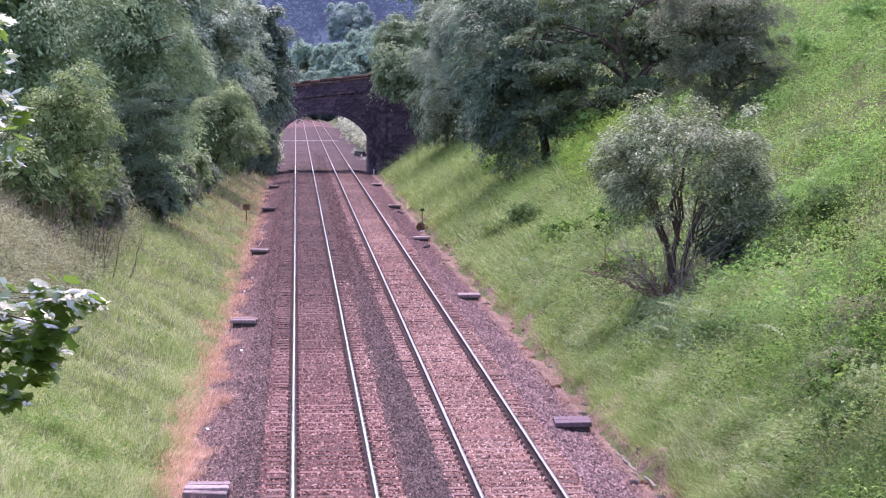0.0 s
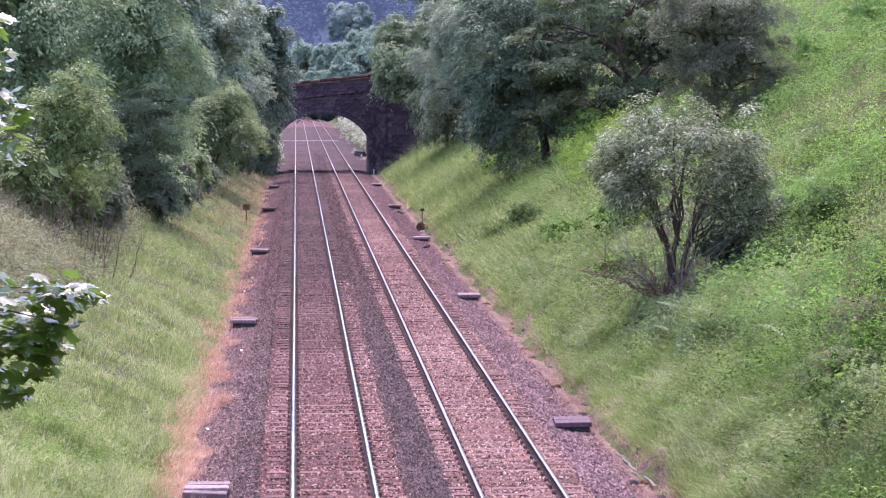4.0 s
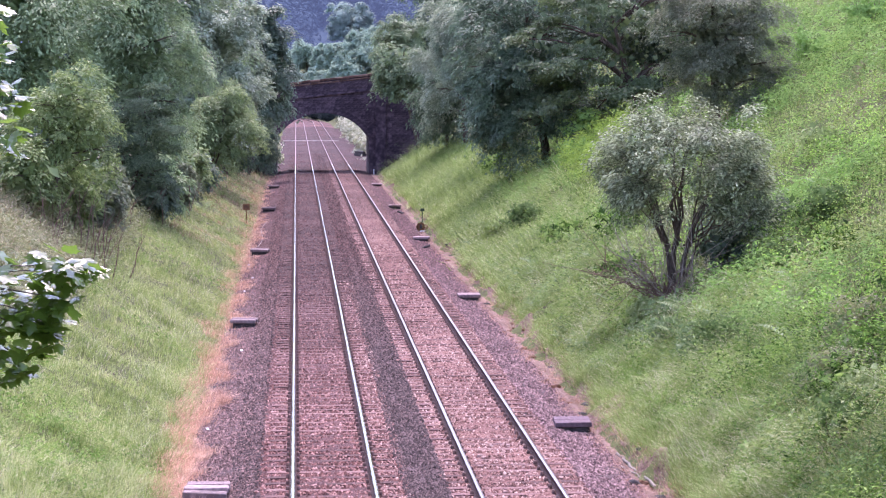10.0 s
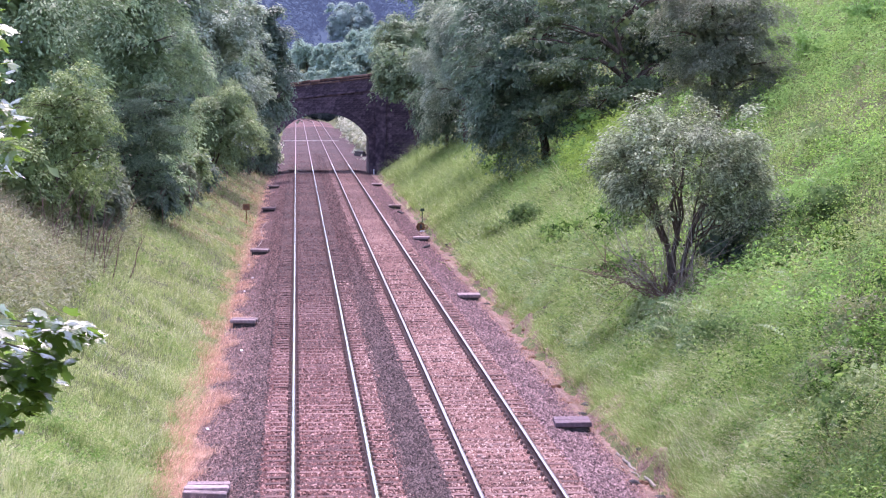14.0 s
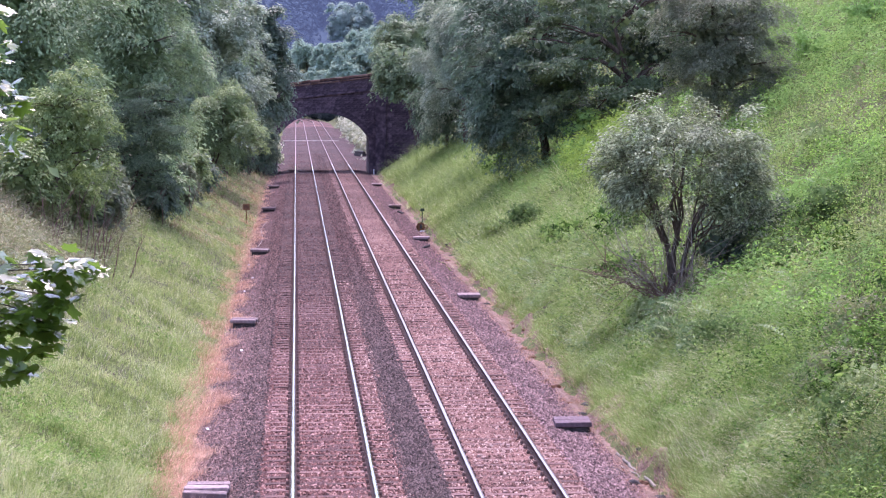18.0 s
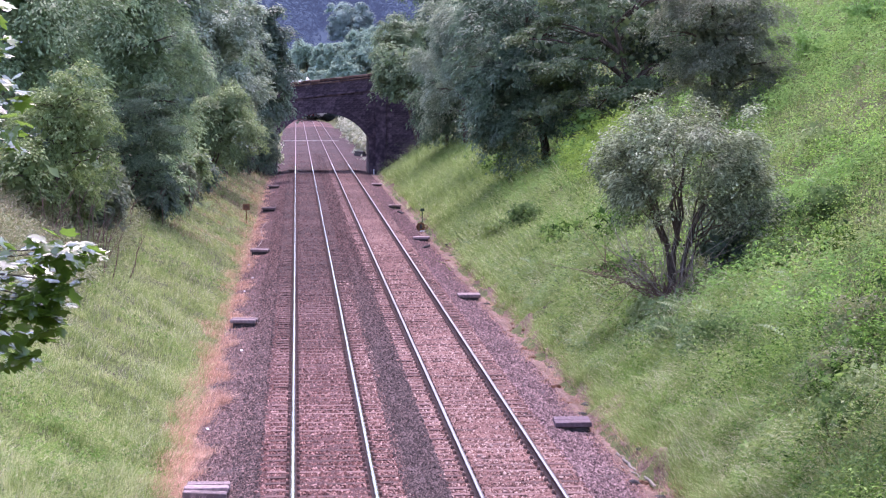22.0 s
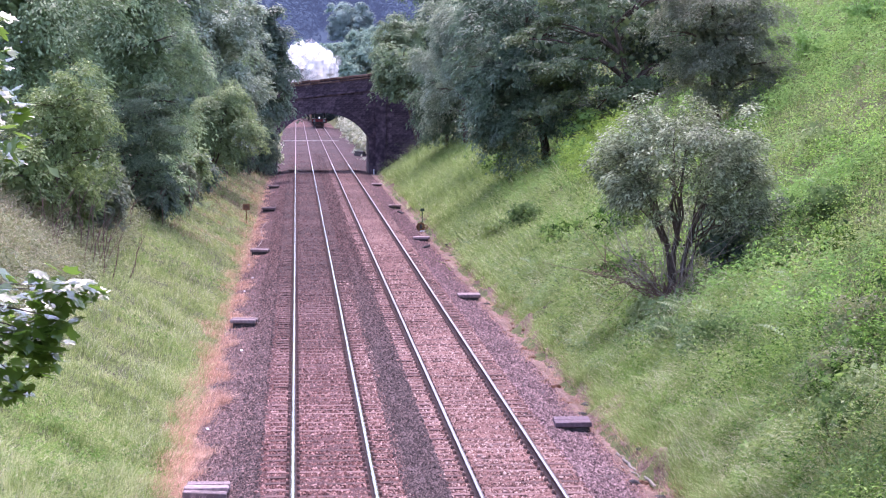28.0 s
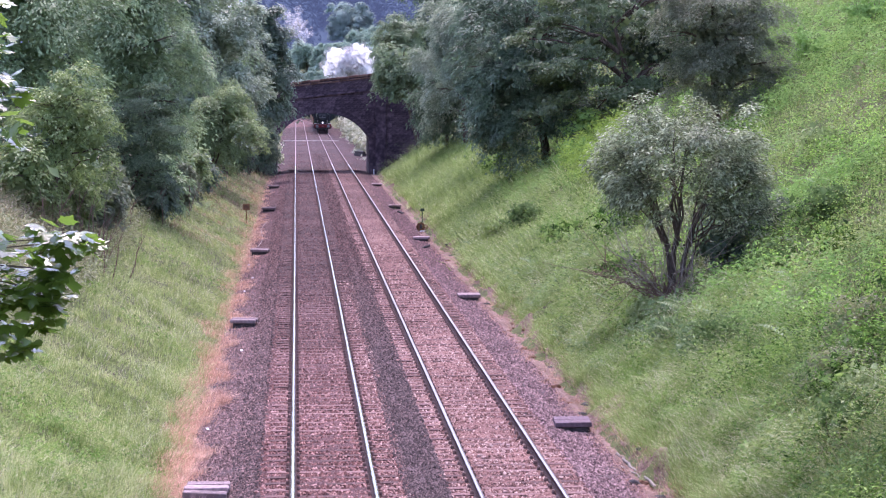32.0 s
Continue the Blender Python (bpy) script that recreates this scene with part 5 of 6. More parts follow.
# the dark bushes around the sallow are added for its shaded hollow
for i, (x, y, w, h, leaf, label) in enumerate([
        (9.9, 41.6, 0.6, 0.5, "herb", "straggly bramble bush low on the slope"), (10.6, 43.5, 0.8, 0.6, "weed", "straggly bramble bush low on the slope"), (11.9, 45, 0.8, 0.5, "herb", "straggly bramble bush low on the slope"),
        (9.6, 99, 0.7, 0.5, "nettle", "low dark thorn bush in the grass"), (8.6, 100, 0.8, 0.5, "bramble_green", "low dull bramble bush in the grass"), (10.9, 78, 0.9, 0.7, "herb", "leafy green bush in the grass"),
        (10.0, 87, 0.9, 0.6, "herb", "leafy green bush in the grass"), (16.0, 71.6, 0.9, 0.3, "tussock", "pale silvery weed clump on the slope"), (13.0, 56, 0.6, 0.45, "herb", "dense green nettle clump"),
        (21.4, 98, 1.1, 0.8, "fern", "yellow-green bracken clump high on the slope"), (23.5, 96, 1.0, 0.8, "fern", "yellow-green bracken clump high on the slope"), (13.9, 61, 0.8, 0.6, "nettle", "dense green nettle clump"), (12.2, 67.5, 0.9, 0.9, "dark_shaded", "dark bush put in for shade behind the sallow"),
        (9.6, 69, 0.7, 0.5, "herb", "leafy green bush in the grass"), (11.8, 63.8, 0.8, 0.6, "dark", "dark bush put in for shade beside the sallow"), (9.5, 58.5, 0.5, 0.4, "fern_dark", "low dark thistle clump in the grass"), (9.3, 53.5, 0.55, 0.4, "fern_dark", "low dark thistle clump in the grass"), (9.0, 56.5, 0.4, 0.3, "fern_dark", "low dark thistle clump in the grass"), (14.7, 116, 1.3, 0.9, "fern", "bright yellow-green bush below the trees"), (13.2, 112, 1.0, 0.8, "fern", "bright yellow-green bush below the trees"), (11.2, 130, 1.0, 0.7, "herb", "leafy green bush in the grass"),
        (9.1, 60.9, 0.5, 0.4, "tussock", "pale silvery weed clump on the slope"), (11.0, 50.5, 0.45, 0.35, "tussock", "pale silvery weed clump on the slope"), (9.86, 40.9, 0.4, 0.35, "tussock", "pale silvery weed clump on the slope"),
        (9.3, 51.0, 0.5, 0.45, "nettle", "dark green thistle clump on the slope"), (9.3, 39.6, 0.45, 0.4, "nettle", "dark green thistle clump on the slope"), (12.7, 63.2, 0.8, 0.6, "dark_shaded", "dark bush put in for shade beside the sallow"), (11.4, 61.6, 0.7, 0.5, "dark_shaded", "dark bush put in for shade beside the sallow"), (10.9, 44.6, 0.7, 0.6, "bramble", "tangled brown-green bramble bush on the slope"), (10.0, 42.6, 0.6, 0.5, "bramble", "tangled brown-green bramble bush on the slope"), (11.9, 58.1, 0.6, 0.5, "nettle", "dark green thistle clump on the slope")]):
    z = float(ground_z(x, y))
    tree("slope_bush", label, "bush", (x, y, z - 0.05), (x, y, z + h * 0.8), (w, w, h), leaf, 46, 46 if y < 60 else 30, 0.26, 0.085 if y < 60 else 0.13, 0.45, seed=400 + i, trunk=0.02, limbs=4, stems=3, group="low bushes on the banks")

# willow bush on the slope
def build_sallow():
    """Three leaning trunks that fork into thin limbs under a broad, uneven crown."""
    r = np.random.default_rng(71)
    base = np.array([10.0, 62.0, float(ground_z(10.0, 62.0))])
    ob = thing("sallow_bush", "many-stemmed grey-green sallow bush on the slope", "bush", m=pose(*base))
    rel = np.array([0.25, 0.0, 4.98 - base[2]])
    sets = [(clump_points(72, (2.4, 2.0, 1.85), 100, 210, 0.2, 0.7, 1.0, -0.6, 0.2), rel),
            (clump_points(74, (0.95, 0.9, 1.1), 30, 90, 0.2, 0.7, 1.0, -0.8, 0.2), rel + np.array([1.45, -0.2, -0.95])),
            (clump_points(75, (0.8, 0.8, 0.7), 20, 80, 0.2, 0.7, 1.0, -0.8, 0.2), rel + np.array([-1.45, -0.2, -0.55]))]
    vs, fs, o, tips = [], [], 0, []
    for (C, Nn, S, A), c in sets:
        v, f = leaves(C + c, Nn, 0.122, 0.4, axis=A + np.array([0, 0, 0.45]), r=r)
        vs.append(v)
        fs.append(f + o)
        o += len(v)
        tips.append(S + c)
    child("crown", np_mesh("crown", np.concatenate(vs), np.concatenate(fs), M["sallow"]), ob)
    tips = np.concatenate(tips)
    t = np.linspace(0, 1, 8)
    for x0, x1, h, rad in ((-0.16, -0.3, 1.75, 0.075), (0.02, 0.0, 1.9, 0.09), (0.16, 0.3, 1.8, 0.08), (0.08, 0.6, 1.7, 0.04)):
        a, e = np.array([x0, r.normal() * 0.1, -0.2]), np.array([x1, r.normal() * 0.15 - 0.1, h])
        pts = a + t[:, None] * (e - a) + np.sin(t * np.pi)[:, None] * np.array([r.normal() * 0.08, 0, 0]) + r.normal(size=(8, 3)) * 0.02
        child("trunk", tubes_mesh("trunk", [(pts, rad * (1.25 - 0.6 * t))], M["bark"], 8), ob)
        near = np.argsort(np.abs(tips[:, 0] - x1 * 3.6) + r.uniform(0, 1.2, len(tips)))[:8]
        for q in near:
            s0 = pts[r.integers(6, 8)]
            u = np.linspace(0, 1, 7)
            line = s0 + u[:, None] * (tips[q] - s0) + (np.sin(u * np.pi) * 0.12)[:, None] * np.array([0, 0, 1.0]) + r.normal(size=(7, 3)) * 0.075
            sub = [(line, rad * 0.3 * (1.1 - u) + 0.006)]
            for w in (3, 4, 5):
                g = line[w] + r.normal(size=3) * 0.4 + np.array([0, 0, 0.2])
                sub.append((np.linspace(line[w], g, 4) + r.normal(size=(4, 3)) * 0.02, np.linspace(0.012, 0.004, 4)))
            child("limb", tubes_mesh("limb", sub, M["bark"], 5), ob)
    return ob


BUSH = build_sallow()


def bare_twigs(parent, count, spread_x, spread_z, base_r, seed, material, at=(0, 0, 0), n_sub=3, lean=0.0, thick=0.014, low=0.2, kink=0.055):
    r = np.random.default_rng(seed)
    for k in range(count):
        a = np.array(at, float) + np.array([r.normal() * base_r, r.normal() * base_r, 0])
        e = a + np.array([r.uniform(-1, 1) * spread_x + lean, r.normal() * spread_x * 0.5, spread_z * r.uniform(low, 1.0)])
        t = np.linspace(0, 1, 6)
        pts = a + t[:, None] * (e - a) + np.array([0, 0, 1]) * (np.sin(t * np.pi) * 0.1 * spread_z)[:, None] + r.normal(size=(6, 3)) * kink
        lines = [(pts, np.linspace(thick, thick * 0.3, 6))]
        for q in range(n_sub):
            s = pts[2 + q % 3]
            d = (e - a) * 0.35 + r.normal(size=3) * 5.5 * kink * spread_z
            lines.append((np.linspace(s, s + d, 4) + r.normal(size=(4, 3)) * 0.015, np.linspace(thick * 0.55, thick * 0.2, 4)))
        child("twig", tubes_mesh("twig", lines, M[material], 4), parent)


X, Y = spread(2600, -9, -2.9, 36, 120, 1.6)
keep = vnoise(X, Y, 1.5, 81) + 0.4 * vnoise(X, Y, 0.5, 82) > 0.72
blades("seeding_grass", "thin pale seeding grass stalks on the grassy bank", X[keep], Y[keep], 0.42, 0.011, "stalk", lean=(0.3, -0.1), tuft=8, spreadr=0.25)
X, Y = spread(900, 8.8, 24, 36, 100, 1.6)
keep = vnoise(X, Y, 2.0, 91) > 0.45
blades("dock_stems", "thin dark brown dead dock stems on the slope", X[keep], Y[keep], 1.2, 0.019, "dock", lean=(-0.1, 0.0), tuft=3, spreadr=0.3)
# pale bent stalks over the foot of the slope
X, Y = spread(4200, 7.6, 11.5, 37, 110, 1.5)
keep = vnoise(X, Y, 1.3, 51) > 0.5
blades("seeding_grass", "pale seeding grass stalks swept over by the wind", X[keep], Y[keep], 0.6, 0.012, "stalk", lean=(-0.95, -0.1), tuft=8, spreadr=0.22)


bare_twigs(BUSH, 12, 1.5, 1.3, 0.3, 72, "twig", (-0.4, -0.6, 0.1), 5, -0.9, 0.02, 0.15)
bare_twigs(BUSH, 9, 1.4, 1.7, 0.3, 77, "twig_grey", (-0.4, -0.6, 0.1), 5, -0.6, 0.018, 0.2)
bare_twigs(BUSH, 14, 0.8, 2.6, 0.3, 73, "twig_grey", (0.1, -0.5, 0.2), 4, 0.1, 0.016)
bare_twigs(BUSH, 26, 0.55, 0.7, 0.25, 76, "twig", (-0.15, -0.45, -0.05), 3, -0.1, 0.022, 0.1, 0.09)

# leafless stems on the bank under the trees
for i, (x, y, h, n) in enumerate([(-6.3, 76, 1.6, 7), (-7.2, 76.5, 1.9, 9), (-6.7, 79, 1.5, 6), (-6.2, 100, 1.8, 7), (-5.4, 112, 1.7, 6), (-6.6, 92, 1.6, 6), (-4.9, 148, 2.0, 6), (-8.2, 75, 1.7, 7), (-6.0, 73.5, 1.5, 6), (-7.7, 78, 2.0, 8), (-6.9, 73, 1.2, 5)]):
    ob = thing("bare_shrub", "thin leafless brown stems rising from the grass", "shrub", "bare shrubs on the bank", m=pose(x, y, float(ground_z(x, y)) - 0.05))
    bare_twigs(ob, max(4, n * 2 // 3), 0.6, h * 1.2, 0.4, 150 + i, "twig", (0, 0, 0), 2, 0.4, 0.017, 0.5, 0.02)


def fern_clump(x, y, h, seed):
    r = np.random.default_rng(seed)
    ob = thing("fern_clump", "dark grey-green clump of fern fronds on the slope", "fern", "fern clumps on the slope", m=pose(x, y, float(ground_z(x, y)) - 0.03))
    for k in range(13):
        a = k * 0.48 + r.uniform(0, 0.5)
        t = np.linspace(0.12, 1, 12)
        rad = h * 0.9 * t
        mid = np.stack([np.cos(a) * rad, np.sin(a) * rad, h * (1.25 * t - 0.75 * t * t)], 1)
        side = np.array([-np.sin(a), np.cos(a), 0])
        wid = h * 0.24 * np.sin(np.pi * np.clip(t, 0, 1) ** 0.6)
        vs, fs = [], []
        for q in range(12):
            for e in (-1, 1):
                b = len(vs)
                d = np.array([np.cos(a), np.sin(a), 0]) * h * 0.05
                vs += [mid[q] - d * 0.6, mid[q] + side * e * wid[q] + d - np.array([0, 0, 0.3 * wid[q]]), mid[q] + d * 0.6]
                fs.append((b, b + 1, b + 2))
        child("frond", np_mesh("frond", np.array(vs), np.array(fs), M["fern_dark"]), ob)


r_f = np.random.default_rng(33)
for k, (x, y) in enumerate([(9.2, 56), (9.6, 57.4), (10.1, 55.2), (10.9, 57.5), (9.0, 59.5), (11.6, 54.5), (12.8, 58.5), (13.6, 62), (12.4, 65.5), (10.6, 72), (9.7, 76), (11.2, 80), (9.5, 92), (12.6, 74), (14.8, 66), (11.2, 51), (10.3, 48), (8.9, 66), (8.6, 84), (-4.9, 124), (-5.0, 124.6)]):
    fern_clump(x, y, r_f.uniform(0.65, 1.05), 300 + k)

# pale scrub on the bank beyond the bridge
for i, (x, y, w, h) in enumerate([(9.3, 219, 0.9, 1.2), (9.9, 226, 1.2, 1.6), (9.6, 236, 1.2, 1.4), (10.5, 248, 1.4, 1.8), (9.7, 262, 1.3, 1.5), (10.3, 280, 1.6, 1.9), (9.9, 302, 1.6, 1.8), (10.6, 330, 2.0, 2.2), (-2.35, 218, 0.7, 1.3), (-2.3, 227, 0.7, 1.2), (-2.4, 240, 0.8, 1.4), (-3.6, 222, 1.0, 1.6), (-3.9, 236, 1.3, 1.8)] + [(8.1 + 0.5 * (k % 3), 217 + 8.5 * k, 1.0 + 0.12 * (k % 4), 1.4 + 0.25 * (k % 3)) for k in range(24)]):
    z = float(ground_z(x, y))
    tree("scrub_bush", "pale flowering scrub bush on the bank beyond the bridge", "bush", (x, y, z - 0.05), (x, y, z + h * 0.7), (w, w, h), "pale_scrub", 36, 24, 0.35, 0.28, 0.5, seed=640 + i, trunk=0.03, limbs=4, stems=3, group="scrub beyond the bridge")
# ---- train ----
TRACK_X = 4.03


def train_s(t):
    return 424.0 - 13.8 * (t - 27.5)


def wheel_bm(r, w=0.13):
    bm = cyl_bm((-w / 2, 0, 0), (w / 2, 0, 0), r, r, 20)
    cyl_bm((w / 2 - 0.02, 0, 0), (w / 2 + 0.03, 0, 0), r * 0.22, r * 0.2, 10, bm)
    return bm


WHEELS = []


def add_wheels(ob, ys, r):
    for y in ys:
        for e in (-1, 1):
            w = part("wheel", wheel_bm(r), M["black_paint"], ob, m=pose(e * 0.75, y, r))
            WHEELS.append((w, Vector((e * 0.75, y, r)), r))


def build_loco():
    """A steam engine; its front faces -y, at y = 0."""
    ob = thing("steam_locomotive", "black steam locomotive with a red buffer beam and lit lamp", "locomotive")
    part("buffer_beam", box_bm(-1.28, 1.28, 0.0, 0.12, 0.85, 1.32, 0.02), M["red_paint"], ob, "red painted buffer beam")
    for e in (-1, 1):
        b = part("buffer", cyl_bm((e * 0.87, -0.35, 1.06), (e * 0.87, 0, 1.06), 0.1, 0.13), M["black_paint"], ob)
        part("buffer_head", cyl_bm((e * 0.87, -0.42, 1.06), (e * 0.87, -0.35, 1.06), 0.23, 0.23, 20), M["steel"], b, "worn steel buffer head")
        part("cylinder", cyl_bm((e * 1.05, 0.9, 0.95), (e * 1.05, 2.0, 0.95), 0.33, 0.33), M["black_paint"], ob)
        part("footplate", box_bm(min(e * 0.5, e * 1.28), max(e * 0.5, e * 1.28), 0.1, 9.2, 1.34, 1.4, 0.01), M["black_paint"], ob)
        part("guard_iron", box_bm(e * 0.75 - 0.05, e * 0.75 + 0.05, 0.1, 0.16, 0.12, 0.85, 0.01), M["black_paint"], ob)
        part("connecting_rod", box_bm(e * 0.9 - 0.03, e * 0.9 + 0.03, 3.0, 6.8, 0.85, 0.97, 0.01), M["steel"], ob)
        part("smoke_deflector", box_bm(e * 1.12 - 0.015, e * 1.12 + 0.015, 0.5, 2.2, 1.5, 2.9, 0.01), M["black_paint"], ob)
    part("smokebox", cyl_bm((0, 0.9, 2.55), (0, 2.6, 2.55), 0.88, 0.88, 28), M["black_paint"], ob)
    door = part("smokebox_door", cyl_bm((0, 0.72, 2.55), (0, 0.9, 2.55), 0.55, 0.78, 28), M["black_paint"], ob)
    part("hinge_strap", box_bm(-0.5, 0.5, 0.69, 0.73, 2.72, 2.78), M["steel"], door)
    part("hinge_strap", box_bm(-0.5, 0.5, 0.69, 0.73, 2.32, 2.38), M["steel"], door)
    part("door_dart", cyl_bm((0, 0.58, 2.55), (0, 0.72, 2.55), 0.05), M["steel"], door)
    part("boiler", cyl_bm((0, 2.6, 2.6), (0, 7.2, 2.65), 0.86, 0.95, 28), M["green_paint"], ob, "dark green boiler")
    part("chimney", cyl_bm((0, 1.7, 3.35), (0, 1.7, 3.98), 0.27, 0.34, 20), M["black_paint"], ob)
    part("dome", cyl_bm((0, 4.6, 3.4), (0, 4.6, 3.9), 0.36, 0.2, 20), M["green_paint"], ob)
    part("frame_plates", box_bm(-0.55, 0.55, 0.12, 9.2, 0.6, 1.34, 0.02), M["black_paint"], ob)
    part("cab", box_bm(-1.25, 1.25, 7.2, 9.0, 1.4, 3.6, 0.06), M["green_paint"], ob, "dark green cab")
    part("cab_roof", cyl_bm((0, 7.0, 2.65), (0, 9.4, 2.65), 1.42, 1.42, 28), M["black_paint"], ob)
    for e in (-1, 1):
        part("cab_window", box_bm(e * 0.95 - 0.15, e * 0.95 + 0.15, 7.17, 7.21, 2.9, 3.35, 0.01), M["glass"], ob)
    part("coupling_hook", cyl_bm((0, -0.3, 0.98), (0, 0, 1.05), 0.05), M["steel"], ob)
    part("front_step", box_bm(-0.6, 0.6, 0.15, 0.9, 1.36, 1.6, 0.02), M["black_paint"], ob)
    lamp = part("headlamp", box_bm(-0.11, 0.11, 0.02, 0.25, 1.42, 1.75, 0.02), M["plastic_white"], ob, "white oil lamp")
    part("lens", cyl_bm((0, -0.02, 1.6), (0, 0.02, 1.6), 0.045, 0.045, 14), M["lamp_glow"], lamp, "glowing lamp lens")
    add_wheels(ob, (2.9, 4.9, 6.9), 0.92)
    add_wheels(ob, (1.0,), 0.5)
    return ob


def build_tender():
    ob = thing("locomotive_tender", "dark green coal tender behind the locomotive", "tender")
    part("tank", box_bm(-1.25, 1.25, 0.3, 6.6, 1.25, 2.9, 0.05), M["green_paint"], ob)
    part("coal", box_bm(-1.0, 1.0, 0.6, 4.5, 2.9, 3.25, 0.15), M["black_paint"], ob, "heap of black coal")
    part("tender_frame", box_bm(-1.1, 1.1, 0.2, 6.7, 0.7, 1.25, 0.02), M["black_paint"], ob)
    add_wheels(ob, (1.2, 3.3, 5.4), 0.6)
    return ob


def build_coach():
    ob = thing("railway_coach", "maroon passenger coach with a grey roof", "railway coach", "coaches of the train")
    part("body", box_bm(-1.35, 1.35, 0.3, 19.3, 1.1, 3.1, 0.06), M["maroon"], ob)
    bm = cyl_bm((0, 0.25, 2.2), (0, 19.35, 2.2), 1.62, 1.62, 32)
    bmesh.ops.bisect_plane(bm, geom=bm.verts[:] + bm.edges[:] + bm.faces[:], plane_co=(0, 0, 3.1), plane_no=(0, 0, -1), clear_outer=True)
    part("roof", bm, M["roof_grey"], ob)
    part("underframe", box_bm(-1.2, 1.2, 0.4, 19.2, 0.75, 1.1, 0.02), M["black_paint"], ob)
    for e in (-1, 1):
        for k in range(8):
            y = 1.6 + k * 2.2
            part("window", box_bm(e * 1.35 - 0.015, e * 1.35 + 0.015, y, y + 1.2, 2.1, 2.85, 0.01), M["glass"], ob)
    for y in (1.8, 4.4, 15.2, 17.8):
        for e in (-1, 1):
            part("wheel", wheel_bm(0.46), M["black_paint"], ob, m=pose(e * 0.75, y, 0.46))
    return ob


LOCO, TENDER = build_loco(), build_tender()
COACHES = [build_coach()]
for k in range(3):
    COACHES.append(copy_thing(COACHES[0], pose(0, 0, 0)))


def puff_mesh(seed, radius, core):
    """A billow of steam: a few ragged masses with a frill of thin lobes."""
    r = np.random.default_rng(seed)

    def ball(div):
        bm = bmesh.new()
        bmesh.ops.create_icosphere(bm, subdivisions=div, radius=1)
        v = np.array([p.co[:] for p in bm.verts])
        f = np.array([[p.index for p in q.verts] for q in bm.faces])
        bm.free()
        return v, f

    big, small = ball(4), ball(2)
    pieces = []

    def add(v, f, kind):
        name = "wisp" if kind else "billow"
        pieces.append((name, smooth(np_mesh(name, v, f, M["steam_thin" if kind else "steam"]))))

    for k in range(3 if core else 0):
        d = r.normal(size=3)
        d /= np.linalg.norm(d)
        c = np.array([math.cos(k * 2.1 + 0.5), math.sin(k * 2.1 + 0.5), 0.35 * d[2]]) * 0.42
        s = r.uniform(0.5, 0.66)
        sh = Vector(r.uniform(-50, 50, 3))
        w = np.array([noise.turbulence(Vector(p) * 1.6 + sh, 5, True, amplitude_scale=0.62, frequency_scale=2.1) for p in big[0]])
        add((c + big[0] * (s * (0.62 + 0.55 * w))[:, None]) * radius, big[1], 0)
    for k in range(36 if core else 26):
        d = r.normal(size=3)
        d /= np.linalg.norm(d)
        c = d * r.uniform(0.45, 1.1) * np.array([1.05, 1.0, 0.8])
        s = r.uniform(0.08, 0.26)
        v = small[0] * (1 + 0.3 * np.sin(small[0] @ r.normal(size=(3, 1)) * 5 + r.uniform(0, 6)))
        add((c + v * s) * radius, small[1], 1)
    return pieces


PUFF_MESHES = [puff_mesh(900 + i, 1.0, True) for i in range(3)] + [puff_mesh(910 + i, 1.0, False) for i in range(3)]
PUFFS = []


def puff(kind, radius, path):
    """path: rows of (seconds, metres right of the track, metres ahead of the chimney's place, height)."""
    ob = thing("steam_puff", "billowing white steam puff above the locomotive" if kind < 3 else "thin grey wisp of drifting steam", "steam", "steam from the locomotive")
    for name, me in PUFF_MESHES[kind]:
        child(name, me, ob, m=Matrix.Scale(radius * 1.36, 4))
    PUFFS.append((ob, path))


# first cloud: released between 21.5 and 27 s, thins and spreads after 29 s
puff(0, 2.9, [(21.3, 0, 1.5, 3.6), (22.0, -0.8, 1, 5.4), (22.8, -2.2, 1, 8.0), (24, -3.2, 1, 10.0), (27.5, -1.8, 4, 10.5), (29, -1.2, 0, 11.2), (30.0, -3.5, -8, 13.0), (30.8, -7.5, -14, 14.5), (32, -13.0, -22, 17.0)])
puff(1, 2.9, [(22.3, 0, 2.5, 3.8), (23.5, -1.4, 2, 8.6), (24.5, -1.6, 2, 10.2), (27.5, -0.3, 1, 10.2), (29, 0.6, 0, 10.2), (30.0, -2.5, -8, 10.5), (30.8, -6.0, -14, 9.5), (32, -11.0, -26, 8.5)])
puff(2, 2.6, [(23.3, 0, 1.5, 5.2), (25, -1.6, 1, 11.7), (27.5, -2.2, 0, 12.2), (29, -1.0, -3, 12.8), (30.0, -4.0, -12, 14.0), (30.8, -9.0, -18, 16.0), (32, -15.0, -30, 19.0)])
puff(0, 2.2, [(25.5, 0, 2, 5.2), (27.5, -0.8, 0, 8.8), (29, 1.6, 0, 9.2), (29.8, 0.5, -5, 9.4), (30.6, -2.0, -12, 7.0), (32, -4.0, -22, 5.0)])
puff(1, 2.0, [(26, 0, 1, 5.2), (27.7, -3.0, 0, 8.5), (29, -2.6, -2, 9.0), (30.0, -5.0, -10, 9.2), (32, -11, -26, 8.0)])
# wisps
puff(3, 2.3, [(26.5, 0, 1, 5.0), (28.0, -2.0, -1, 10.0), (29.5, -1.5, -4, 13.0), (30.5, -2.8, -10, 14.2), (32, -5.2, -22, 17.0)])
puff(4, 2.0, [(27.0, 0, 1, 5.0), (28.5, 0.5, -1, 9.0), (29.5, 2.0, -4, 11.5), (30.5, 0.0, -10, 13.6), (32, -4.0, -22, 16.5)])
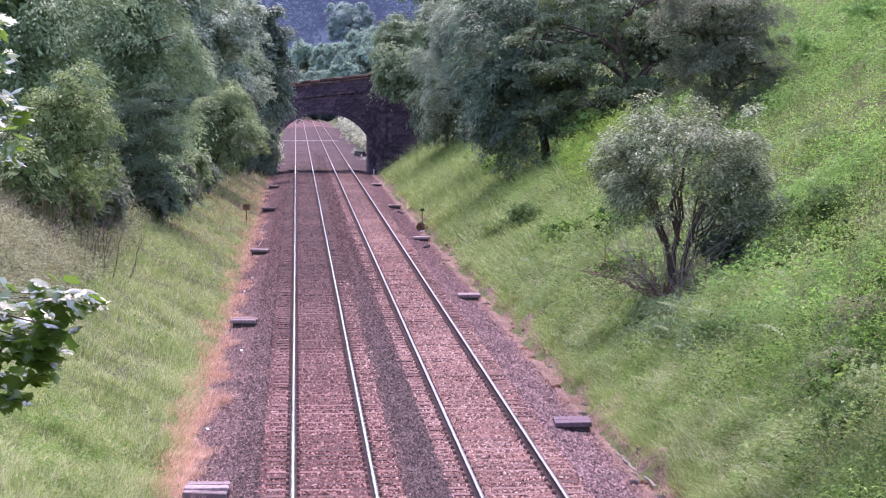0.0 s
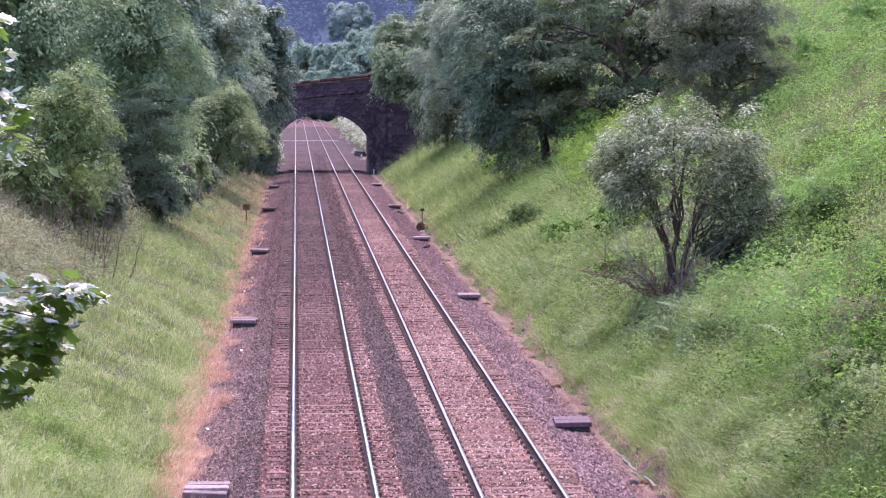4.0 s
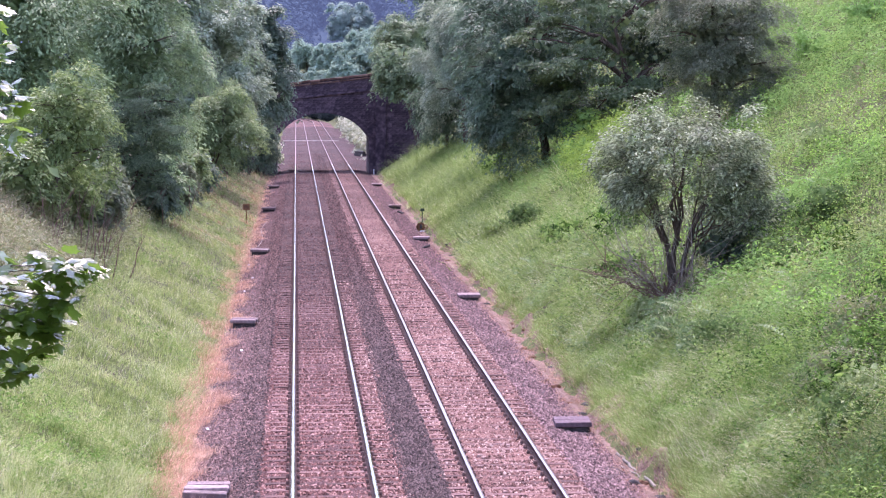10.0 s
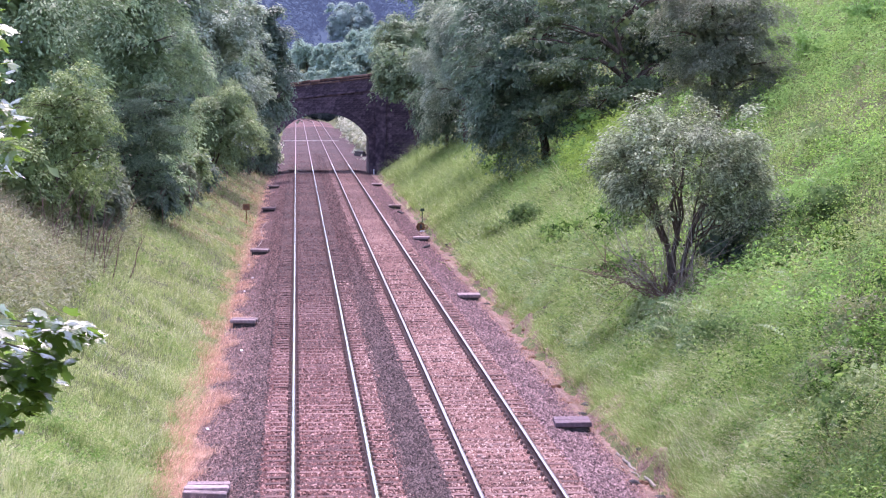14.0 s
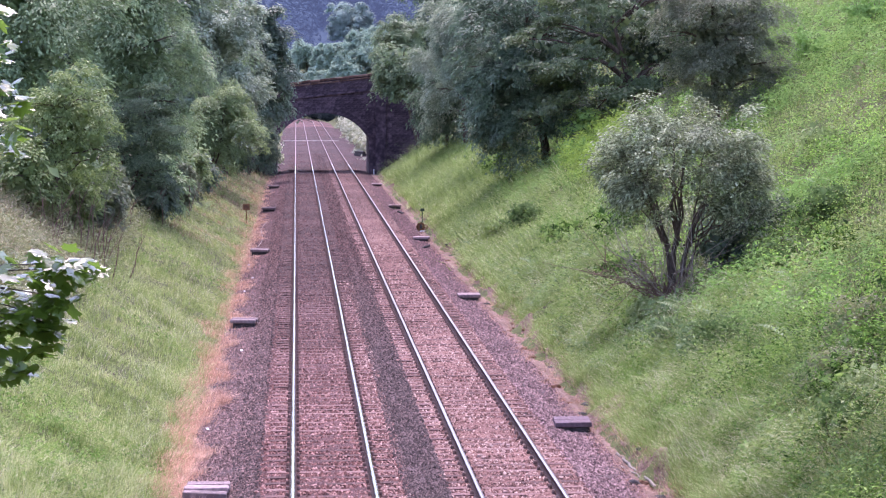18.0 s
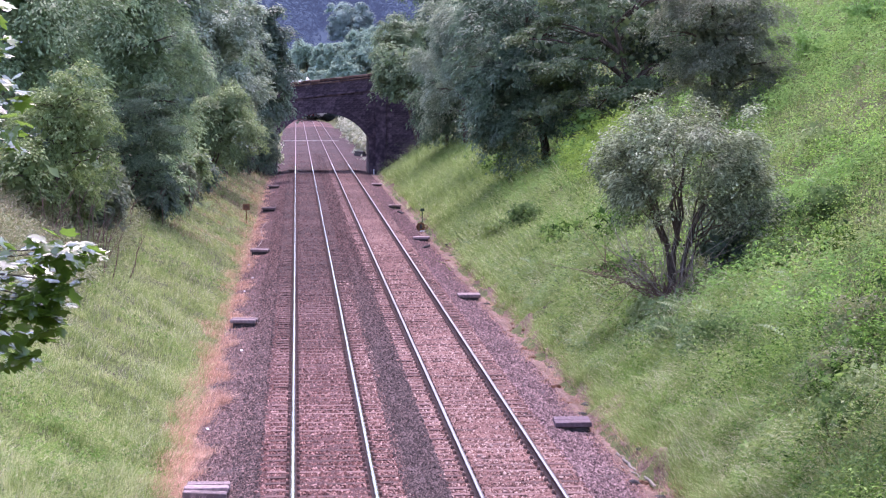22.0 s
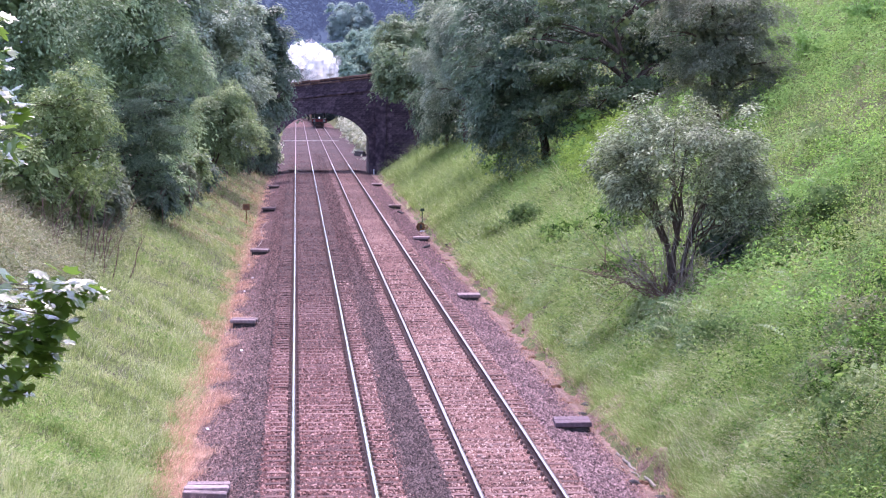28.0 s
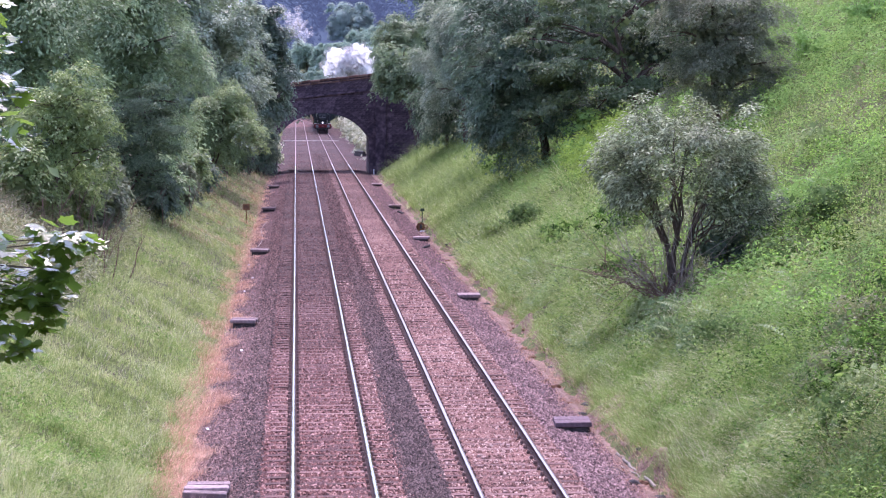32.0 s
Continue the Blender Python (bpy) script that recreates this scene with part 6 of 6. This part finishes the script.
# second cloud: released after 28 s
puff(0, 2.3, [(28.2, 0.2, 1, 5.2), (29.5, 0.6, 0, 8.2), (30.3, 2.4, 0, 9.2), (31.2, 3.8, 0, 9.8), (32, 6.0, 0, 10.4)])
puff(1, 2.0, [(28.8, 0.2, 1, 5.2), (30.0, 0.6, 0, 8.4), (31, 1.0, 0, 10.0), (32, 3.2, 0, 10.8)])
puff(2, 1.9, [(29.2, 0.2, 1, 5.2), (30.5, 1.2, 0, 9.2), (31, 3.0, 0, 9.8), (32, 5.2, 0, 11.2)])
puff(0, 1.7, [(29.5, 0.2, 1, 5.2), (30.8, 0.0, 0, 8.6), (31.5, 1.5, 0, 9.2), (32, 2.0, 0, 9.2)])
puff(1, 1.8, [(29.8, 0.2, 1, 5.2), (31.2, 3.6, 0, 9.0), (32, 5.8, 0, 9.6)])
puff(4, 2.3, [(29.6, 0.2, 1, 5.0), (31.0, 4.4, 0, 9.4), (32, 4.4, -2, 11.4)])


# ---- near sycamore ----
def lobed_leaf():
    """A five-lobed leaf, stalk at the origin, tip along +y, 1 m long."""
    half = [(0.0, 0.0), (0.10, -0.03), (0.30, 0.02), (0.34, 0.16), (0.52, 0.22), (0.44, 0.34), (0.48, 0.52), (0.62, 0.66), (0.42, 0.66), (0.22, 0.62), (0.22, 0.78), (0.12, 0.88), (0.0, 1.06)]
    bm = bmesh.new()
    n = len(half)
    mid = [bm.verts.new((0, y, 0.02)) for x, y in ((0, 0.0), (0, 0.3), (0, 0.62), (0, 1.06))]
    for e in (-1, 1):
        rim = [bm.verts.new((e * x, y, 0.10 * x - 0.22 * x * x - 0.16 * max(0, y - 0.5) ** 2)) for x, y in half[1:-1]]
        fans = ((0, rim[:4]), (1, rim[3:8]), (2, rim[7:]))
        for k, rr in fans:
            for a, b in zip(rr[:-1], rr[1:]):
                q = (mid[k], a, b)
                bm.faces.new(q if e > 0 else q[::-1])
        for q in ((mid[0], rim[3], mid[1]), (mid[1], rim[7], mid[2]), (mid[2], rim[-1], mid[3]), ):
            bm.faces.new(q if e > 0 else q[::-1])
    me = bpy.data.meshes.new("leaf")
    bm.normal_update()
    bm.to_mesh(me)
    bm.free()
    me.materials.append(M["syc_near"])
    return me


LEAF = lobed_leaf()
SYC = Vector((-5.2, 13.0, float(ground_z(-5.2, 13.0))))
BRANCHES = []


def build_near_tree():
    ob = thing("sycamore_tree", "sycamore whose leafy branches hang beside the bridge", "tree", m=Matrix.Translation(SYC))
    t = np.linspace(0, 1, 10)
    pts = np.stack([0.15 * np.sin(t * 3), 0.1 * np.sin(t * 4), -0.3 + t * 10.5], 1)
    child("trunk", tubes_mesh("trunk", [(pts, 0.22 * (1.1 - t) + 0.03)], M["bark"], 10), ob)
    r = np.random.default_rng(5)
    C, Nn, S = crown_points(81, (1.9, 2.2, 2.6), 120, 40, 0.4)
    S = S + np.array([-1.0, -0.5, 8.2])
    v, f = leaves(C + np.array([-1.0, -0.5, 8.2]), Nn, 0.16, 0.8, r=r)
    child("crown", np_mesh("crown", v, f, M["syc_near"]), ob)
    for k in range(8):
        e = S[r.integers(len(S))]
        a = pts[4 + k % 5]
        child("limb", tubes_mesh("limb", [(np.linspace(a, e, 5) + r.normal(size=(5, 3)) * 0.05, np.linspace(0.07, 0.015, 5))], M["bark"], 6), ob)
    # two hanging branches: pivot, twig lines and leaf clusters in the branch's own space
    specs = [((1.22, 0.0, 6.235 - SYC.z), [((2.33, 0.0, -0.05), 15, 0.17), ((2.48, 0.1, -0.13), 15, 0.14), ((2.66, 0.0, 0.02), 17, 0.12), ((2.78, 0.05, -0.02), 12, 0.09), ((2.36, -0.1, -0.33), 18, 0.14), ((2.52, 0, -0.28), 13, 0.10), ((2.2, 0.1, -0.2), 14, 0.2), ((2.3, 0, -0.5), 13, 0.11), ((2.58, 0.0, -0.36), 10, 0.09), ((2.47, 0.05, -0.5), 10, 0.1), ((2.68, 0.0, -0.16), 12, 0.1), ((2.62, 0.05, -0.28), 10, 0.09)]),
             ((1.2, 0.1, 7.4 - SYC.z), [((2.30, 0.0, 0.02), 12, 0.12), ((2.36, 0.0, -0.18), 12, 0.12), ((2.33, 0.1, -0.42), 12, 0.12), ((2.29, 0.0, 0.34), 12, 0.12), ((2.31, 0, 0.55), 9, 0.1), ((2.16, 0.1, -0.2), 14, 0.2), ((2.16, 0.1, 0.2), 14, 0.2)])]
    for piv, clusters in specs:
        lines = []
        root = np.array([0.0, 0, 0])
        lines.append((np.stack([np.linspace(-1.2, 2.2, 8), np.zeros(8), np.linspace(0.5, -0.1, 8) - 0.15 * np.sin(np.linspace(0, 3.1, 8))], 1), np.linspace(0.03, 0.008, 8)))
        hub = lines[0][0][-2]
        for c, n, s in clusters:
            c = np.array(c)
            lines.append((np.linspace(hub, c, 5) + np.array([[0, 0, 0], [0, 0, 0.03], [0, 0, 0.04], [0, 0, 0.03], [0, 0, 0]]), np.linspace(0.007, 0.003, 5)))
        br = child("branch", tubes_mesh("branch", lines, M["bark"], 6), ob, m=pose(*piv))
        for c, n, s in clusters:
            for k in range(int(n * 1.9)):
                p = np.array(c) + np.clip(r.normal(size=3), -1.3, 1.3) * np.array([s, s, s * 0.75]) * 0.7
                size = r.uniform(0.07, 0.13)
                out = Vector((p[0] - c[0] + 0.05, p[1] - c[1] - 0.16, 0)).normalized()
                yaw = math.degrees(math.atan2(-out.x, out.y)) + r.normal() * 40
                m = Matrix.Translation(p) @ pose(0, 0, 0, 0, 0, yaw) @ pose(0, 0, 0, -20 + r.normal() * 20, r.normal() * 20, 0) @ Matrix.Scale(size, 4)
                child("leaf", LEAF, br, m=m)
        BRANCHES.append((br, Vector(piv)))
    return ob


build_near_tree()

# ---- small lineside things ----


def cable_pit(x, y, z, lids, length, label, lid="concrete"):
    ob = thing("cable_pit", label, "cable pit", "pits along the line", m=pose(x, y, z, 0, 0, rng.normal() * 2))
    part("pit_wall", box_bm(-0.34, 0.34, -length / 2 + 0.06, length / 2 - 0.06, -0.3, 0.14, 0.015), M["concrete_dark"], ob)
    for k in range(lids):
        a = -length / 2 + k * length / lids
        part("lid", box_bm(-0.4, 0.4, a, a + length / lids - 0.02, 0.14, 0.25, 0.012), M[lid], ob, m=pose(rng.normal() * 0.02, 0, rng.normal() * 0.012, 0, rng.normal() * 0.8, rng.normal() * 1.2))
    return ob


for k, y in enumerate((43.6, 75.3, 107.5, 144.0, 176.0)):
    cable_pit(-1.68, y, -0.36, 4, 1.3 if k == 0 else 1.0, "grey concrete cable pit with loose lids" if k == 0 else "grey concrete cable pit beside the ballast")
for y in (52.4, 84.5, 116.5, 147, 180):
    cable_pit(6.1, y - 0.4, -0.37, 2, 1.0, "dark mauve grey cable pit beside the track" if y < 60 else "pale mauve grey cable pit beside the track", "concrete_mauve" if y < 60 else "concrete")


def lineside_sign():
    ob = thing("lineside_sign", "small rusty orange board on a thin post", "sign", m=pose(-2.75, 130, -0.35))
    part("post", box_bm(-0.025, 0.025, -0.02, 0.02, -0.2, 0.95, 0.004), M["rust"], ob)
    b = part("board", box_bm(-0.19, 0.19, -0.045, -0.02, 0.82, 1.16, 0.01), M["orange_board"], ob, "faded orange board")
    part("dark_bar", box_bm(-0.12, 0.12, -0.05, -0.046, 1.02, 1.06), M["concrete_dark"], b)
    part("dark_bar", box_bm(-0.12, 0.12, -0.05, -0.046, 0.92, 0.96), M["concrete_dark"], b)


lineside_sign()


def ground_signal():
    ob = thing("wire_drum", "rusty round signal wire drum with a green post", "drum", m=pose(6.55, 124, -0.42))
    part("drum", cyl_bm((-0.05, -0.15, 0.3), (-0.02, 0.2, 0.28), 0.24, 0.21, 18), M["rust"], ob, "rusty round drum")
    # solid dark disc on the closed drum, painted for a shaded hole
    part("dark_opening", cyl_bm((-0.08, -0.17, 0.32), (-0.05, -0.145, 0.32), 0.12, 0.12, 14), M["concrete_dark"], ob)
    part("bent_sheet", box_bm(0.1, 0.45, -0.3, -0.1, 0.05, 0.4, 0.05), M["dock"], ob, m=pose(0, 0, 0, 0, 14, 20))
    part("base_block", box_bm(-0.4, 0.4, -0.3, 0.3, -0.1, 0.08, 0.02), M["concrete_dark"], ob)
    part("post", cyl_bm((0.05, 0.25, 0), (0.05, 0.25, 1.25), 0.025), M["green_paint"], ob)
    part("bracket", box_bm(-0.06, 0.16, 0.22, 0.28, 1.1, 1.25, 0.02), M["green_paint"], ob)
    part("white_plate", box_bm(-0.12, 0.14, -0.36, -0.33, -0.1, 0.12, 0.01), M["plastic_white"], ob)


ground_signal()


def cable_length(points, radius, material, label):
    p0 = Vector(points[0])
    pts = np.array(points) - np.array(points[0])
    t = np.linspace(0, 1, 14)
    k = np.linspace(0, 1, len(pts))
    P = np.stack([np.interp(t, k, pts[:, c]) for c in range(3)], 1) + rng.normal(size=(14, 3)) * np.array([0.02, 0.02, 0.004])
    thing("discarded_pole", label, "pole", m=Matrix.Translation(p0), data=tubes_mesh("discarded_pole", [(P, np.full(14, radius))], M[material], 7))


cable_length([(6.62, 48.4, -0.33), (6.66, 46.5, -0.3), (6.78, 44.2, -0.31)], 0.03, "twig_grey", "grey weathered pole lying at the foot of the slope")
cable_length([(6.5, 46.8, -0.34), (6.72, 45.0, -0.31)], 0.02, "twig_grey", "short grey stick lying on the ballast edge")
cable_length([(5.1, 53.4, -0.18), (5.7, 53.1, -0.26)], 0.025, "concrete_dark", "short dark cable end on the ballast")

t_c = np.linspace(0, 1, 16)
white = np.stack([0.12 * np.sin(t_c * 7) + 0.16 * t_c, 22 * t_c, 0.02 * np.sin(t_c * 15)], 1)
thing("cable", "thin pale cable lying along the ballast edge", "cable", m=pose(-1.86, 112, -0.355), data=tubes_mesh("cable", [(white, np.full(16, 0.013))], M["pale_stone"], 6))

CLOD = []
for k in range(4):
    bm = bmesh.new()
    bmesh.ops.create_icosphere(bm, subdivisions=2, radius=1)
    for v in bm.verts:
        v.co *= 1 + 0.35 * noise.noise(v.co * 1.7 + Vector((k * 5, 0, 0)))
        v.co.z *= 0.6
    me = bpy.data.meshes.new("clod")
    bm.to_mesh(me)
    bm.free()
    me.materials.append(M["concrete_dark"] if k % 2 else M["dock"])
    CLOD.append(me)
for k in range(46):
    y = 42 * (3.2 ** rng.uniform(0, 1))
    x = rng.uniform(6.45, 7.0)
    thing("earth_clod", "brown clod of earth at the ballast edge" if k % 2 == 0 else "dark broken stone at the ballast edge", "clod", "clods along the ballast edge",
          m=Matrix.LocRotScale((x, y, max(float(bed_z(x)), float(ground_z(x, y))) + 0.02), Euler((0, 0, rng.uniform(0, 6))), [rng.uniform(0.05, 0.15)] * 3), data=CLOD[k % 4])


def litter(x, y, s, material, label):
    bm = box_bm(-s, s, -s * 0.7, s * 0.7, 0, s * 0.5, s * 0.15)
    for v in bm.verts:
        v.co.z += 0.3 * s * math.sin(v.co.x * 9 / s)
    me = bpy.data.meshes.new("litter")
    bm.to_mesh(me)
    bm.free()
    me.materials.append(M[material])
    thing("litter", label, "litter", "bits of litter", m=pose(x, y, max(float(bed_z(x)), float(ground_z(x, y))) + 0.03, 0, 0, rng.uniform(0, 360)), data=me)


for x, y in ((-2.0, 52.6), (-1.75, 94), (-2.05, 101), (-1.95, 88), (-2.15, 64), (-1.6, 68)):
    litter(x, y, 0.045, "plastic_white", "small scrap of white litter on the ballast")
litter(6.05, 110.5, 0.2, "concrete_dark", "dark lump of scrap on the ballast")
litter(6.2, 141, 0.18, "concrete_dark", "dark lump of scrap on the ballast")

marker = thing("marker_post", "small white marker post beside the bridge wall", "marker post", m=pose(6.66, 204.2, -0.42))
part("post", box_bm(-0.05, 0.05, -0.04, 0.04, -0.1, 0.5, 0.015), M["plastic_white"], marker)

stack = thing("timber_stack", "dark old timbers stacked beside the line", "timber stack", m=pose(7.0, 257, -0.38, 0, 0, 12))
for k, (x, z, turn) in enumerate([(-0.3, 0.13, 3), (0.05, 0.13, -4), (0.38, 0.13, 2), (-0.1, 0.39, 10), (0.2, 0.39, -8)]):
    part("timber", box_bm(-0.13, 0.13, -1.2, 1.2, -0.13, 0.13, 0.02), M["concrete_dark"], stack, m=pose(x, 0, z, 0, 0, turn))

# pale cable duct across the line beyond the bridge
duct = thing("cable_duct", "pale cable duct laid across the tracks", "cable duct", m=pose(0, 318, 0))
for k in range(8):
    part("duct_segment", box_bm(-1.8 + k * 0.95, -0.88 + k * 0.95, -0.16, 0.16, -0.2, -0.1, 0.02), M["pale_stone"], duct)


SWAY = [(BUSH, 0.7)] + [(o, 0.25) for o in scene.objects if o.parent is None and o.name.startswith(("young_ash", "sycamore_tree.001"))]


# darker and paler tufts that break up the slope's grass
X, Y = spread(2600, 7.6, 11.2, 35, 80, 1.5)
mottle = vnoise(X, Y, 0.7, 91) + 0.5 * vnoise(X, Y, 0.3, 92)
q = mottle > 0.88
blades("coarse_grass", "coarse dark green grass tufts on the slope", X[q], Y[q], 0.42, 0.02, "nettle", lean=(0.5, -0.1), tuft=14, spreadr=0.14)
q = mottle < 0.6
blades("bent_grass", "pale bent grass heads on the slope", X[q], Y[q], 0.5, 0.013, "stalk", lean=(0.8, -0.2), tuft=9, spreadr=0.16)


def motions():
    rows = [t * 0.5 for t in range(65)]
    cars = [(LOCO, 0.0), (TENDER, 9.6)] + [(c, 16.6 + 19.8 * k) for k, c in enumerate(COACHES)]
    for ob, back in cars:
        keys = []
        for t in rows:
            p, h = along(train_s(t) + back, TRACK_X, -0.0)
            keys.append((t, pose(*p, 0, 0, h)))
        walk(ob, keys)
    # wheels roll with the way travelled
    for w, place, r in WHEELS:
        keys = []
        step = 0.085 if r > 0.8 else (0.055 if r > 0.55 else 0.045)
        n = int(32.0 / step)
        for k in range(n + 1):
            t = k * 32.0 / n
            keys.append((t, Matrix.Translation(place) @ Matrix.Rotation(13.8 * t / r, 4, "X")))
        walk(w, keys)
    # steam goes with the chimney until it is let off, then drifts
    for i, (ob, path) in enumerate(PUFFS):
        keys = []
        t0 = path[0][0]
        for k in range(0, int(t0 / 1.5)):
            t = k * 1.5
            p, h = along(train_s(t) + 1.7 + path[0][2], TRACK_X + path[0][1], path[0][3])
            keys.append((t, pose(*p, 0, 0, h)))
        for j, (t, x, y, z) in enumerate(path):
            p, h = along(train_s(t) + 1.7 - y, TRACK_X + x, z)
            keys.append((t, pose(*p, 8 * j, 6 * j * (-1) ** i, 11 * j)))
        walk(ob, keys)
    # leafy crowns rock a little in the wind
    for n, (ob, amp) in enumerate(SWAY):
        for c in ob.children:
            if c.name.startswith("crown"):
                walk(c, [(t, pose(0, 0, 0, 0.25 * amp * math.sin(0.9 * t + n), amp * (0.6 * math.sin(1.3 * t + n) + 0.4 * math.sin(2.9 * t + 2 * n)), 0)) for t in rows])
    # the hanging branches dip and lift in the wind
    dip = [(0, 612), (0.5, 617), (1, 631), (1.5, 591), (2, 594), (2.5, 629), (3, 640), (3.5, 612), (4.5, 600), (5.5, 590), (6, 574), (6.5, 547), (7, 576), (7.5, 599), (8, 580), (8.5, 560), (9, 539), (9.5, 559), (10, 559),
           (10.5, 551), (11, 551), (11.5, 570), (12, 567), (12.5, 560), (13, 576), (13.5, 628), (14, 668), (14.5, 686), (15.5, 650), (17, 620), (18, 557), (19, 560), (20, 532), (21, 553), (22, 529), (23, 584), (24, 685), (25, 623),
           (26.5, 600), (28, 595), (29, 592), (30, 573), (31, 576), (32, 510)]
    for i, (br, piv) in enumerate(BRANCHES):
        keys = []
        for t, v in dip:
            a = (v - 580) * 0.0031 / 2.75 * (1.0 if i == 0 else 0.35)
            s = 0.06 * math.sin(t * 2.1 + i) + 0.04 * math.sin(t * 3.7)
            keys.append((t, Matrix.Translation(piv) @ Matrix.Rotation(a, 4, "Y") @ Matrix.Rotation(s * 0.4, 4, "X")))
        walk(br, keys)


motions()
